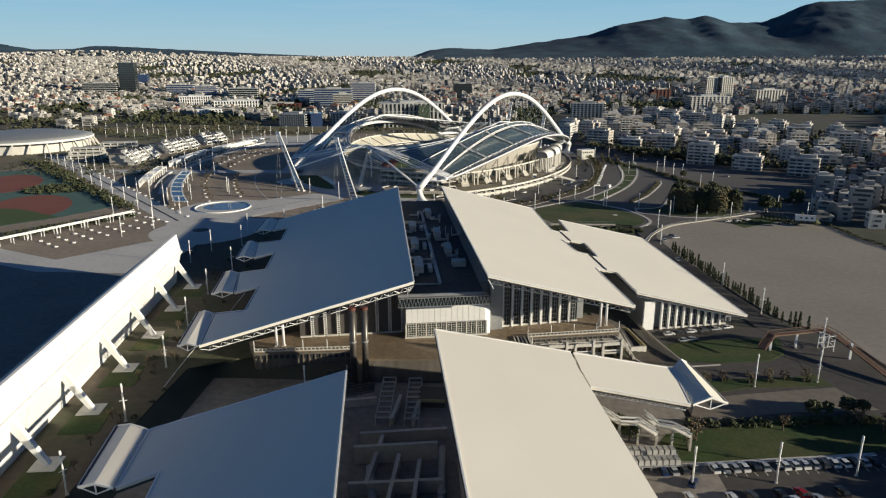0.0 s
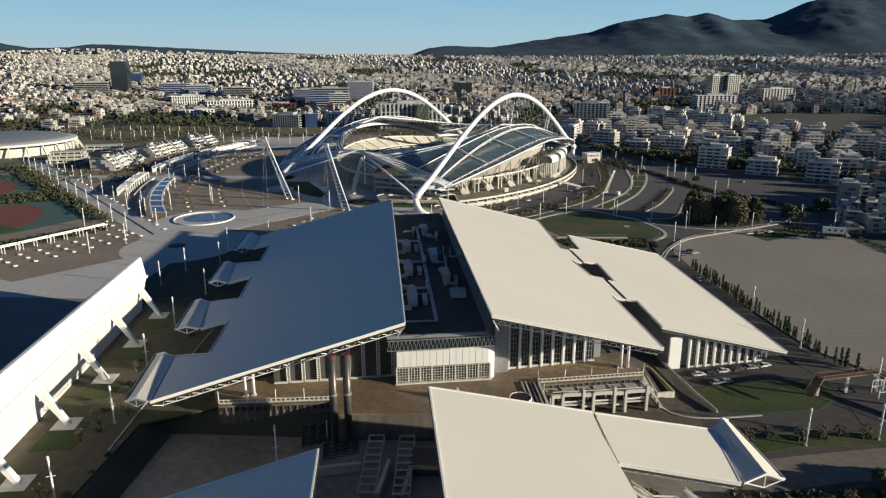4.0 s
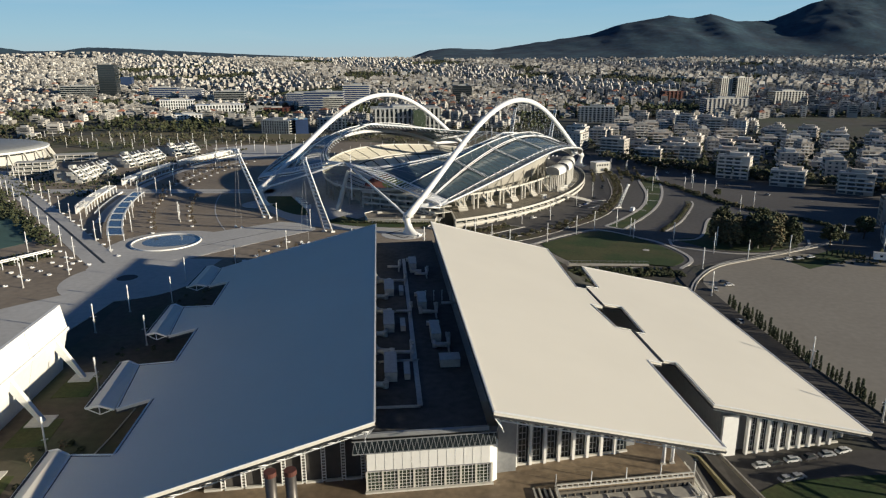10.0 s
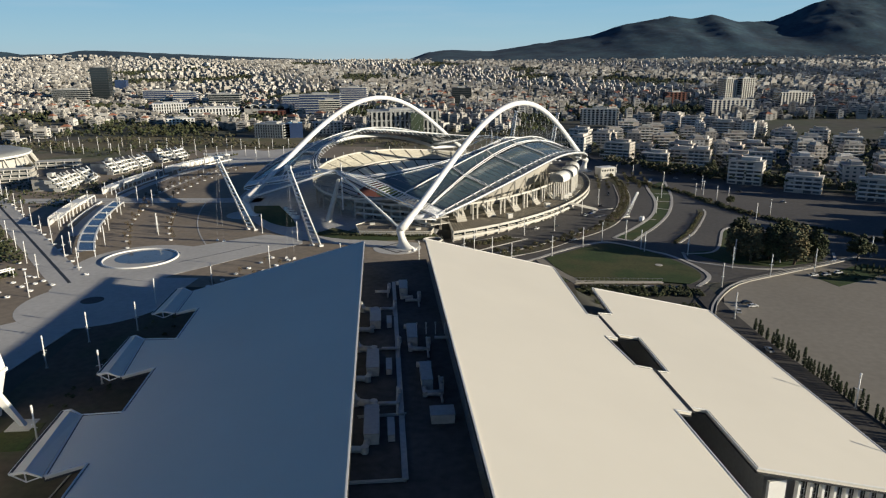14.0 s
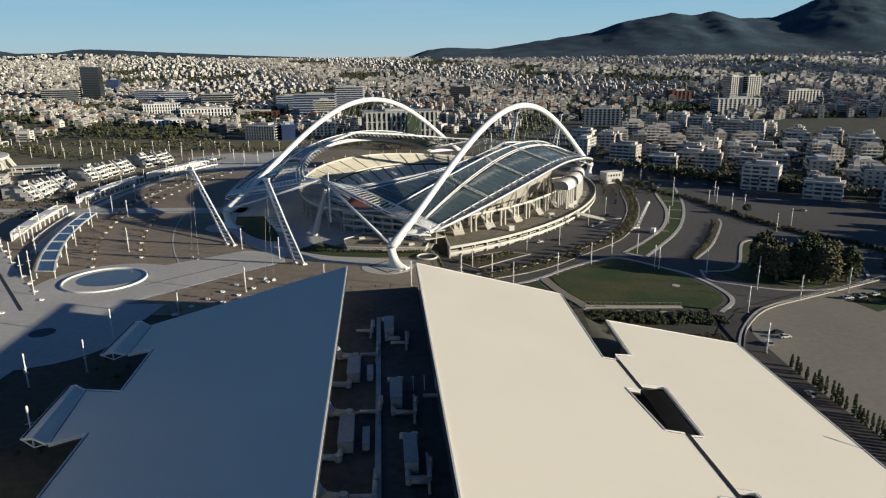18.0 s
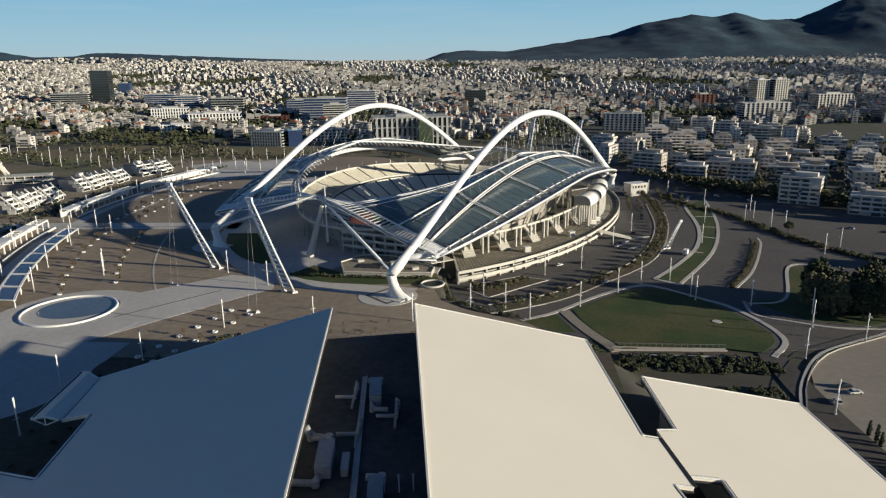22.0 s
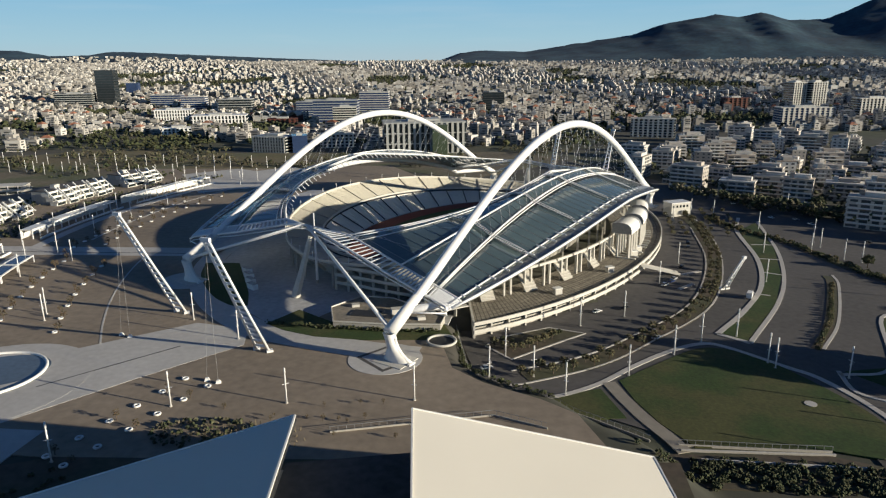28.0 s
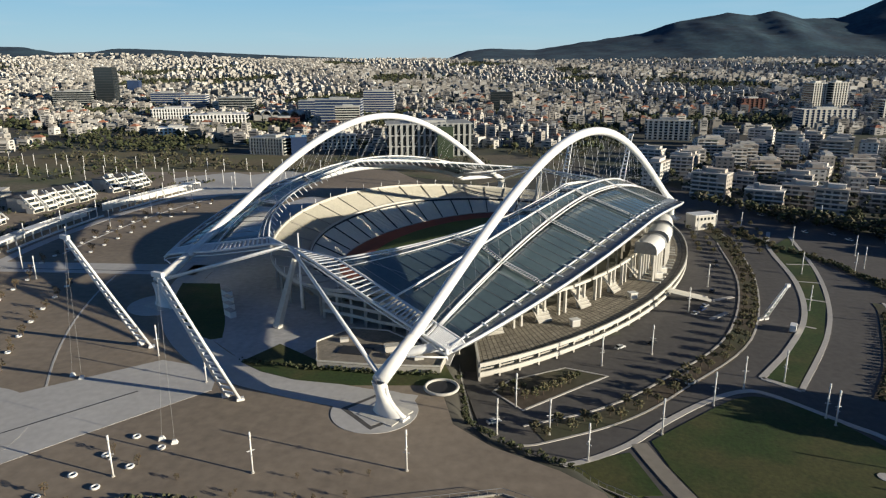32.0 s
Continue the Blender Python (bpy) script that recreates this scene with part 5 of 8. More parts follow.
    for i in range(34):
        u = 30 + 240 * i / 33
        part("gutter_bracket", Shape().beam(leaf_point(u, 0.80, side, 0.6), leaf_point(u, 0.93, side, 0.9), 0.4, 0.45), white_steel, canopy)
    for u in cuts[1:-1]:
        for d in (-0.9, 0.9):
            part("walkway_rail", Shape().tube([leaf_point(u + d, r, side, 0.9) for r in rs if r < 0.84], 0.16, 4), white_steel, canopy)
        steps = Shape()
        for j in range(36):
            r = -0.95 + 1.78 * j / 35
            steps.beam(leaf_point(u - 0.9, r, side, 0.8), leaf_point(u + 0.9, r, side, 0.8), 0.18, 0.12)
        part("walkway_grate", steps, white_steel, canopy)
    # torsion tube under the roof, growing out of the arch at both ends
    tor = [arch_point(10, side), leaf_point(27, 0.3, side, -4.0)] + [leaf_point(u, 0.25, side, -3.2) for u in [38 + 224 * i / 34 for i in range(35)]] + [leaf_point(273, 0.3, side, -4.0), arch_point(294, side)]
    part("torsion_tube", Shape().tube(tor, 1.5, 10), white_steel, canopy, "", True)
    # cables from the arch
    for i in range(30):
        u = 34 + 232 * i / 29
        for r in ((-0.62, 0.05) if i % 2 else (0.0, -0.9)):
            part("cable", Shape().tube([arch_point(150 + (u - 150) * 0.97, side) - Vector((0, 0, 1.5)), leaf_point(u, r, side, 0.3)], 0.04, 3), white_steel, canopy)
    # scalloped fringe on the inner edge
    for i in range(46):
        u = 30 + 240 * i / 45
        p = leaf_point(u, -1, side)
        q = p - SV * (2.4 * side) - Vector((0, 0, 1.9))
        part("fringe_rib", Shape().beam(p, q, 0.4, 0.3), white_steel, canopy)
    # ladder beams from the nose of each end to the arch foot
    for e, k in ((0, 1), (274, -1)):
        nose, heel = W(e + 28.7 * k, -68.8, 31.1), leaf_point(22 if k > 0 else 278, 1.0, side, 0.3)
        ua, ub = (22, 28) if k > 0 else (278, 272)
        rails = [[nose] + [leaf_point(u, r, side, 0.3) for r in (-1, -0.75, -0.5, -0.25, 0, 0.3, 0.6, 0.86, 1)] for u in (ua, ub)]
        part("end_tube", Shape().tube(rails[0], 0.5, 8), white_steel, canopy, "", True)
        part("end_tube", Shape().tube(rails[1], 0.42, 8), white_steel, canopy, "", True)
        part("end_tube", Shape().tube([p - Vector((0, 0, 1.6)) for p in rails[0]], 0.28, 6), white_steel, canopy, "", True)
        for n in range(9):
            for m in range(6 if n else 9):
                t = (m + 0.5) / (6 if n else 9)
                p, q = (rail[n].lerp(rail[n + 1], t) for rail in rails)
                part("rung", Shape().beam(p, q, 0.75, 0.3), white_steel, canopy)
        part("strut", Shape().tube([arch_point(0.5 if k > 0 else 303.5, side), nose.lerp(heel, 0.02)], [0.75, 0.6], 10), white_steel, canopy, "leaning white tube strut", True)
# spires and slanted legs at the two noses
for e, k in ((0, 1), (274, -1)):
    sp = thing("nose_mast", W(e + 30 * k, -70, 7), "white mast with slanted flat leg under the roof nose", "mast", "roof masts")
    part("mast", Shape().tube([W(e + 31 * k, -66, 7), W(e + 31 * k, -66, 36)], [0.6, 0.28], 8), white_steel, sp, "", True)
    part("leg", Shape().tube([W(e + 24.3 * k, -72.7, 0.2), W(e + 30 * k, -67.5, 26)], [2.0, 1.0], 6), concrete_light, sp)

# stands
stand_cover = mat("stand_cover", (0.76, 0.735, 0.66), 0.7, 0, 0.08, 0.03, 0.5, 0.1)
rings = 120


def rim_z(th):
    return 17.0 - 5.0 * math.cos(2 * th)


def split_z(th):
    return 11.1 - 2.6 * math.cos(2 * th)


for name, lo, hi, rows in (("lower_stand", (82, 48, 4.6), (95, 62, 13.0), 16), ("upper_stand", (96, 63, 14.4), (112, 79, 22), 22)):
    for s in range(12):
        sheet = []
        for j in range(rows + 1):
            for h in ((j - 1) / rows, j / rows) if j else (0,):
                k = j / rows
                line = []
                for i in range(rings // 12 + 1):
                    th = 2 * math.pi * (s * (rings // 12) + i) / rings
                    a = lo[0] + (hi[0] - lo[0]) * k
                    u, v = bowl(a, lo[1] + (hi[1] - lo[1]) * k, th)
                    top = rim_z(th) if hi[2] > 15 else split_z(th)
                    foot_z = split_z(th) + 1.2 if hi[2] > 15 else lo[2]
                    line.append(W(u, v, foot_z + (top - foot_z) * h))
                sheet.append(line)
        part(name, Shape().sheet(sheet[::-1]), seat_stone if hi[2] > 15 else stand_cover, stadium, "pale stone-coloured tiered stand" if hi[2] > 15 else "lower stand under pale grey covers")
    for i in range(40):
        th = 2 * math.pi * (i + 0.5) / 40
        p, q = (W(*bowl(a, b, th), z + 0.25) for a, b, z in ((lo[0] + 0.4, lo[1] + 0.4, split_z(th) + 1.2 if hi[2] > 15 else lo[2]), (hi[0], hi[1], rim_z(th) if hi[2] > 15 else split_z(th))))
        part("aisle", Shape().beam(p, q, 0.5, 0.5), dark_gap if hi[2] < 15 else concrete, stadium, "stair aisle between seats")
ring = [2 * math.pi * i / 96 for i in range(97)]
# the shade between the tiers is put in as a near-black wall
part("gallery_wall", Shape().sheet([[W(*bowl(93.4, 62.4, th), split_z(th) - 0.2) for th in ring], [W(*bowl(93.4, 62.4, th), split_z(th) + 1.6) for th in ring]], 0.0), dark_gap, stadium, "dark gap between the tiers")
part("upper_parapet", Shape().sheet([[W(*bowl(112.5, 79.5, th), rim_z(th) + 0.9) for th in ring], [W(*bowl(111.6, 78.6, th), rim_z(th) + 0.9) for th in ring]], 1.2), concrete_light, stadium)
part("lower_parapet", Shape().sheet([[W(*bowl(94, 63, th), split_z(th) + 2.0) for th in ring], [W(*bowl(93.3, 62.3, th), split_z(th) + 2.0) for th in ring]], 1.0), concrete_light, stadium)
part("outer_wall", Shape().sheet([[W(*bowl(112.2, 79.2, th), rim_z(th)) for th in ring], [W(*bowl(99, 66, th), 6) for th in ring], [W(*bowl(97, 64, th), -0.3) for th in ring]][::-1], 0.0), concrete, stadium, "raking concrete outer wall")
part("underside", Shape().sheet([[W(*bowl(112, 79, th), rim_z(th) - 0.8) for th in ring], [W(*bowl(105, 73, th), 9) for th in ring]], 0.4), concrete, stadium)
for i in range(48):
    th = 2 * math.pi * i / 48
    rib = Shape()
    p, q, r = W(*bowl(112, 79, th), rim_z(th) - 0.4), W(*bowl(107, 74.5, th), 7), W(*bowl(103.6, 71.6, th), 7)
    rib.beam(W(*bowl(110, 77, th), rim_z(th) - 2), W(*bowl(110, 77, th), 0), 0.9, 0.9)
    rib.beam(W(*bowl(105, 73, th), rim_z(th) - 7), p, 0.7, 1.2)
    part("buttress", rib, concrete, stadium, "pale concrete buttress")
    part("flag_pole", Shape().tube([p, p + Vector((0, 0, 4.0))], 0.12, 4), white_steel, stadium)
setting("stadium_track", Shape().prism([tuple(W(*bowl(82, 48, 2 * math.pi * i / 72), 0))[:2] for i in range(72)], 0.2, 4.3), track_red, "red running track", "track")
setting("stadium_pitch", Shape().prism([tuple(W(*bowl(66, 36, 2 * math.pi * i / 72), 0))[:2] for i in range(72)], 4.3, 4.36), pitch_green, "green pitch inside the track", "pitch")
setting("stadium_base", Shape().sheet([[W(*bowl(82, 48, th), 4.7) for th in ring], [W(*bowl(81.6, 47.6, th), 3.8) for th in ring]]), concrete, "kerb wall round the track", "wall")


# concourse deck above the low road on the east side
DECK = 0.5


def conc(th, a=0.0, z=DECK):
    u, v = oval(160 + a, 99.5 + a, th)
    return W(u, v, z)


th0, th1 = 0.6, 2.38
ths = [th0 + (th1 - th0) * i / 60 for i in range(61)]
deck = setting("concourse", Shape().sheet([[conc(th) for th in ths], [W(*oval(122, 72, th), DECK) for th in ths]], 0.5), mat("concourse_paving", (0.36, 0.325, 0.26), 0.85, 0, 0.6, 0.14, 0.9, 0.3, tint=(0.2, 0.18, 0.145)), "weathered tan paved concourse deck", "deck")
joints = Shape()
for f in (0.08, 0.2, 0.32, 0.44, 0.56, 0.68, 0.8):
    rows_j = [[W(*oval(160 - 38 * g, 99.5 - 27.5 * g, th), DECK + 0.012) for th in ths] for g in (f, f + 0.012)]
    joints.sheet(rows_j)
for i in range(0, 121):
    th = th0 + (th1 - th0) * i / 120
    joints.sheet([[W(*oval(160 - 38 * g, 99.5 - 27.5 * g, t), DECK + 0.02) for g in (0.02, 0.3, 0.6, 0.95)] for t in (th, th + 0.0032)])
tagged(part("paving_joints", joints, mat("joint_stone", (0.13, 0.115, 0.09), 0.9, 0, 0.5, 0.2, 1, 0.1), deck), "dark joints between the paving squares", "", "", "stuff")
for z, t in ((1.4, 1.35), (-1.8, 1.5)):
    for i in range(20):
        seg = ths[i * 3 : i * 3 + 4]
        part("parapet_band", Shape().sheet([[conc(th, 0.3, z) for th in seg], [conc(th, -0.3, z) for th in seg]], t), concrete_light, deck)
for i in range(20):
    seg = ths[i * 3 : i * 3 + 4]
    part("recess_wall", Shape().sheet([[conc(th, -2.2, 0.0) for th in seg], [conc(th, -2.2, LOW - 0.3) for th in seg]][::-1]), concrete, deck)
    # dark glossy strip: the shade in the gap between the bands, as colour
    part("window_band", Shape().sheet([[conc(th, -2.0, -0.5) for th in seg], [conc(th, -2.0, -1.6) for th in seg]][::-1]), dark_glass, deck)
for i in range(0, 61, 2):
    th = ths[i]
    a = math.degrees(math.atan2((conc(th, 1) - conc(th)).y, (conc(th, 1) - conc(th)).x))
    p = conc(th, -1.3, 0)
    part("pillar", Shape().box(p.x, p.y, LOW, 1.2, 0.6, 5.2, a), concrete_light, deck)
for th in (th0, th1):
    part("end_wall", Shape().beam(conc(th, 0, -2.2), W(*oval(124, 74, th), -2.2), 0.8, 6.2), concrete_light, deck)
# facade bays behind the east concourse: posts, slanted stair slabs and vip pods
for i in range(15):
    th = 0.95 + 1.38 * i / 14
    a = math.degrees(math.atan2((conc(th, 1) - conc(th)).y, (conc(th, 1) - conc(th)).x))
    bay = thing("stand_bay", W(*oval(128, 80, th), DECK), "pale concrete stair bay with slanted slab on the concourse", "concrete bay", "stand bays")
    for s in (-1.7, 1.7):
        t = th + s / 110
        p = W(*oval(129, 81, t), DECK)
        part("post", Shape().box(p.x, p.y, DECK, 1.3, 0.7, 10.5, a), concrete_light, bay)
    if i % 2 == 0:
        p, q = W(*oval(131, 84, th), 0.7), W(*oval(126, 77, th), 8.0)
        slab_s = part("stair_slab", Shape().beam(p, q, 6.5, 0.5), concrete, bay, "slanted stair slab")
        for k in range(7):
            m = p.lerp(q, (k + 0.5) / 7) + Vector((0, 0, 0.35))
            part("step", Shape().box(m.x, m.y, m.z, 0.5, 6.2, 0.25, a), concrete_light, slab_s)
    part("lintel", Shape().beam(W(*oval(129.5, 81.5, th - 0.045), 10.6), W(*oval(129.5, 81.5, th + 0.045), 10.6), 0.9, 1.1), concrete_light, bay)
for i in range(3):
    th = 1.52 - 0.18 * i
    pod = thing("vip_pod", W(*oval(128, 80, th), DECK), "white barrel-roofed pod on concrete piers", "pod", "barrel pods")
    c = W(*oval(133, 88, th), 14.8)
    tang = (W(*oval(131, 86, th - 0.05), 0) - W(*oval(131, 86, th + 0.05), 0)).normalized()
    outw = Vector((tang.y, -tang.x, 0))
    if outw.dot(SV) < 0:
        outw = -outw
    prof = [(x * 1.02, z * 1.02) for x, z in ((4.6, -1.5), (4.6, 0.6), (3.9, 2.2), (2.4, 3.4), (0.5, 3.9), (-2, 3.8), (-5, 3.2), (-5, -1.5))]
    rows = [[c + tang * s + outw * x + Vector((0, 0, z)) for x, z in prof] for s in (-8.8, 8.8)]
    part("barrel", Shape().sheet(rows), white_paint, pod, "", True)
    part("end_glass", Shape().add([c - tang * 8.7 + outw * x + Vector((0, 0, z)) for x, z in prof], [tuple(range(8))]), grey_metal, pod)
    part("end_glass", Shape().add([c + tang * 8.7 + outw * x + Vector((0, 0, z)) for x, z in prof], [tuple(range(8))]), grey_metal, pod)
    part("band", Shape().sheet([[c + tang * s + outw * x * 1.015 + Vector((0, 0, z * 1.015)) for x, z in prof] for s in (6.6, 9.2)]), grey_metal, pod, "grey joint band", True)
    for s in (-7, -2.4, 2.4, 7):
        for x in (3.4, -2.5):
            p = c + tang * s + outw * x
            part("pier", Shape().box(p.x, p.y, DECK, 0.9, 0.9, 12.8, a), concrete_light, pod)
        part("foot_slab", Shape().beam(c + tang * s + outw * -2 + Vector((0, 0, -14.0)), c + tang * s + outw * 7 + Vector((0, 0, -14.0)), 1.2, 0.5), concrete_light, pod)
for i, th in enumerate((1.75, 1.52, 1.46, 2.05)):
    p = W(*oval(145, 92, th), DECK)
    kb = thing("kiosk", p, "small white kiosk on the concourse deck", "kiosk", "concourse kiosks")
    part("body", Shape().box(p.x, p.y, DECK, 3.2, 2.6, 2.4, 25), concrete_light, kb)
    part("lid", Shape().box(p.x, p.y, DECK + 2.4, 3.6, 3.0, 0.3, 25), white_paint, kb)
    part("door", Shape().box(p.x - 1.2 * SU.x, p.y - 1.2 * SU.y - 0.3, DECK, 0.9, 0.3, 2.0, 25), grey_metal, kb)
# east stair ramps down from the concourse
for th in (1.62,):
    p, q = conc(th, 0.5, 0.3), conc(th - 0.07, 16, LOW + 0.2)
    rp = thing("outdoor_ramp", q, "pale concrete stair ramp down from the concourse", "stair")
    part("flight", Shape().beam(p, q, 3.4, 0.5), concrete, rp)
    for s in (-1.7, 1.7):
        d = (q - p).normalized().cross(Vector((0, 0, 1))).normalized() * s
        part("side_wall", Shape().beam(p + d + Vector((0, 0, 0.5)), q + d + Vector((0, 0, 0.5)), 0.3, 1.2), concrete_light, rp)
# low service building and rooms in the near bend
annex = thing("service_annex", W(30, -30, 0), "low pale service building with flat paved roof", "annex")
an = [(-73.4, 507), (-68.7, 491.8), (-49.3, 490.7), (-28.2, 491.9), (-27.4, 500.3), (-50.6, 519.5), (-64.1, 520.7)]
part("body", Shape().prism(an, -0.2, 1.9), concrete, annex)
part("roof_slab", Shape().prism(an, 1.9, 2.2), mat("annex_paving", (0.3, 0.265, 0.215), 0.9, 0, 0.45, 0.12, 0.7, 0.3, tint=(0.2, 0.18, 0.15)), annex)
for (ax, ay), (bx, by) in zip(an, an[1:] + an[:1]):
    part("parapet", Shape().beam((ax, ay, 2.45), (bx, by, 2.45), 0.35, 0.5), concrete_light, annex)
part("roof_hatch", Shape().box(-58, 501, 2.2, 11, 6, 0.4, -6), dark_gap, annex, "dark sunken roof light")
for x, y, w, d, h in ((-46, 503, 5, 3.4, 2.0), (-43.5, 497.5, 3.6, 2.6, 1.4), (-64, 509, 3, 2.2, 1.0), (-36, 497, 3, 2, 1.2)):
    part("roof_box", Shape().box(x, y, 2.2, w, d, h, 20), concrete_light, annex)
# open storeys of rooms and ramps under the near bend of the stand
rooms = thing("stand_rooms", (-58, 526, 0), "open concrete storeys with columns under the near bend of the stand", "concrete rooms")
face = [Vector(p) for p in ((-79, 534), (-67, 529.5), (-55, 524), (-44, 520), (-37, 510), (-29, 503))]
back = [Vector(p) for p in ((-74, 545), (-62, 541), (-49, 536), (-35, 530), (-26, 519), (-19, 510))]
for z in (3.5, 7.1, 10.7):
    for (a, b), (c, d) in zip(zip(face, face[1:]), zip(back, back[1:])):
        part("floor_slab", Shape().prism([tuple(a), tuple(b), tuple(d), tuple(c)], z - 0.45, z), concrete_light, rooms)
        part("balustrade", Shape().beam((*a, z + 0.45), (*b, z + 0.45), 0.25, 0.9), concrete_light, rooms)
for (a, b), (c, d) in zip(zip(face, face[1:]), zip(back, back[1:])):
    part("inner_wall", Shape().beam((*a.lerp(c, 0.55), 5.2), (*b.lerp(d, 0.55), 5.2), 0.4, 10.4), concrete, rooms)
    for k in (0.0, 0.5):
        p = a.lerp(b, k).lerp(c.lerp(d, k), 0.06)
        part("column", Shape().box(p.x, p.y, 0, 1.0, 0.8, 10.4, 20), concrete_light, rooms)
        q = a.lerp(b, k + 0.25).lerp(c.lerp(d, k + 0.25), 0.5)
        part("doorway", Shape().box(q.x, q.y, 0.2 if k else 3.7, 2.6, 0.5, 2.5, -22), dark_gap, rooms)
for i in range(4):
    p = Vector((-127.5 + 3.8 * i, 556 - 7.6 * i, 0))
    cb = thing("container", p, "small white site container beside the stand", "container", "site containers")
    part("box", Shape().box(p.x, p.y, 0, 5.5, 2.4, 2.5, 140), white_paint, cb)
    part("lid", Shape().box(p.x, p.y, 2.5, 5.6, 2.5, 0.12, 140), grey_metal, cb)
    part("door", Shape().box(p.x + 1.0, p.y - 0.9, 0.1, 1.6, 0.3, 2.2, 140), grey_metal, cb)

# ---- plants ----
prng = random.Random(11)


def clump(shape, x, y, z, r, slot=0):
    """A small uneven tuft of leaves."""
    a, b = prng.uniform(0, 6.3), prng.uniform(-0.5, 0.5)
    pts = []
    for dx, dy, dz in ((1, 0, 0), (-1, 0, 0), (0, 1, 0), (0, -1, 0), (0, 0, 1), (0, 0, -1)):
        k = r * prng.uniform(0.6, 1.2)
        c, s = math.cos(a), math.sin(a)
        px, py, pz = k * (c * dx - s * dy), k * (s * dx + c * dy), k * 0.75 * (dz + b * dx)
        pts.append((x + px, y + py, z + pz))
    shape.add(pts, [(0, 2, 4), (2, 1, 4), (1, 3, 4), (3, 0, 4), (2, 0, 5), (1, 2, 5), (3, 1, 5), (0, 3, 5)], slot)


def crown(shape, x, y, z, rx, rz, n, size):
    for _ in range(n):
        th, ph = prng.uniform(0, 6.283), math.acos(prng.uniform(-0.7, 1))
        k = prng.uniform(0.45, 1.0) ** 0.5 * prng.uniform(0.75, 1.1)
        clump(shape, x + rx * k * math.sin(ph) * math.cos(th), y + rx * k * math.sin(ph) * math.sin(th), z + rz * k * math.cos(ph), size * prng.uniform(0.6, 1.3))


def limbs(shape, h, r, spread, n):
    shape.tube([(0, 0, 0), (0.06 * h * prng.uniform(-1, 1), 0.03 * h, h * 0.35), (0.05, 0, h * 0.62)], [r, r * 0.7, r * 0.4], 6)
    for i in range(n):
        a = 6.283 * i / n + prng.uniform(-0.4, 0.4)
        z = h * prng.uniform(0.3, 0.55)
        k = spread * prng.uniform(0.6, 1)
        shape.tube([(0, 0, z), (0.5 * k * math.cos(a), 0.5 * k * math.sin(a), z + 0.2 * h), (k * math.cos(a), k * math.sin(a), z + h * prng.uniform(0.25, 0.42))], [r * 0.4, r * 0.25, r * 0.1], 4)


def tree_kind(name, label, h, spread, leaves, size, leaf, branches=6, bare=False, group="", low=0.64, tall=0.38):
    t = thing(name, (0, 0, 0), label, "tree", group)
    trunk, top = Shape(), Shape()
    limbs(trunk, h, 0.05 * h ** 0.9, spread, branches)
    crown(top, 0, 0, h * low, spread, h * tall, leaves, size)
    part("trunk", trunk, bark, t)
    part("crown", top, leaf, t, "", False)
    return t


far_off = Matrix.Translation((0, 0, -60))
olives = [tree_kind("olive_tree", "small grey-green tree with a round crown", prng.uniform(3.6, 4.6), 1.7, 60, 0.42, leaf_olive, group="roadside trees") for _ in range(3)]
bares = [tree_kind("young_tree", "young sparse tree with brown winter leaves", prng.uniform(4.0, 5.2), 1.5, 36, 0.34, leaf_brown, 8, group="plaza trees") for _ in range(3)]
bigs = [tree_kind("pine_tree", "broad dark green tree with a ragged crown", prng.uniform(11, 14), 5.2, 300, 1.0, leaf_dark, 9, group="grove trees") for _ in range(3)]
grove = [tree_kind("grove_tree", "tall ragged olive-green tree in the grove", prng.uniform(15, 18), 5.2, 620, 0.95, leaf_dark if k else leaf_olive, 10, group="grove trees", low=0.5, tall=0.5) for k in range(3)]
shrubs = []
for k in range(3):
    sh = thing("shrub", (0, 0, 0), "low ragged green shrub", "shrub", "shrubs")
    s1, s2 = Shape(), Shape()
    crown(s1, 0, 0, 0.5, 1.3, 0.9, 30, 0.45)
    s2.tube([(0, 0, -0.1), (0.1, 0, 0.7)], [0.1, 0.05], 5)
    part("leaves", s1, leaf_dark if k else leaf_olive, sh)
    shrubs.append(sh)
cypresses = []
for k in range(3):
    h = 4.6 + 0.9 * k
    cy = thing("cypress", (0, 0, 0), "narrow dark cypress in a row", "tree", "cypress row")
    s1, s2 = Shape(), Shape()
    for i in range(70):
        z = h * (i + 1) / 71
        r = 0.75 * min(1, (h - z) / (h * 0.55)) * min(1, z / 0.7)
        a = prng.uniform(0, 6.3)
        clump(s1, r * 0.6 * math.cos(a), r * 0.6 * math.sin(a), z, 0.42)
    s2.tube([(0, 0, -0.1), (0, 0, h * 0.5)], [0.14, 0.05], 5)
    part("crown", s1, leaf_cypress, cy)
    part("trunk", s2, bark, cy)
    cypresses.append(cy)
used = set()


planted = {"shrub": 0}
thicket = Shape()


def plant(kinds, x, y, k=1.0):
    if kinds is shrubs:
        planted["shrub"] += 1
        if planted["shrub"] > 120:
            crown(thicket, x, y, gz(x, y) + 0.5 * k, 1.3 * k, 0.9 * k, 24, 0.45 * k)
            return None
    ob = prng.choice(kinds)
    m = Matrix.Translation((x, y, gz(x, y))) @ Matrix.Rotation(prng.uniform(0, 6.28), 4, "Z")
    if ob not in used:
        used.add(ob)
        ob.matrix_basis = m
        return ob
    c = copy_thing(ob, m)
    c.scale = (k * prng.uniform(0.8, 1.15),) * 3
    return c


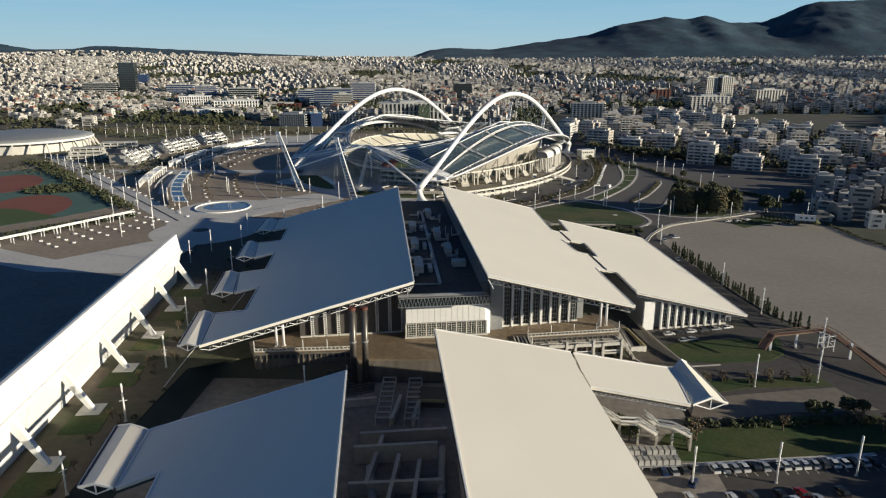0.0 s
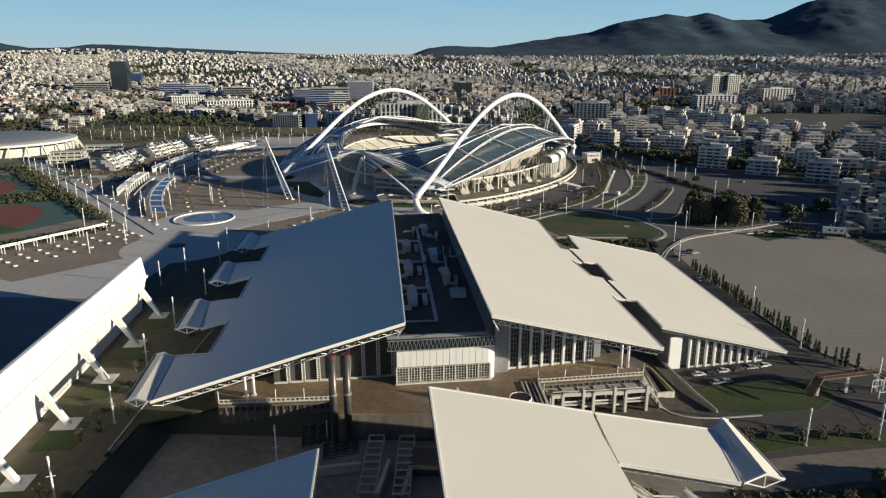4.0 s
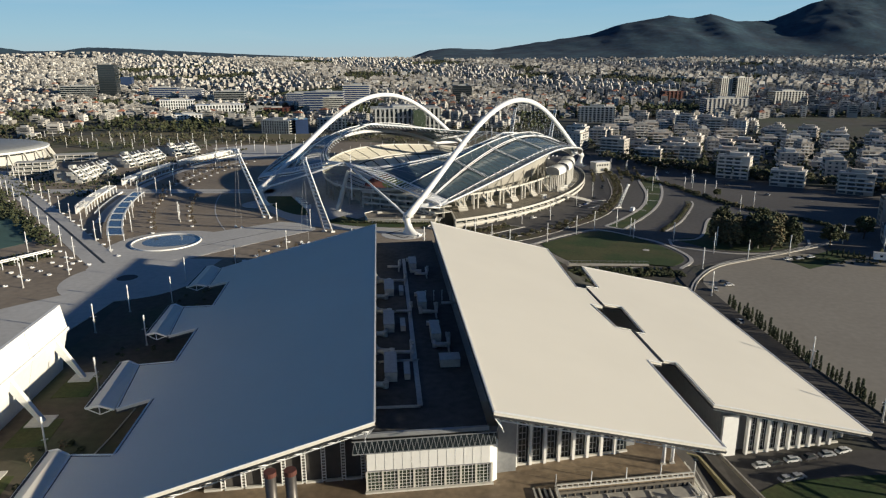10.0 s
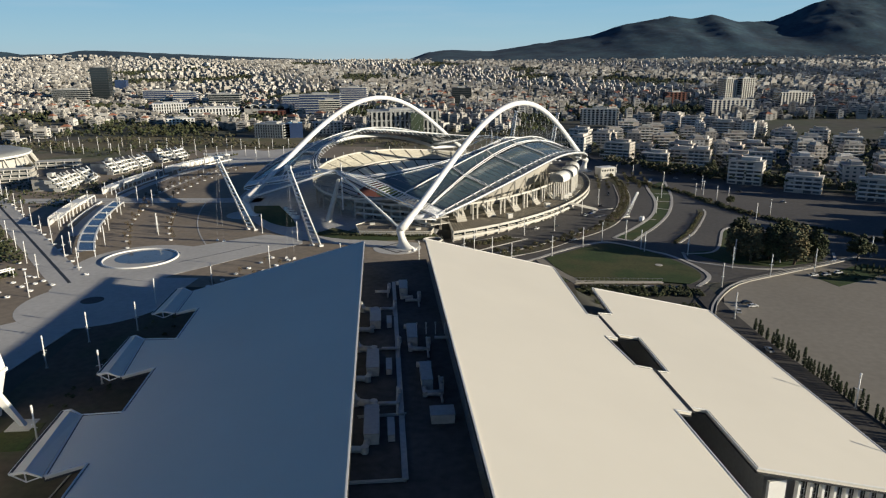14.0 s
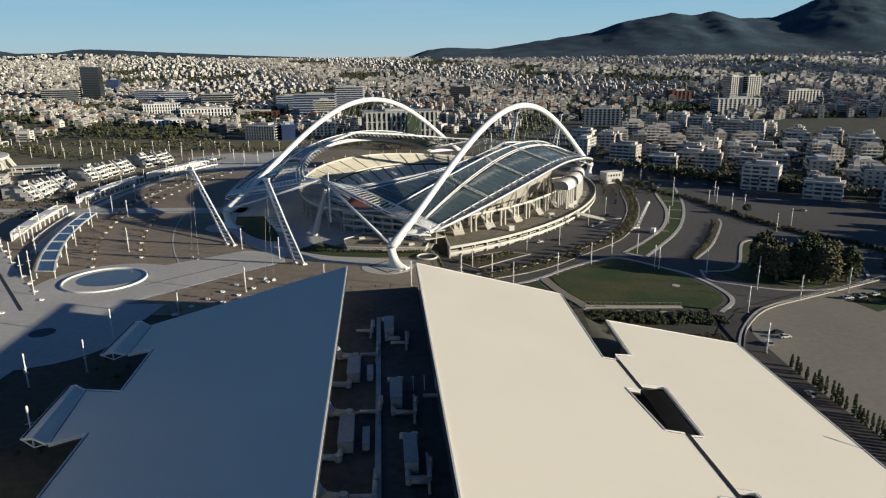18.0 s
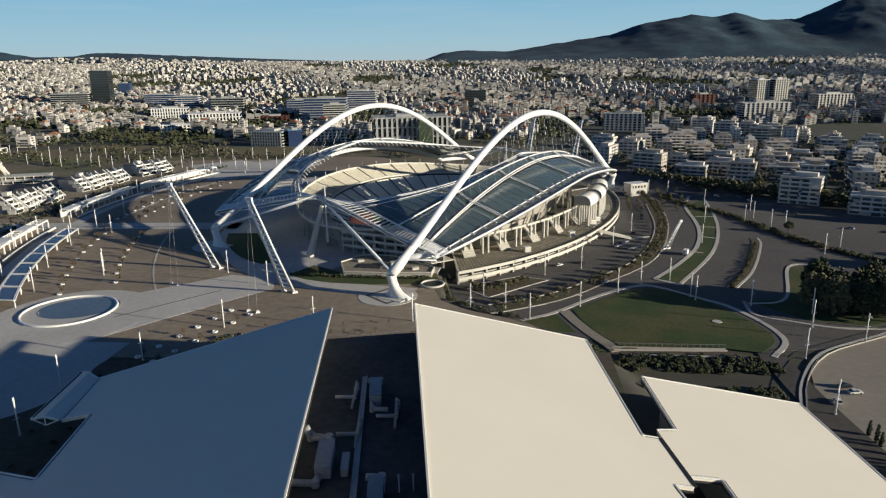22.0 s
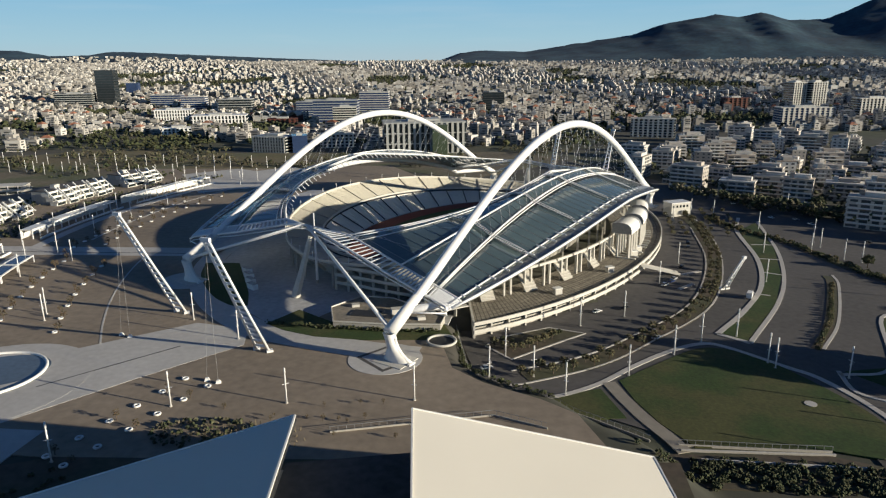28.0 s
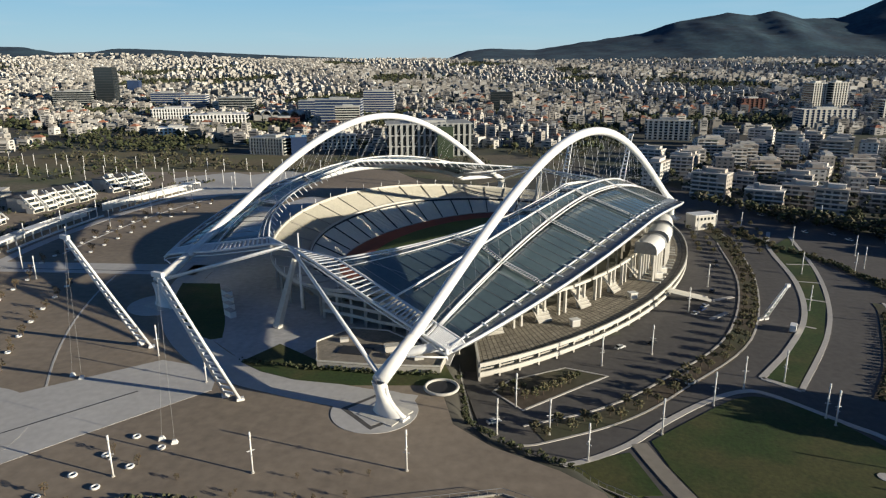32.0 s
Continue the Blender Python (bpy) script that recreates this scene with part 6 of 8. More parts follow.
def along(pts, step):
    """Evenly spaced points on a line."""
    out, left = [], 0.0
    for a, b in zip(pts, pts[1:]):
        a, b = Vector(a), Vector(b)
        d = (b - a).length
        s = left
        while s < d:
            out.append(a.lerp(b, s / d))
            s += step
        left = s - d
    return out


for off in (-2.2, 2.2):
    for p in along(strip, 8.5):
        plant(olives, p.x + off * 0.7 + prng.uniform(-0.7, 0.7), p.y - off * 0.6 + prng.uniform(-0.7, 0.7))
for p in along([(-8.3, 490.6), (0.1, 485.7), (15.6, 501.1)], 4):
    plant(olives, p.x, p.y), plant(shrubs, p.x + 3, p.y + 7)
for p in along([(107.5, 497.8), (123.9, 526.4), (144.2, 573.3)], 3.0):
    plant(shrubs, p.x, p.y)
for p in along(smooth_line([(125.9, 712.6), (132.5, 684.4), (151.6, 652.4), (170.1, 586.9), (194.7, 541.9), (225.4, 502)]), 4.2):
    for _ in range(2):
        plant(shrubs, p.x + prng.uniform(-2.5, 2.5), p.y + prng.uniform(-2.5, 2.5), 1.5)
for x, y in ((130.8, 471.9), (137.1, 464.9), (145.5, 462), (154.9, 465.3), (162.1, 470.4), (141.2, 476.1), (150.6, 474.3), (157.8, 480.5), (134.8, 480.1), (166.4, 462.4), (146.5, 469.1), (153.9, 458.2)):
    plant(grove, x + prng.uniform(-1, 1), y + prng.uniform(-1, 1), 1.0)
for x, y in ((189.3, 465.9), (199.7, 473.2), (217.3, 485.6), (173.1, 602.2)):
    plant(bigs, x, y, 0.55)
for k in range(22):
    plant(bigs, 133 + 9.9 * k + prng.uniform(-4, 4), 783 - 8.9 * k + prng.uniform(-9, 9), 0.5)
for _ in range(120):
    plant(shrubs, prng.uniform(44, 96), prng.uniform(409, 420), 1.0)
for _ in range(70):
    plant(shrubs, prng.uniform(46, 90), prng.uniform(391, 398), 0.9)
for p in along([(103.5, 372), (107, 343), (111, 315), (115, 292), (119, 267), (125, 258)], 1.9):
    if prng.random() < 0.86:
        plant(cypresses, p.x + prng.uniform(-0.3, 0.3), p.y, 0.95)
for p in along([(214.7, 435), (218, 398.7), (228, 360), (246, 310)], 3):
    plant(shrubs, p.x, p.y, 1.1)
for p in along([(181.1, 451.6), (199, 441.8), (214.7, 435)], 2.4):
    plant(cypresses, p.x, p.y, 0.6)
for _ in range(40):
    plant(shrubs, prng.uniform(158, 198), prng.uniform(434, 447), 0.7)
for _ in range(60):
    plant(shrubs, prng.uniform(30, 90), prng.uniform(410, 423), 0.9)
for p in along([(-22, 499.4), (-14.2, 463.2), (-3.7, 453.2), (12.1, 444.4)], 2.2):
    plant(shrubs, p.x - 1.5 + prng.uniform(-1, 1), p.y - 1.5 + prng.uniform(-1, 1), 0.9)
for x in range(11):
    plant(shrubs, 60 + 5 * x + prng.uniform(-1, 1), 187.5 + 0.5 * x, 1.4), plant(shrubs, 62 + 5 * x + prng.uniform(-1, 1), 186.5 + 0.5 * x, 1.3)
for x, y in ((78, 215), (86, 214), (98, 217), (104, 216), (72, 213), (92, 215)):
    plant(bares, x, y, 1.0), plant(shrubs, x + 1.5, y + 1)
for x, y in ((85, 186), (107, 190), (112, 186), (56, 176), (59, 179), (41, 178), (38, 180)):
    plant(bares if x > 55 else bigs, x, y, 1.3 if x > 55 else 0.5)
for _ in range(46):
    k = prng.uniform(0.02, 0.98)
    p = stand_a.lerp(stand_b, k) + so * prng.uniform(12, 24)
    plant(bares if prng.random() < 0.5 else shrubs, p.x, p.y, 0.7)
for _ in range(40):
    plant(shrubs, prng.uniform(-125, -108), prng.uniform(290, 395), 0.6)
# rows of planted rings on the plaza
ring_seat = thing("ring_bench", (0, 0, 0), "round white concrete ring bench on the plaza", "bench", "ring benches")
rg = Shape().tube([(0.85 * math.cos(6.2832 * i / 14), 0.85 * math.sin(6.2832 * i / 14), 0.28) for i in range(14)], 0.32, 6, 0, True)
part("ring", rg, white_paint, ring_seat, "", True)
part("bed", Shape().tube([(0, 0, -0.05), (0, 0, 0.2)], 0.6, 10), soil, ring_seat)
first = [ring_seat]


def put(ob, x, y, turn=0.0, z=None):
    m = Matrix.Translation((x, y, gz(x, y) if z is None else z)) @ Matrix.Rotation(radians(turn), 4, "Z")
    if first and first[0] is ob:
        first.clear()
        ob.matrix_basis = m
        return ob
    return copy_thing(ob, m)


for k in range(6):
    for ax, ay in ((-104.1 - 2.94 * k, 445.3 - 9.06 * k), (-94.8 - 3.4 * k, 441 - 8.9 * k)):
        put(ring_seat, ax, ay)
        if k % 2:
            plant(bares, ax + 1.5, ay + 1.2, 0.7)
for r, a, b, n in ((393, 461, 567, 8), (371, 478, 560, 6), (400, 580, 720, 11), (385, 600, 740, 10)):
    for i, (x, y) in enumerate(arc(r, a, b, n)):
        put(ring_seat, x, y)
        plant(bares, x + 1.6, y, 0.9)
        if i % 2:
            plant(bares, x - 4, y + 6, 0.8)
for j in range(3):
    for i in range(8):
        x, y = -236 + 4.6 * i + 7.5 * j, 352 + 8.3 * i - 5.2 * j
        put(ring_seat, x, y)
for i in range(24):
    for s in (-10.5, 10.5):
        k = i / 23
        x, y = -190 - 220 * k + s * 0.72, 408 + 238 * k + s * 0.68
        put(ring_seat, x, y)
for _ in range(14):
    plant(bares, prng.uniform(-95, -25), prng.uniform(416, 440), 0.4)

tagged(part("thicket", thicket, leaf_dark), "low ragged green shrubs along beds and fences", "shrubs", "", "stuff")

for i in range(6):
    for j in range(6):
        px, py = 92 + 8 * i + 1.5 * j + prng.uniform(-1, 1), 662 + 13 * j + prng.uniform(-1, 1)
        if abs(px - 110) > 6:
            plant(olives, px, py, 0.9)
for p in along([(70, 229.4), (82, 228.8), (100, 231.6), (107, 237)], 1.5):
    plant(shrubs, p.x, p.y, 0.8)
for p in along([(66, 186.5), (92, 195.5), (116, 198)], 1.6):
    plant(shrubs, p.x + prng.uniform(-1, 1), p.y + prng.uniform(-1, 1), 1.5)
for x, y in ((96, 193), (101, 195), (107, 196), (112, 197)):
    plant(bigs, x, y, 0.4)
# all but the first unseen, added to throw shade over car park and lawn
for x, y in ((118, 184), (127, 178), (132, 168), (128, 158), (134, 149), (126, 190), (136, 182), (138, 160)):
    plant(bigs, x, y, 0.8)
dry = Shape()
for _ in range(300):
    px, py = prng.gauss(-72, 6), prng.gauss(414, 3)
    a, h = prng.uniform(0, 6.28), prng.uniform(0.7, 1.7)
    c, s = math.cos(a), math.sin(a)
    dry.add([(px - 0.12 * c, py - 0.12 * s, 0), (px + 0.12 * c, py + 0.12 * s, 0), (px + 0.5 * s, py - 0.5 * c, h), (px + 0.05, py + 0.1, h * 0.2)], [(0, 1, 2), (1, 3, 2), (3, 0, 2)])
tagged(part("dry_grass", dry, mat("dry_straw", (0.2, 0.165, 0.1), 0.9, 0, 0.3, 0.2, 1, 0.1, rand="island", spread=0.3)), "tall dry straw-coloured grass on the plaza edge", "grass", "", "stuff")

# ---- lamps ----
lamp_kind = thing("street_lamp", (0, 0, 0), "tall slim white lamp post with short arms", "street lamp", "white lamp posts")
part("post", Shape().tube([(0, 0, 0), (0, 0, 6), (0, 0, 9.6)], [0.24, 0.22, 0.2], 8), white_paint, lamp_kind, "", True)
part("light_tube", Shape().tube([(0, 0, 9.6), (0, 0, 11.2)], [0.3, 0.26], 8), white_paint, lamp_kind, "white light tube", True)
part("base", Shape().tube([(0, 0, 0), (0, 0, 0.35)], 0.45, 8), kerb_stone, lamp_kind)
part("arm", Shape().beam((-1.0, 0, 6.2), (1.0, 0, 6.2), 0.14, 0.14), white_steel, lamp_kind)
part("arm", Shape().beam((0, -0.8, 5.0), (0, 0.8, 5.0), 0.14, 0.14), white_steel, lamp_kind)
LAMPS = [(-100, 428), (-67, 433), (-30, 438), (-9.1, 465.3), (-4, 481.6), (5.5, 466.6), (15.1, 454.6), (36.8, 470.2), (55.4, 488.7), (67.8, 501.1), (82.3, 507.4), (85.7, 484.2), (24.8, 513.4), (43.5, 524.9), (-125, 495), (-211, 451), (-201, 465), (-230, 484)]
LAMPS += [(-183, 489), (-248, 566), (-225, 569), (-187, 496), (-100, 478), (-116, 398), (-131, 377), (-137, 339), (-125, 350), (-139, 318), (-115, 308), (-113, 274), (-107, 240), (-99, 205), (-95, 172), (-92, 140)]
LAMPS += [(100.1, 383.2), (110, 312), (114, 277), (123, 245), (87, 212), (108, 216), (52, 158), (73, 161), (94, 165), (108.2, 422.6), (122.7, 451.5), (135.3, 437.6), (149.7, 462.1), (160.3, 448.2), (107.8, 474.5), (128.7, 465.8), (86.8, 480.2), (132.1, 627.7), (147.1, 681.6), (157.1, 629.2), (172.4, 663.9)]
LAMPS += [(168.7, 617.3), (175.1, 612.3), (173.6, 556.6), (187.1, 569), (65.9, 568.8), (82.2, 603.5), (100.9, 703), (116.4, 721.5), (130, 717.7), (116, 575.8), (166.4, 640.5), (186.1, 743), (199.7, 473.2), (209.3, 451.1), (222.6, 475.6), (235.3, 459.6), (243, 429.4), (-198, 365), (-189, 384), (-232, 419), (-52, 196)]
first.append(lamp_kind)
for i, (x, y) in enumerate(LAMPS):
    put(lamp_kind, x, y, 40 * i)
for i in range(12):
    for s in (-8.5, 8.5):
        put(lamp_kind, -196 - 20.5 * i + s * 0.72, 416 + 22.2 * i + s * 0.68, 45)
for r, step in ((432, 26), (404, 30)):
    for x, y in arc(r, 500, 790, 9 if r > 410 else 7):
        put(lamp_kind, x, y, 20)
for i in range(22):
    put(lamp_kind, -470 + 14 * i, 842 - 1.7 * i + 5 * math.sin(i * 1.7), 10)
    put(lamp_kind, -560 + 18 * i, 915 - 3.4 * i + 0.09 * i * i + 5 * math.sin(i * 2.3), 10)

# ---- pool, canopies, arcade, pylons ----
pool = thing("reflecting_pool", (-170, 442, 0), "round shallow pool with a white rim", "pool")
part("rim", Shape().tube([(-170 + 17.6 * math.cos(6.28319 * i / 64), 442 + 17.6 * math.sin(6.28319 * i / 64), 0.25) for i in range(64)], 0.55, 8, 0, True), white_paint, pool, "", True)
part("floor", Shape().prism(circle(-170, 442, 17.2), -0.2, 0.11), path_paving, pool, "dry pale pool floor")
part("water", Shape().prism([(x, y) for x, y in circle(-168, 445.5, 15.4, 48, 12.2, 20)], 0.1, 0.16), water, pool, "shallow dark water")
for y0 in range(7):
    ya, yb = 444 + 17.5 * y0, 444 + 17.5 * y0 + 16.4
    cn = thing("curved_canopy", (*arc(412, ya, yb, 1)[0], 0), "low curved glazed canopy with white edges", "canopy", "curved canopies")
    part("deck", ribbon(arc(412, ya, yb, 5), 7.6, 3.4, 0.25, 3.0), mat("canopy_glass", (0.06, 0.08, 0.13), 0.2, 0, 0.2, 0.05, 0.5, 0.02) if "canopy_glass" not in bpy.data.materials else bpy.data.materials["canopy_glass"], cn, "blue tinted glass deck")
    for r in (408.2, 415.8):
        part("edge_beam", ribbon(arc(r, ya, yb, 5), 0.9, 3.6, 0.5, 3.0), white_paint, cn)
    for k in (0, 5):
        p, q = arc(408.2, ya, yb, 5)[k], arc(415.8, ya, yb, 5)[k]
        part("cross_beam", Shape().beam((*p, 3.5), (*q, 3.5), 0.3, 0.3), white_paint, cn)
        part("post", Shape().box(*p, 0, 0.35, 0.35, 3.2), white_steel, cn)
        part("post", Shape().box(*q, 0, 0.35, 0.35, 3.2), white_steel, cn)
for i in range(20):
    ya, yb = 508 + 14.4 * i, 508 + 14.4 * i + 14.1
    if i in (5, 6, 13):
        continue
    ar = thing("arcade", (*arc(436, ya, yb, 1)[0], 0), "white arcade bay with open roof frame", "arcade", "arcade bays")
    part("back_wall", ribbon(arc(440, ya, yb, 4), 0.5, 5.4, 5.6, 3.0), white_paint, ar)
    part("front_beam", ribbon(arc(433, ya, yb, 4), 0.7, 5.4, 0.9, 3.0), white_paint, ar)
    if i % 2:
        part("roof_slab", ribbon(arc(436.5, ya, yb, 4), 6.4, 5.5, 0.3, 3.0), white_paint, ar)
    for k in range(5):
        p, q = arc(433, ya, yb, 4)[k], arc(440, ya, yb, 4)[k]
        part("rafter", Shape().beam((*p, 5.2), (*q, 5.2), 0.35, 0.4), white_paint, ar)
        if k % 2 == 0:
            part("post", Shape().box(*p, 0, 0.5, 0.5, 4.6), white_paint, ar)
    part("low_wall", ribbon(arc(428.5, ya, yb, 4), 0.6, 1.1, 1.2, 3.0), white_paint, ar)
for i in range(5):
    a = Vector((-251, 340)).lerp(Vector((-213, 411)), i / 5)
    b = Vector((-251, 340)).lerp(Vector((-213, 411)), (i + 0.97) / 5)
    pg = thing("pergola", (*a, 0), "long white pergola beam on thin posts", "pergola", "white pergolas")
    for s in (0, 3.0):
        d = Vector((-s * 0.88, s * 0.47))
        part("beam", Shape().beam((*(a + d), 3.9), (*(b + d), 3.9), 0.8, 0.5), white_paint, pg)
        for k in (0.05, 0.5, 0.95):
            part("post", Shape().box(*(a.lerp(b, k) + d), 0, 0.3, 0.3, 3.7), white_steel, pg)
for i in range(4):
    pg = thing("pergola", (-251 - 9 * i, 340 - 18 * i, 0), "long white pergola beam on thin posts", "pergola", "white pergolas")
    part("beam", Shape().beam((-251 - 9 * i, 340 - 18 * i, 3.9), (-259.5 - 9 * i, 323 - 18 * i, 3.9), 0.8, 0.5), white_paint, pg)
    part("post", Shape().box(-252 - 9 * i, 338 - 18 * i, 0, 0.3, 0.3, 3.7), white_steel, pg)


def pylon(base, top, foot_gap=3.0, width=2.1, stays=True, label="tall leaning white ladder pylon with stay cables"):
    """A leaning ladder mast of two tubes with rungs."""
    base, top = Vector(base), Vector(top)
    py = thing("pylon", base, label, "pylon", "leaning pylons")
    axis = (top - base).normalized()
    side = axis.cross(Vector((0, 0, 1))).normalized()
    L = (top - base).length
    for s in (-1, 1):
        part("leg", Shape().tube([base + side * s * width * 1.25, base.lerp(top, 0.5) + side * s * width * 0.75, top + side * s * width * 0.5], [0.5, 0.46, 0.4], 8), white_steel, py, "", True)
        part("shoe", Shape().box(*(base + side * s * width * 1.3)[:2], base.z - 0.1, 2.2, 1.6, 0.9, 30), white_paint, py)
    n = int(L / 2.6)
    for i in range(1, n):
        p = base.lerp(top, i / n)
        w = width * (1.25 - 0.75 * i / n)
        part("rung", Shape().beam(p - side * w, p + side * w, 0.5, 0.7), white_steel, py)
    part("head", Shape().beam(top - axis * 0.6 - side * width * 0.8, top - axis * 0.6 + side * width * 0.8, 1.1, 1.2), white_steel, py)
    if stays:
        out = Vector((top.x - base.x, top.y - base.y, 0)).normalized()
        for s in (-1, 1):
            anchor = Vector((top.x, top.y, 0)) + out * 3 + side * s * 2.2
            part("stay_cable", Shape().tube([top, anchor + Vector((0, 0, 0.9))], 0.03, 4), grey_metal, py)
            part("anchor", Shape().box(anchor.x, anchor.y, -0.1, 1.8, 1.5, 1.1, 20, 0, 0.5), white_paint, py, "white concrete cable anchor")
    return py


pylon((-133.6, 502.4, 0), (-141.5, 479.8, 45.7))
pylon((-87.4, 468.8, 0), (-93.8, 447.2, 45.7))
pylon((93.7, 563.8, LOW), (97.8, 553.8, 13.4), 2, 1.0, False, "short leaning white ladder pylon beside the road")
pylon(W(314, -40, 0), W(330, -38, 46))
pylon(W(322, -85, 0), W(338, -84, 46))
# ring well and hedge
well = thing("ring_pond", (-26.6, 481.4, 0), "round pale ring wall with a dark pond", "pond")
part("wall", Shape().tube([(-26.6 + 5 * math.cos(6.2832 * i / 32), 481.4 + 5 * math.sin(6.2832 * i / 32), 0.5) for i in range(32)], 0.5, 6, 0, True), concrete_light, well, "", True)
part("surface", Shape().prism(circle(-26.6, 481.4, 4.8, 32), 0.1, 0.3), dark_gap, well)
# fences
for pts in ([(-23.1, 502.5), (-15.3, 465.2), (-4.8, 455.7), (4.7, 450.9), (22.6, 439.6), (36.3, 429.7)], [(-50, 418), (-30, 424), (-6.6, 430.9), (8.1, 425.1)], [(43.6, 428.3), (64.5, 428.2), (83.2, 428.5)], smooth_line([(92.7, 384.3), (101.4, 404.7), (116.7, 425.6), (139, 439.7), (168.5, 456.9), (193.4, 472)], 3)):
    fc = thing("fence", (*pts[0], 0), "thin pale metal fence on a low wall", "fence", "fences")
    part("low_wall", ribbon(pts, 0.3, 0.5, 0.7, 3.0), concrete, fc)
    part("top_rail", ribbon(pts, 0.1, 1.9, 0.1, 3.0), grey_metal, fc)
    for p in along(pts, 2.2):
        part("post", Shape().box(p.x, p.y, gz(p.x, p.y) + 0.6, 0.12, 0.12, 1.3), grey_metal, fc)
for a, b, h in (((43.6, 425.4), (83.3, 426.7), 0.5), ((47.7, 421), (89.3, 420.6), 0.7)):
    wl_ = thing("garden_wall", (*a, 0), "pale retaining wall in the garden behind the hall", "wall", "garden walls")
    part("wall", Shape().beam((*a, LOW + h / 2), (*b, LOW + h / 2), 0.4, h), concrete, wl_)
    part("coping", Shape().beam((*a, LOW + h + 0.08), (*b, LOW + h + 0.08), 0.5, 0.14), kerb_stone, wl_)

# ---- cars, footbridge ----
def car_kind(paint):
    c = thing("car", (0, 0, 0), "parked %s passenger car" % paint[0], "car", "parked cars")
    m = bpy.data.materials.get("car_" + paint[0]) or mat("car_" + paint[0], paint[1], 0.3, 0.2, 0.05, 0.2, 2, 0.0)
    body = Shape()
    prof = [(-2.1, 0.35), (-2.1, 0.85), (-1.3, 0.95), (1.2, 0.98), (2.1, 0.78), (2.12, 0.35)]
    body.add([(x, s * 0.85, z) for s in (-1, 1) for x, z in prof], [(0, 1, 2, 3, 4, 5), (11, 10, 9, 8, 7, 6)] + [(i, i + 6, (i + 1) % 6 + 6, (i + 1) % 6) for i in range(6)])
    part("body", body, m, c)
    cab = Shape()
    prof = [(-1.7, 0.94), (-1.2, 1.42), (0.3, 1.45), (1.05, 0.98)]
    cab.add([(x, s * (0.8 if z < 1.2 else 0.64), z) for s in (-1, 1) for x, z in prof], [(0, 1, 2, 3), (7, 6, 5, 4)] + [(i, i + 4, (i + 1) % 4 + 4, (i + 1) % 4) for i in range(4)])
    part("cabin_glass", cab, dark_glass, c)
    part("roof", Shape().box(-0.45, 0, 1.43, 1.5, 1.3, 0.06), m, c)
    for x in (-1.3, 1.3):
        for y in (-0.82, 0.82):
            part("wheel", Shape().tube([(x, y - 0.1, 0.33), (x, y + 0.1, 0.33)], 0.33, 8), dark_gap, c)
    return c


cars = [car_kind(p) for p in (("white", (0.75, 0.75, 0.74)), ("silver", (0.42, 0.43, 0.45)), ("black", (0.02, 0.02, 0.025)), ("dark blue", (0.02, 0.04, 0.13)), ("red", (0.35, 0.02, 0.02)), ("dark grey", (0.08, 0.08, 0.09)))]
placed = set()
crng = random.Random(5)


def park(x, y, turn, kind=None):
    ob = cars[crng.choice((0, 1, 1, 2, 2, 3, 0, 5, 5)) if kind is None else kind]
    m = Matrix.Translation((x, y, gz(x, y) + 0.1)) @ Matrix.Rotation(radians(turn), 4, "Z")
    if ob not in placed:
        placed.add(ob)
        ob.matrix_basis = m
    else:
        copy_thing(ob, m)


for i in range(22):
    x = 46.5 + 2.6 * i
    if i not in (4, 11):
        park(x, 163.6 + (x - 46.5) * 0.135, 98 + crng.uniform(-4, 4), {1: 1, 5: 0, 8: 0, 9: 2}.get(i))
for x, y, k in ((72, 155.3, 2), (77, 156.3, 4), (65, 154.3, 5), (87, 157.5, 2), (74.5, 153, 0), (80, 154, 1), (60, 153.5, 0), (52.5, 159, 3), (50, 153, 0)):
    park(x, y, 98 if y < 158 else 60, k)
for i, (x, y) in enumerate(((71, 254), (75, 255.5), (80, 257), (85, 258.5), (90, 260), (95, 262))):
    park(x, y - 1.5, 14 + 8 * (i % 2), (0, 2, 0, 5, 1, 0)[i])
for x, y, a, k in ((75, 247, 20, 1), (78, 248, 20, 1), (101, 352, 97, 1), (104, 390.2, 80, 0), (112.1, 396.7, 10, 0), (110.9, 400.7, 10, 2), (156.2, 440, 15, 0), (162.4, 441.1, 15, 1), (169.7, 444.3, 15, 0), (101.3, 668.6, 80, 2), (96.4, 644.3, 80, 2), (94.4, 635.1, 80, 5), (82.3, 596.4, 60, 2), (72.2, 572, 50, 3), (68.1, 566.8, 50, 0), (74.2, 576.1, 50, 1), (183.5, 696.4, 120, 0), (179.2, 708.5, 120, 1), (45.5, 534.1, 50, 2), (46.9, 502.7, 45, 2), (52.1, 502.8, 40, 0), (-10.2, 471.3, 30, 0), (51, 509.9, 40, 5), (26.6, 541.8, 45, 1), (33, 528.8, 40, 0), (165.5, 713.3, 110, 0), (197.6, 653.2, 115, 2), (213.7, 613, 120, 1), (154.6, 758.6, 110, 0), (143.8, 783.7, 105, 5)):
    park(x, y, a, k)
van = thing("white_van", (101, 552, LOW), "white box van on the road", "van")
for nm, sh, m in (("box", Shape().box(101, 552, LOW + 0.6, 2.2, 4.2, 2.4, -25), white_paint), ("cab", Shape().box(102.3, 554.8, LOW + 0.5, 2.0, 1.6, 1.6, -25), white_paint), ("windscreen", Shape().box(102.6, 555.5, LOW + 1.2, 1.8, 0.5, 0.8, -25), dark_glass)):
    part(nm, sh, m, van)
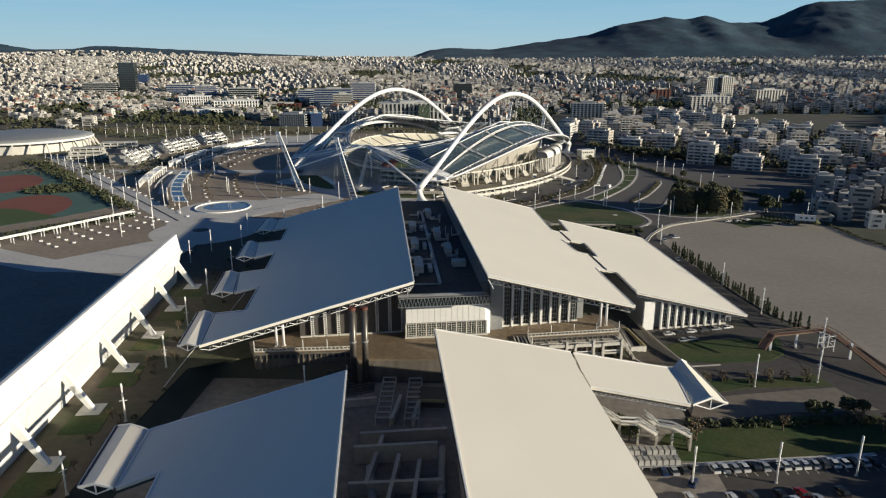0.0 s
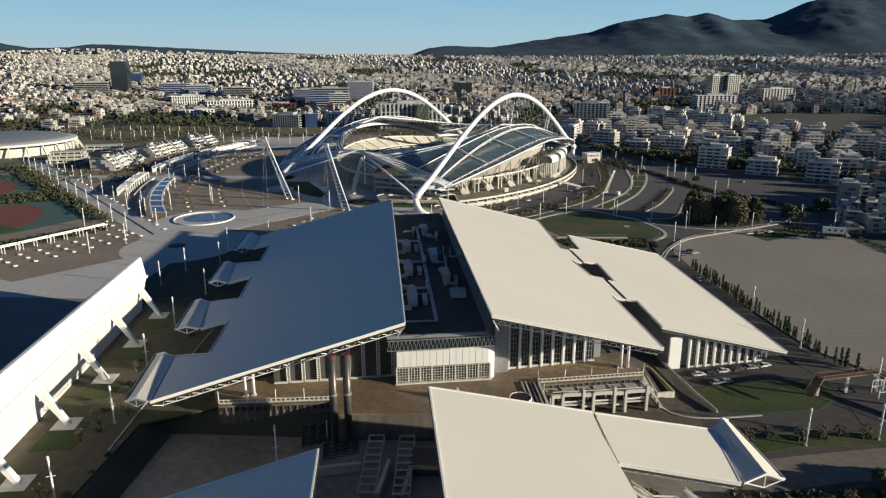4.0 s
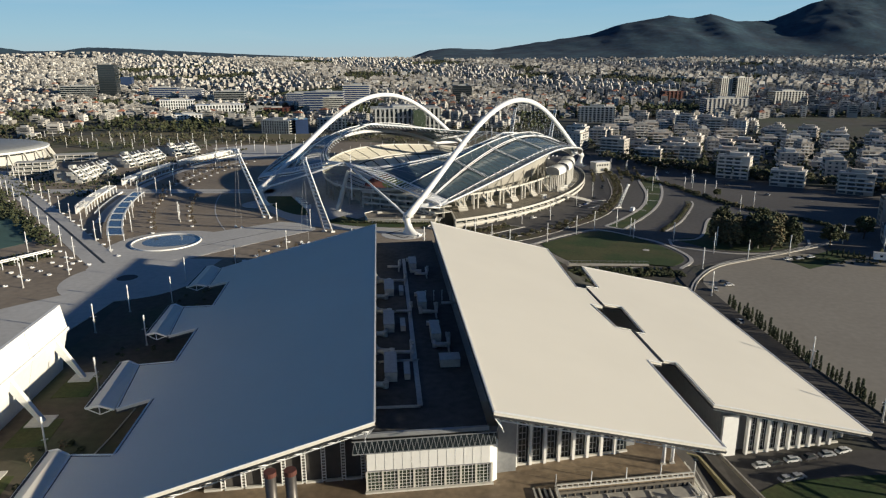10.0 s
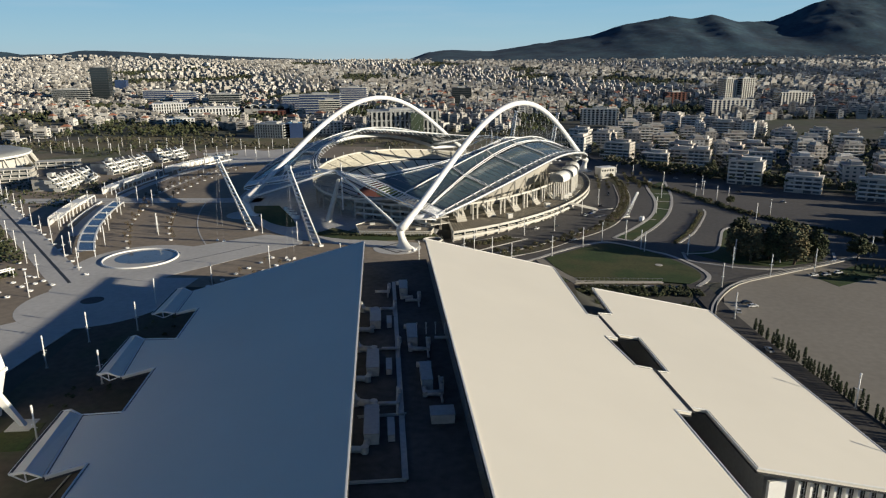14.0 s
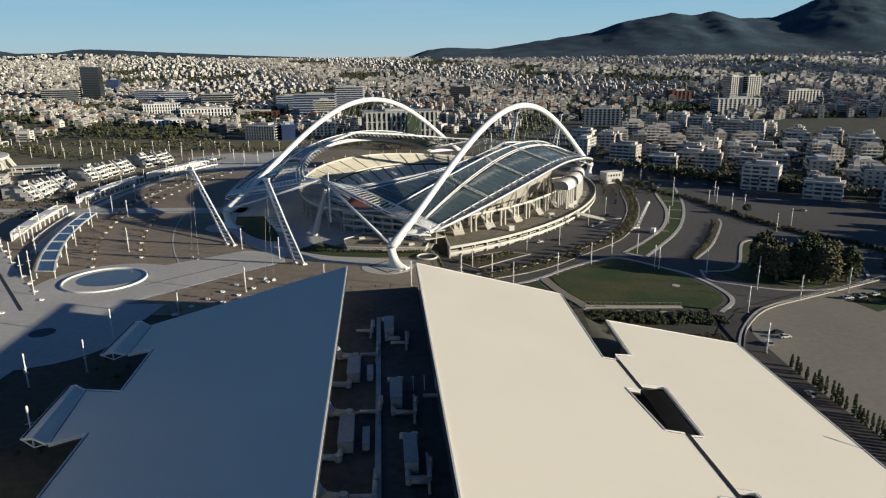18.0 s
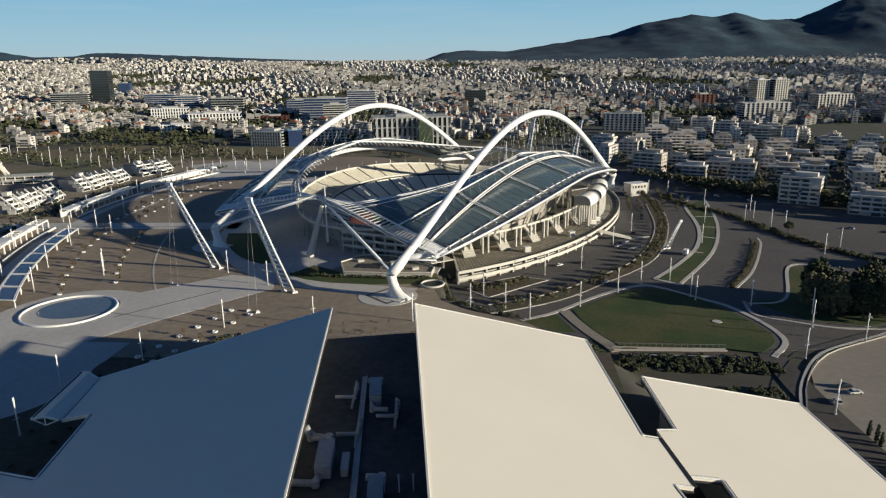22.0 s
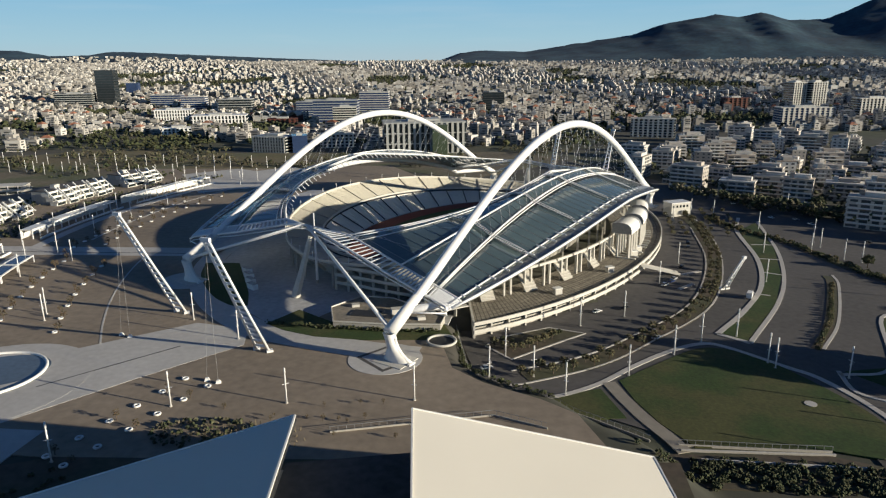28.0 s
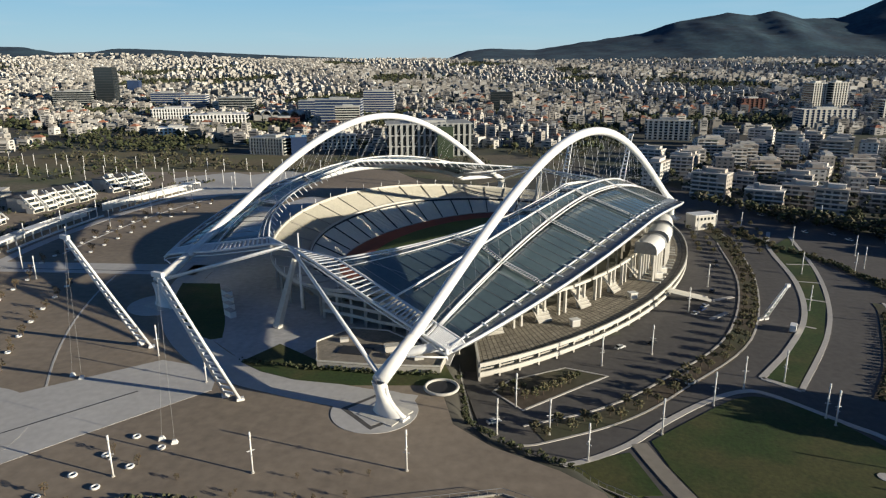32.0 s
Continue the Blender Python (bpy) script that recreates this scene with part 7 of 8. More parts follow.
for a in (-1.4, 2.0):
    for s in (-0.9, 0.9):
        x, y = 101 + s * 0.9 + a * 0.42, 552 - s * 0.42 + a * 0.9
        part("wheel", Shape().tube([(x - 0.1, y, LOW + 0.4), (x + 0.1, y, LOW + 0.4)], 0.4, 8), dark_gap, van)

weathered_rust = mat("weathered_rust", (0.16, 0.095, 0.065), 0.8, 0.1, 0.35, 0.2, 1.2, 0.1)
bridge = thing("footbridge", (110, 243, -5), "rust-brown steel footbridge with a long ramp", "footbridge")
bp = [(97.5, 234.5, -1.8), (103, 240.6, 1.0), (123.7, 246.6, 1.0), (125.5, 243, 0.8), (133, 214, -4.6)]
for i, (a, b) in enumerate(zip(bp, bp[1:])):
    deck = part("deck", Shape().beam(a, b, 2.6, 0.4), weathered_rust, bridge, "")
    d = (Vector(b) - Vector(a)).normalized().cross(Vector((0, 0, 1))).normalized()
    for s in (-1.3, 1.3):
        part("rail", Shape().beam(Vector(a) + d * s + Vector((0, 0, 1.2)), Vector(b) + d * s + Vector((0, 0, 1.2)), 0.14, 0.14), weathered_rust, deck)
        n = max(2, int((Vector(b) - Vector(a)).length / 1.6))
        for k in range(n + 1):
            p = Vector(a).lerp(Vector(b), k / n) + d * s
            part("baluster", Shape().beam(p, p + Vector((0, 0, 1.2)), 0.1, 0.1), weathered_rust, deck)
for x, y in ((103, 240.6), (113, 243.5), (123.7, 246.6), (127.5, 235)):
    part("column", Shape().box(x, y, -5.2, 0.7, 0.7, 6.0), white_steel, bridge)
frame_t = thing("steel_tower", (123.5, 243, -5), "pale open steel stair frame beside the footbridge", "steel frame")
for x, y in ((121, 240), (125, 241), (121, 244), (125, 245)):
    part("post", Shape().box(x, y, -5, 0.25, 0.25, 6.2), white_steel, frame_t)
for z in (-3, -1, 0.9):
    for a, b in (((121, 240), (125, 241)), ((125, 241), (125, 245)), ((125, 245), (121, 244)), ((121, 244), (121, 240))):
        part("bar", Shape().beam((*a, z), (*b, z + 0.01), 0.15, 0.15), white_steel, frame_t)
shed = thing("site_office", (197, 428, 0), "white flat site office at the edge of the lot", "shed")
part("body", Shape().box(197, 427, -0.3, 11, 3.2, 3.0, -18), white_paint, shed)
part("roof", Shape().box(197, 427, 2.7, 11.4, 3.6, 0.2, -18), dull_zinc, shed)
for k in (-3, 0, 3):
    part("window", Shape().box(197 + k * 0.95, 425.35 - k * 0.31, 1.0, 1.2, 0.12, 1.0, -18), dark_glass, shed)
terminal = thing("gate_house", (106, 720, LOW), "low white gate house beside the stadium", "building")
gp = W(288, 22, 0)
part("body", Shape().box(gp.x, gp.y, LOW, 15, 9, 9, 25), concrete_light, terminal)
part("roof", Shape().box(gp.x, gp.y, 4, 15.6, 9.6, 0.4, 25), white_paint, terminal)
for k in range(5):
    part("window", Shape().box(gp.x - 5 + 2.4 * k + 1.6, gp.y - 6.5 + 1.12 * k, 1, 1.4, 0.3, 1.6, 25), dark_glass, terminal)

# ---- west pavilions, arena, offices ----
def stepped(x, y, w, d, n, turn, label):
    b = thing("pavilion", (x, y, 0), label, "building", "stepped pavilions")
    c, s = math.cos(radians(turn)), math.sin(radians(turn))
    for k in range(n):
        off = k * d * 0.16
        px, py = x - s * off, y + c * off
        fl = part("storey", Shape().box(px, py, gz(x, y) + 3.0 * k, w - k * 2.5, d * (1 - 0.16 * k), 2.7, turn), concrete, b)
        part("window_strip", Shape().box(px + s * (d * (1 - 0.16 * k) / 2), py - c * (d * (1 - 0.16 * k) / 2), gz(x, y) + 3.0 * k + 0.8, (w - k * 2.5) * 0.9, 0.3, 1.3, turn), dark_glass, fl)
        part("slab", Shape().box(px, py, gz(x, y) + 3.0 * k + 2.7, w - k * 2.5 + 1, d * (1 - 0.16 * k) + 1, 0.3, turn), concrete_light, b)
        for j in range(5):
            q = (j - 2) * (w - k * 2.5) / 5
            part("fin", Shape().box(px + c * q + s * (d * (1 - 0.16 * k) / 2 + 0.3), py + s * q - c * (d * (1 - 0.16 * k) / 2 + 0.3), gz(x, y) + 3.0 * k, 0.5, 0.9, 2.8, turn), white_paint, b)
    return b


def terraced(x, y, length, bays):
    """Staggered terrace rows stepping down towards the arcade, flat dark roof behind."""
    b = thing("terrace_pavilion", (x, y, 0), "white terraced pavilion with slanted frames and dark flat roof", "building", "terraced pavilions")
    o = (pc - Vector((x, y))).normalized()
    e = Vector((-o.y, o.x)) * -1
    t = math.degrees(math.atan2(e.y, e.x))
    at = Vector((x, y)) - o * 15
    part("main_block", Shape().box(at.x, at.y, -0.2, length * 0.9, 16, 9.4, t), concrete, b)
    part("flat_roof", Shape().box(at.x, at.y, 9.2, length * 0.9 + 0.8, 16.8, 0.5, t), asphalt, b, "dark flat roof")
    part("roof_room", Shape().box(*(at + e * length * 0.2), 9.7, 5, 4, 2.6, t), concrete_light, b)
    w = length / bays
    for i in range(bays):
        shift = o * (2.2 * math.sin(i * 1.9))
        c0 = Vector((x, y)) + e * (w * (i + 0.5) - length / 2) + shift
        for k in range(3):
            q = c0 - o * (2 + 3.2 * k)
            st = part("terrace", Shape().box(q.x, q.y, 3.0 * k, w * 0.98, 5.6, 2.8, t), concrete_light, b)
            part("terrace_edge", Shape().box(*(q + o * 2.9), 3.0 * k + 2.6, w, 0.4, 1.1, t), white_paint, st)
            part("window", Shape().box(*(q + o * 2.75), 3.0 * k + 0.4, w * 0.8, 0.3, 1.9, t), dark_glass, st)
        for s in (-0.48, 0.48):
            lo, hi = c0 + e * (w * s) + o * 2.6, c0 + e * (w * s) - o * 8
            part("slanted_frame", Shape().beam((*lo, 2.6), (*hi, 12.0), 0.5, 0.9), white_paint, b)
    return b


for x, y, length, bays in ((-321, 644, 54, 6), (-319, 725, 56, 6), (-307, 788, 36, 4)):
    terraced(x, y, length, bays)
for x, y, w, d, n, a in ((-393, 668, 34, 20, 3, 22), (-400, 742, 38, 18, 2, 18)):
    stepped(x, y, w, d, n, a, "white stepped pavilion with window strips")
arena = thing("velodrome", (-505, 738, 0), "low round arena with a shallow metal roof", "arena")
part("wall", Shape().tube([(-505, 738, -0.5), (-505, 738, 8)], 66, 56), concrete_light, arena)
part("window_ring", Shape().tube([(-505, 738, 8), (-505, 738, 10.5)], 64, 56), dark_glass, arena)
part("roof", Shape().sheet([[(-505 + r * math.cos(6.28319 * i / 56), 738 + r * math.sin(6.28319 * i / 56), z) for i in range(57)] for r, z in ((69, 10.5), (69.5, 12), (60, 14.5), (45, 16.5), (28, 17.4), (0.1, 17.8))]), mat("shell_metal", (0.27, 0.28, 0.28), 0.5, 0.1, 0.2, 0.03, 0.4, 0.05), arena, "grey metal shell roof", True)
part("ring_beam", Shape().tube([(-505 + 69 * math.cos(6.28319 * i / 56), 738 + 69 * math.sin(6.28319 * i / 56), 11) for i in range(56)], 1.2, 6, 0, True), white_paint, arena, "", True)
for i in range(28):
    a = 6.28319 * i / 28
    part("pillar", Shape().beam((-505 + 74 * math.cos(a), 738 + 74 * math.sin(a), 0), (-505 + 68 * math.cos(a), 738 + 68 * math.sin(a), 11), 1.2, 1.6), concrete_light, arena)


sites = []


def office(name, x, y, w, d, h, turn, wall_m, glass_m, floors, label, cols=0):
    b = thing(name, (x, y, gz(x, y)), label, "office building")
    z = gz(x, y)
    for k in range(-2, 3):
        sites.extend(((x + k * w / 4, y), (x + k * w / 4, y - d / 2 - 14)))
    part("core", Shape().box(x, y, z - 2, w, d, h + 2, turn), glass_m, b)
    for k in range(floors + 1):
        part("floor_band", Shape().box(x, y, z + k * h / floors - 0.6, w + 0.9, d + 0.9, 1.2, turn), wall_m, b)
    c, s = math.cos(radians(turn)), math.sin(radians(turn))
    for k in range(cols):
        q = -w / 2 + w * (k + 0.5) / cols
        part("column", Shape().box(x + c * q + s * (d / 2 + 0.5), y + s * q - c * (d / 2 + 0.5), z, w / cols * 0.42, 1.4, h, turn), wall_m, b)
    part("plant_room", Shape().box(x, y, z + h, w * 0.4, d * 0.5, 3.2, turn), dull_zinc, b)
    return b


grey_stone = mat("grey_stone", (0.36, 0.37, 0.36), 0.8, 0, 0.12, 0.05, 0.4, 0.1)
office("ministry", -104, 1012, 88, 46, 33, 14, grey_stone, dark_glass, 3, "large grey office block with tall columns", 15)
office("ministry_annex", -88, 1006, 16, 52, 31, 14, green_glass, green_glass, 3, "green glazed middle of the office block")
office("office_slab", -272, 1004, 42, 24, 17, -12, dull_zinc, dark_glass, 5, "dark glazed office slab", 12)
office("office_block", -243, 1004, 16, 22, 18, 20, blue_glass, blue_glass, 5, "deep blue glazed office block")
office("office_block", -212, 1052, 40, 20, 15, 18, concrete_light, dark_glass, 4, "pale low office block", 8)
office("office_tower", -256, 1268, 34, 26, 30, 12, concrete_light, dark_glass, 9, "white banded office tower", 0)
office("office_block", -290, 1350, 70, 34, 34, 6, dull_zinc, blue_glass, 8, "blue glass office block with grey bands")
office("office_block", -258, 1500, 52, 30, 36, 5, concrete_light, blue_glass, 9, "pale and blue glass office block")
office("office_block", -360, 1440, 46, 26, 24, 8, dull_zinc, blue_glass, 6, "blue glass office block")
office("office_block", -520, 1500, 60, 26, 22, 8, dull_zinc, dark_glass, 5, "grey glazed office block")
office("office_block", -610, 1520, 44, 26, 24, 10, concrete_light, blue_glass, 6, "pale and blue glass office block")
office("dark_tower", -806, 1560, 34, 28, 68, 12, dark_gap, dark_glass, 14, "dark glass office tower")
office("dark_office", -860, 1535, 70, 24, 24, 12, dull_zinc, dark_glass, 6, "long dark glazed office block")
office("office_block", -898, 1812, 26, 20, 24, 12, blue_glass, blue_glass, 6, "blue glass office block")
office("office_block", -700, 1590, 60, 22, 20, 8, dull_zinc, blue_glass, 5, "blue glass office block with grey bands")
office("white_tower", 474, 1512, 26, 26, 46, 14, concrete_light, dark_glass, 12, "white banded apartment tower", 6)
office("white_tower", 506, 1512, 28, 26, 46, 14, concrete_light, dark_glass, 12, "white banded apartment tower", 6)
office("white_slab", 410, 1306, 72, 24, 24, 4, concrete_light, blue_glass, 7, "long white apartment slab", 10)
office("white_slab", 560, 1420, 60, 24, 26, 8, concrete_light, dark_glass, 7, "long white apartment slab", 10)
office("brick_block", 374, 1508, 40, 22, 22, 8, rust_red, dark_glass, 6, "rust-red banded office block", 5)
office("dark_block", -46, 1572, 40, 28, 30, 6, dark_gap, dark_glass, 7, "dark glass office block")
office("long_slab", 173, 1162, 54, 16, 23, -12, concrete_light, dark_glass, 7, "long pale apartment slab", 9)
office("white_works", -570, 1360, 60, 40, 16, 20, white_paint, dark_glass, 3, "wide white works building", 14)
office("white_works", -473, 1320, 84, 36, 12, 18, white_paint, dark_glass, 2, "wide white works building", 16)
office("white_works", -459, 1152, 42, 26, 11, 20, white_paint, dark_glass, 3, "low wide white works building", 8)
office("brick_works", -371, 1322, 46, 20, 7, 14, rust_red, dark_glass, 2, "low rust-red works building", 6)
barn = thing("barrel_hall", (-391, 1362, 5), "pale hall with a row of barrel roofs", "hall")
sites.extend((-425 + 14 * i, 1338 + 22 * j) for i in range(6) for j in range(2))
for i in range(5):
    x = -422 + 15 * i
    z = gz(x, 1362)
    part("barrel", Shape().sheet([[(x + 7 * math.cos(math.pi * k / 8), 1362 + y, z + 8 + 7 * math.sin(math.pi * k / 8)) for k in range(9)] for y in (-18, 18)][::-1], 0.3), concrete_light, barn, "", True)
    part("bay_wall", Shape().box(x, 1362, z - 1, 14, 34, 9.5, 0), rust_red if i == 4 else concrete_light, barn)

# ---- apartment blocks beside the boulevard ----
arng = random.Random(21)


def block_kind(w, d, floors, wall_m, label):
    b = thing("apartment_block", (0, 0, 0), label, "apartment block", "boulevard apartment blocks")
    h = 3.1 * floors
    part("wall", Shape().box(0, 0, -2, w, d, h + 2), wall_m, b)
    bands = Shape()
    cut = arng.uniform(-0.15, 0.15) * w
    for k in range(floors):
        z = 3.1 * k
        for x0 in (-0.36, -0.12, 0.13, 0.37):
            if arng.random() < 0.9:
                bands.box(x0 * w, 0, z + (0.3 if x0 in (-0.12, 0.13) else 0.9), w * arng.uniform(0.14, 0.22), d + 0.2, 2.1 if x0 in (-0.12, 0.13) else 1.4)
        for y0 in (-0.3, 0.02, 0.32):
            bands.box(0, y0 * d, z + 0.9, w + 0.2, d * arng.uniform(0.08, 0.18), 1.4)
        if k:
            bw = w * (0.94 if k < floors - 1 else 0.6)
            part("balcony", Shape().box(cut * 0.4, -d / 2 - 0.7, z - 0.15, bw, 1.4, 0.22).box(cut * 0.4, -d / 2 - 1.35, z + 0.07, bw, 0.1, 0.8), house_trim, b)
            part("side_balcony", Shape().box(-w / 2 - 0.55, d * 0.1, z - 0.15, 1.1, d * 0.5, 0.22).box(-w / 2 - 1.05, d * 0.1, z + 0.07, 0.1, d * 0.5, 0.8), house_trim, b)
            if arng.random() < 0.6:
                part("awning", Shape().box(arng.uniform(-0.3, 0.3) * w, -d / 2 - 0.75, z + 2.2, w * 0.25, 1.3, 0.5), awning_cloth, b)
    tagged(part("glazing", bands, city_dark, b), "dark windows and balcony doors", "", "", "stuff")
    part("roof_terrace", Shape().box(0, 0, h, w + 0.5, d + 0.5, 0.7), wall_m, b)
    part("penthouse", Shape().box(w * 0.1, d * 0.1, h + 0.7, w * 0.55, d * 0.5, 2.6), wall_m, b)
    part("stair_head", Shape().box(-w * 0.25, d * 0.2, h + 0.7, 3, 3.4, 3.4), wall_m, b)
    part("water_heater", Shape().box(w * 0.25, -d * 0.25, h + 0.7, 2.0, 1.2, 1.3), dull_zinc, b)
    part("water_heater", Shape().box(-w * 0.3, -d * 0.2, h + 0.7, 1.6, 1.2, 1.2), dull_zinc, b)
    return b


house_trim = mat("house_trim", (0.72, 0.71, 0.68), 0.8, 0, 0.1, 0.05, 0.5, 0.1)
awning_cloth = mat("awning_cloth", (0.25, 0.17, 0.1), 0.9, 0, 0.3, 0.05, 0.5, 0.1, rand="object", spread=0.6, tint=(0.08, 0.12, 0.1))
kinds = [block_kind(w, arng.uniform(11, 15), f, house_wall, "pale apartment block with long balconies on each floor") for f, w in ((3, 14), (4, 18), (4, 25), (5, 24), (6, 26), (6, 19))]
taken = []
used_b = set()


def raise_block(x, y, turn, kind=None):
    ob = kind or arng.choice(kinds)
    m = Matrix.Translation((x, y, gz(x, y))) @ Matrix.Rotation(radians(turn), 4, "Z")
    if ob in used_b:
        ob = copy_thing(ob, m)
    else:
        used_b.add(ob)
        ob.matrix_basis = m
    taken.append((x, y))


for x, y, k, a in ((138, 822, 4, -32), (143, 934, 3, -28), (121, 982, 2, -30), (166, 788, 2, -26), (191, 790, 3, -30), (240, 782, 2, -24), (216, 692, 4, -30), (234, 880, 3, -34), (258, 852, 2, -30), (285, 868, 2, -25), (321, 1114, 2, -30), (342, 1088, 2, -24), (170, 850, 1, -28), (204, 838, 3, -30), (246, 655, 2, -30), (282, 622, 3, -30)):
    raise_block(x, y, a, kinds[k])
for row in range(14):
    for i in range(14):
        x = 96 + 27.0 * i + 11 * row + arng.uniform(-6, 6)
        y = 852 - 0.93 * (x - 96) + 31 * row + arng.uniform(-7, 7)
        if y < 545 or y > 1210 or x > 0.64 * (y - 130) or any(math.dist((x, y), q) < 25 for q in taken) or math.dist((x, y), (173, 1162)) < 40 or arng.random() < 0.14:
            continue
        raise_block(x, y, -16 + 14 * math.sin(x / 60 + y / 90) + arng.choice((0, 0, 0, 90, -90)))


SKYLINE = [(-3900, 200), (-2680, 173), (-2490, 143), (-2270, 145), (-2150, 162), (-2040, 160), (-1760, 146), (-1470, 132), (-1160, 118), (-910, 108), (-660, 90), (-410, 96), (-290, 138), (-170, 149), (40, 140), (250, 171), (550, 213), (690, 261), (860, 289), (950, 302), (1050, 288), (1150, 310), (1270, 273), (1440, 273), (1520, 306), (1630, 355), (1710, 373), (1850, 375), (2040, 388), (2600, 440), (3900, 380)]


def ridge(x):
    for (a, p), (b, q) in zip(SKYLINE, SKYLINE[1:]):
        if a <= x <= b:
            return p + (q - p) * (x - a) / (b - a)
    return 100


# ---- far city ----
def in_city(x, y):
    if y < 430 or abs(x) > 0.80 * (y + 250):
        return False
    if x > 60:
        return y > 1215 or y > 1060 and x < 110 or x > 0.64 * (y - 130)
    if x > -160:
        return y > 1060
    return y > 1075 + 0.1 * (-x - 130) + 60 * math.sin(x / 130) or (x < -560 and y > 930 and math.sin(x * 12.9 + y * 7.3) > 0.3 and not (abs(x + 240) < 60 and y < 1030))


def park_patch(x, y):
    return (110 < x < 400 and 1335 < y < 1420) or (50 < x < 130 and y < 1300) or noise.noise(Vector((x / 260, y / 330, 3.3))) > 0.37 or (x < -150 and y < 1500 and noise.noise(Vector((x / 150, y / 150, 8))) > (0.34 if x < -560 else 0.1))


rnd = random.Random(7)
near_rows, far_rows, woods, bare_woods = Shape(), Shape(), Shape(), Shape()
y = 430.0
while y < 3640:
    step = 18.5 + 1.5 * math.sin(y / 130)
    x = -0.80 * (y + 250)
    while x < 0.80 * (y + 250):
        px, py = x + rnd.uniform(-0.32, 0.32) * step, y + rnd.uniform(-0.32, 0.32) * step
        x += step
        if not in_city(px, py) or any(abs(px - q[0]) < 15 and abs(py - q[1]) < 15 for q in taken + sites):
            continue
        if 225 < px < 365 and 1235 < py < 1340:
            continue
        z = gz(px, py)
        if park_patch(px, py) or rnd.random() < 0.2:
            for _ in range(4 if py < 1800 else 2):
                clump(woods, px + rnd.uniform(-8, 8), py + rnd.uniform(-8, 8), z + rnd.uniform(2, 5), rnd.uniform(2.5, 5.0))
            continue
        w, d = rnd.uniform(0.42, 0.98) * step * 0.92, rnd.uniform(0.4, 0.75) * step * 0.92
        h = rnd.choice((4, 6, 6, 9, 9, 9, 12, 12, 12, 15, 18)) * (1 if py < 1750 else 0.85 if py < 2800 else 0.75) * (0.7 if px < -420 and py < 1700 else 1)
        a = rnd.choice((0, 90)) - 7 + 17 * math.sin(px / 140 + py / 210) + rnd.uniform(-7, 7)
        if py < 1750:
            fl = max(2, int(h / 3))
            near_rows.box(px, py, z - 2, w, d, h + 2, a)
            look_of = rnd.random()
            ca, sa = math.cos(radians(a)), math.sin(radians(a))
            for k in range(fl):
                for lx, ly, ww, dd in ((rnd.uniform(-0.1, 0.1) * w, 0, w * rnd.uniform(0.35, 0.8), d + 0.16), (0, rnd.uniform(-0.15, 0.15) * d, w + 0.16, d * rnd.uniform(0.25, 0.6))):
                    if rnd.random() < 0.85:
                        near_rows.box(px + ca * lx - sa * ly, py + sa * lx + ca * ly, z + 3 * k + 0.9, ww, dd, 1.5, a, 1)
                if k and look_of < 0.6:
                    near_rows.box(px + sa * 0.5, py - ca * 0.5, z + 3 * k - 0.1, w * 0.9, d + 1.0, 0.75, a)
            near_rows.box(px + rnd.uniform(-2, 2), py + rnd.uniform(-2, 2), z + h, w * rnd.uniform(0.25, 0.6), d * rnd.uniform(0.25, 0.6), rnd.uniform(1.5, 3), a)
            near_rows.box(px + rnd.uniform(-4, 4), py + rnd.uniform(-4, 4), z + h, 1.6, 1.4, rnd.uniform(1.2, 2.4), a, rnd.choice((0, 1)))
            if rnd.random() < 0.10:
                near_rows.box(px, py, z + h + 0.02, w * 1.05, d * 1.05, 3.0, a, 2, 0.25)
        else:
            far_rows.box(px, py, z - 2, w, d, h + 2, a)
            far_rows.box(px, py, z + h * rnd.uniform(0.15, 0.35), w * rnd.uniform(0.3, 1.01), d * 1.02, h * 0.22, a, 1)
            far_rows.box(px, py, z + h * rnd.uniform(0.5, 0.65), w * 1.02, d * rnd.uniform(0.3, 1.02), h * 0.18, a, 1)
            if rnd.random() < 0.5:
                far_rows.box(px, py, z + h, w * 0.45, d * 0.45, 3, a)
        if rnd.random() < 0.85:
            clump(woods, px + step * 0.45, py + rnd.uniform(-0.5, 0.5) * step, z + 2.5, rnd.uniform(2, 4))
    y += step
for _ in range(1500):
    px, t = rnd.uniform(-2750, -450), rnd.random() ** 1.6 * 0.62
    far_rows.box(px, 3120 + 680 * t, 76 + (ridge(px) - 78) * t**0.9, rnd.uniform(9, 16), rnd.uniform(9, 14), rnd.uniform(6, 12), rnd.uniform(0, 90))
tagged(part("city_blocks", near_rows, [city_wall, city_dark, tile_roof]), "pale banded apartment blocks among trees", "buildings", "", "stuff")
tagged(part("far_city", far_rows, [city_wall, city_dark]), "dense pale city spreading to the hills", "buildings", "", "stuff")
setting("dry_field", Shape().prism([(228, 1240), (365, 1240), (365, 1335), (228, 1335)], -2, 3.4), soil, "bare brown field between the blocks", "field")
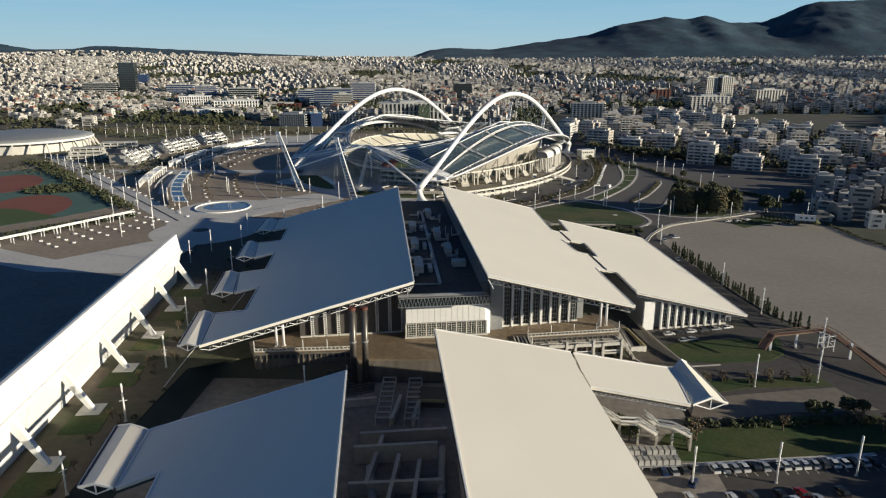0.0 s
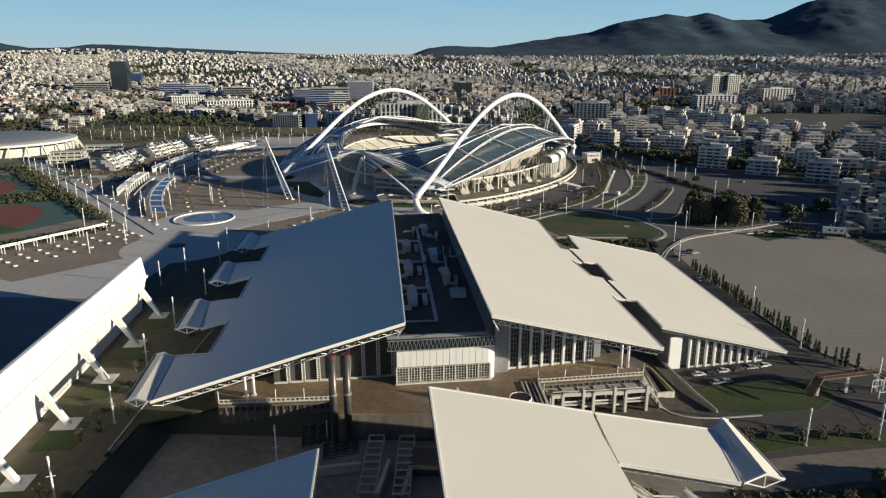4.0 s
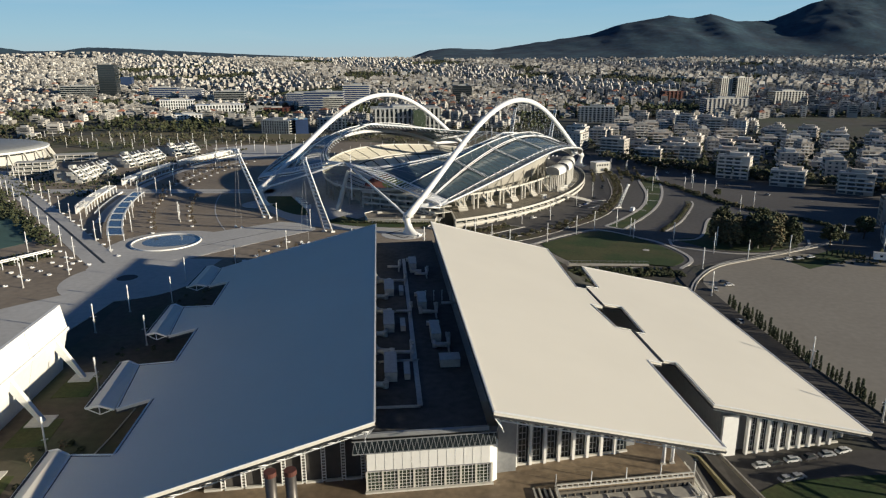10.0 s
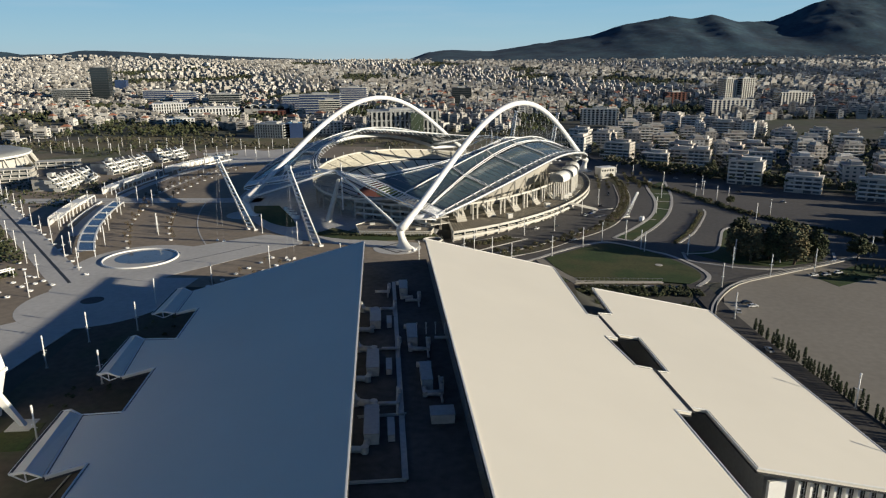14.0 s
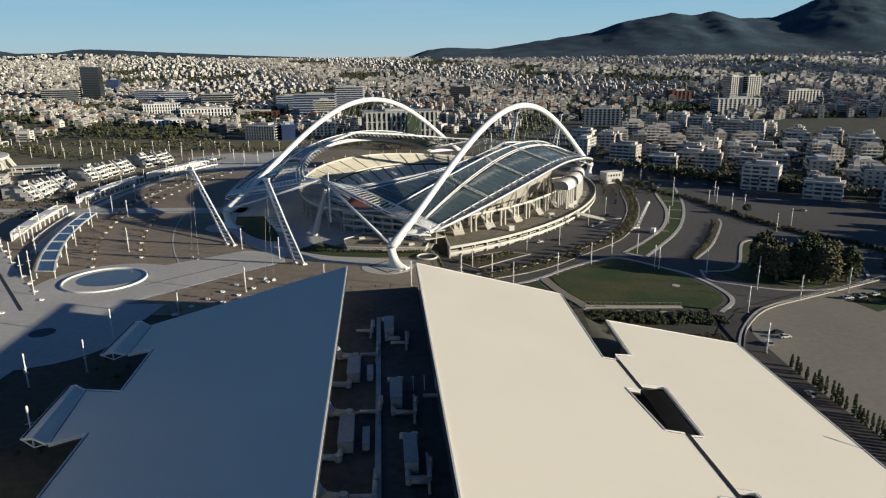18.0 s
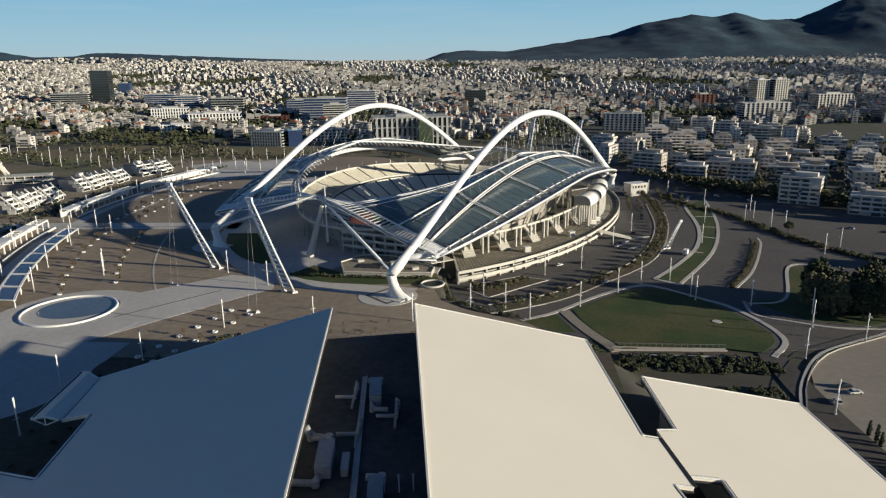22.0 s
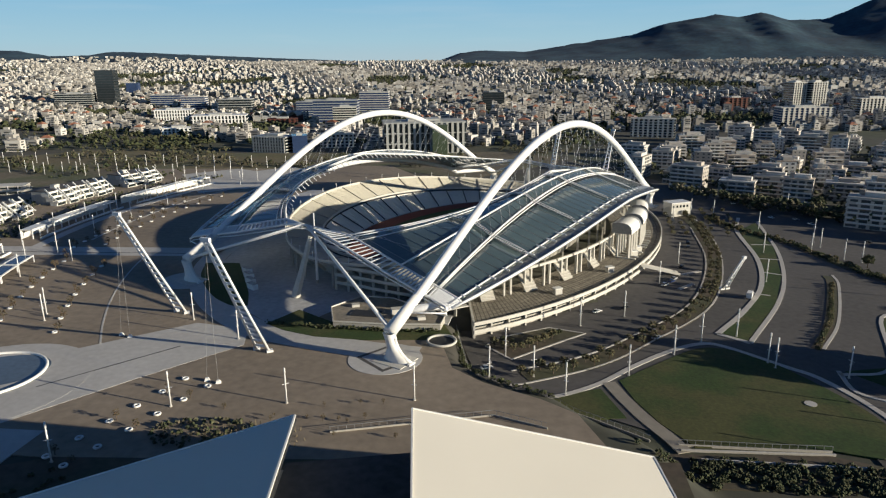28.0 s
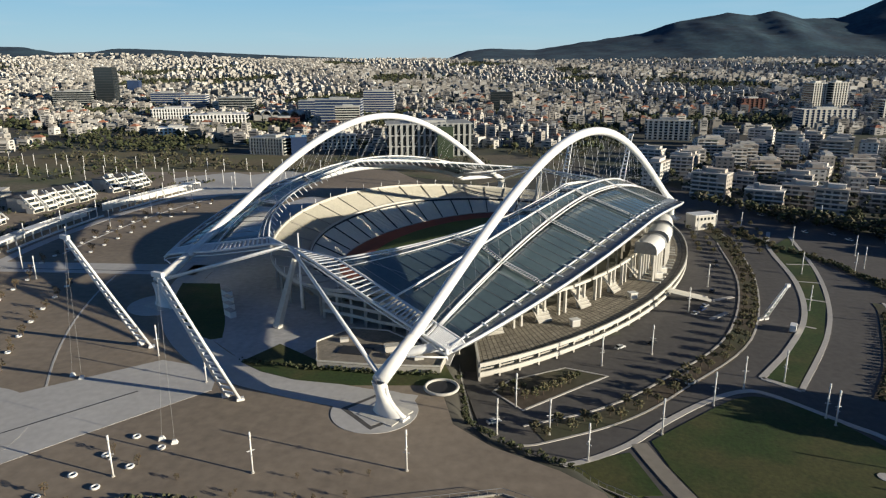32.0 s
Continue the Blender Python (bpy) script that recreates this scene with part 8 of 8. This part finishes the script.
# woods between the park and the city
for _ in range(3000):
    px, py = rnd.uniform(-760, 60), rnd.uniform(815, 1150)
    if px > -190 and py < 890 or px > -50 and py < 930 or abs(px + 92) < 72 and abs(py - 1010) < 34 or abs(px + 255) < 66 and abs(py - 1010) < 60 or -305 < px < -185 and py < 880 or px > -370 and py > 1060:
        continue
    pines = -570 < px < -375 and py > 1005 and noise.noise(Vector((px / 60, py / 60, 4.4))) > -0.2
    if not pines and noise.noise(Vector((px / 60, py / 45, 1.7))) < (-0.12 if py > 880 else 0.0):
        continue
    z, r = gz(px, py), rnd.uniform(2.4, 4.4) if pines else rnd.uniform(1.2, 2.8)
    for _ in range(5):
        clump(woods if pines or py < 880 or rnd.random() < 0.2 else bare_woods, px + rnd.uniform(-2, 2), py + rnd.uniform(-2, 2), z + r * rnd.uniform(0.6, 2.0), r * rnd.uniform(0.4, 0.8))
for _ in range(900):
    k = rnd.uniform(0, 1)
    px, py = -222 - 195 * k + rnd.uniform(-5, 5) * (1 + k), 436 + 200 * k + rnd.uniform(-5, 5)
    clump(woods, px - 6, py - 4, rnd.uniform(0.5, 2.2), rnd.uniform(0.7, 1.4))
for _ in range(700):
    k, s = rnd.uniform(0, 1), rnd.uniform(0, 1)
    px, py = -213 - 55 * k - 10 * s, 411 - 75 * k + 12 * s
    clump(woods, px, py, rnd.uniform(0.3, 1.6), rnd.uniform(0.6, 1.2))
for _ in range(500):
    px, py = rnd.uniform(-440, -300), rnd.uniform(560, 660)
    if py > 1.0 * (-px) + 165:
        clump(woods, px, py, rnd.uniform(0.3, 1.0), rnd.uniform(0.6, 1.3))
for _ in range(420):
    a, r = rnd.uniform(0, 6.28), rnd.uniform(0, 1) ** 0.5
    clump(woods, -318 + 24 * r * math.cos(a), 497 + 20 * r * math.sin(a), rnd.uniform(0.4, 1.6), rnd.uniform(0.6, 1.3))
for _ in range(330):
    k = rnd.uniform(0, 1)
    px = 118 + 250 * k
    py = 806 - 0.93 * (px - 96) + rnd.uniform(-12, 10)
    for _ in range(2):
        clump(woods if rnd.random() < 0.55 else bare_woods, px + rnd.uniform(-2, 2), py + rnd.uniform(-2, 2), rnd.uniform(1.2, 5), rnd.uniform(1.2, 2.4))
for _ in range(900):
    ry = rnd.uniform(560, 830)
    rr = rnd.choice((rnd.uniform(446, 454), rnd.uniform(446, 468), rnd.uniform(492, 520)))
    px, py = 155 - math.sqrt(rr * rr - (ry - 655) ** 2), ry
    clump(bare_woods if rnd.random() < 0.35 else woods, px, py, rnd.uniform(0.4, 1.8), rnd.uniform(0.7, 1.5))
for _ in range(420):
    px, py = rnd.uniform(-520, 520), rnd.uniform(1230, 1700)
    if any(abs(px - q[0]) < 12 and abs(py - q[1]) < 12 for q in sites):
        continue
    for _ in range(4):
        clump(woods, px + rnd.uniform(-5, 5), py + rnd.uniform(-4, 4), gz(px, py) + rnd.uniform(3, 9), rnd.uniform(1.8, 3.6))
for qx, qy in taken:
    for _ in range(16):
        clump(bare_woods if rnd.random() < 0.25 else woods, qx + rnd.choice((-1, 1)) * rnd.uniform(10, 17), qy + rnd.uniform(-16, 16), rnd.uniform(1.5, 6), rnd.uniform(1.2, 2.6))
for _ in range(150):
    k = rnd.random()
    px, py = 150 + 95 * k + rnd.uniform(-6, 6), 765 - 92 * k + rnd.uniform(-14, 12)
    r = rnd.uniform(1.6, 3.2)
    for _ in range(5):
        clump(bare_woods if rnd.random() < 0.65 else woods, px + rnd.uniform(-2, 2), py + rnd.uniform(-2, 2), LOW + r * rnd.uniform(0.6, 2.2), r * rnd.uniform(0.4, 0.8))
for _ in range(260):
    a, r = rnd.uniform(0, 6.28), rnd.random() ** 0.5
    clump(woods if rnd.random() < 0.6 else bare_woods, -82 + 17 * r * math.cos(a), 414 + 8 * r * math.sin(a), rnd.uniform(0.2, 1.0), rnd.uniform(0.4, 0.9))
for _ in range(220):
    k = rnd.random()
    clump(woods, -95.5 + 67 * k + rnd.uniform(-1, 1), 493.5 - 3 * k + rnd.uniform(-1.2, 1.2) - 9 * math.sin(3.1 * k) * 0.2, rnd.uniform(0.3, 1.2), rnd.uniform(0.4, 0.8))
tagged(part("bare_woodland", bare_woods, mat("winter_twigs", (0.1, 0.085, 0.062), 0.95, 0, 0.4, 0.05, 0.8, 0.3, rand="island", spread=0.5, tint=(0.075, 0.08, 0.04))), "brown leafless trees in the park", "trees", "", "stuff")
tagged(part("woodland", woods, leaf_dark), "dark green trees between the houses and in the park", "trees", "", "stuff")

# ---- hills ----
hx = [-3900 + 26 * i for i in range(301)]
rows = []
for k in range(41):
    t = k / 40
    line = []
    for x in hx:
        top = ridge(x)
        q = Vector((x / 330 + t * 0.7, t * 1.3, 2))
        spur = 0.5 - abs(noise.noise(q)) * 1.7 + 0.35 * (0.5 - abs(noise.noise(q * 2.6)) * 1.8) + 0.16 * noise.noise(q * 7) + 0.08 * noise.noise(q * 17)
        z = 78 + (top - 78) * (t**0.9) * (1 + 0.11 * (spur - 0.35) * math.sin(math.pi * min(1, t * 0.9 + 0.1)))
        z += (top - 78) * 0.03 * t * noise.noise(Vector((x / 45, t * 16, 4)))
        line.append((x, 3120 + 680 * t, min(z, top - (1 - t) * 4) if t < 1 else top + (3.5 * noise.noise(Vector((x / 60, 5, 1))) + 2 * noise.noise(Vector((x / 21, 5, 8)))) * min(1, (top - 78) / 90)))
    rows.append(line)
rows.append([(x, 3950, ridge(x) - 60) for x in hx])
setting("backdrop_hills", Shape().sheet(rows[::-1]), hazy_mountain, "dark wooded mountain and low hills behind the city, blue haze put into the colour", "mountain", True)
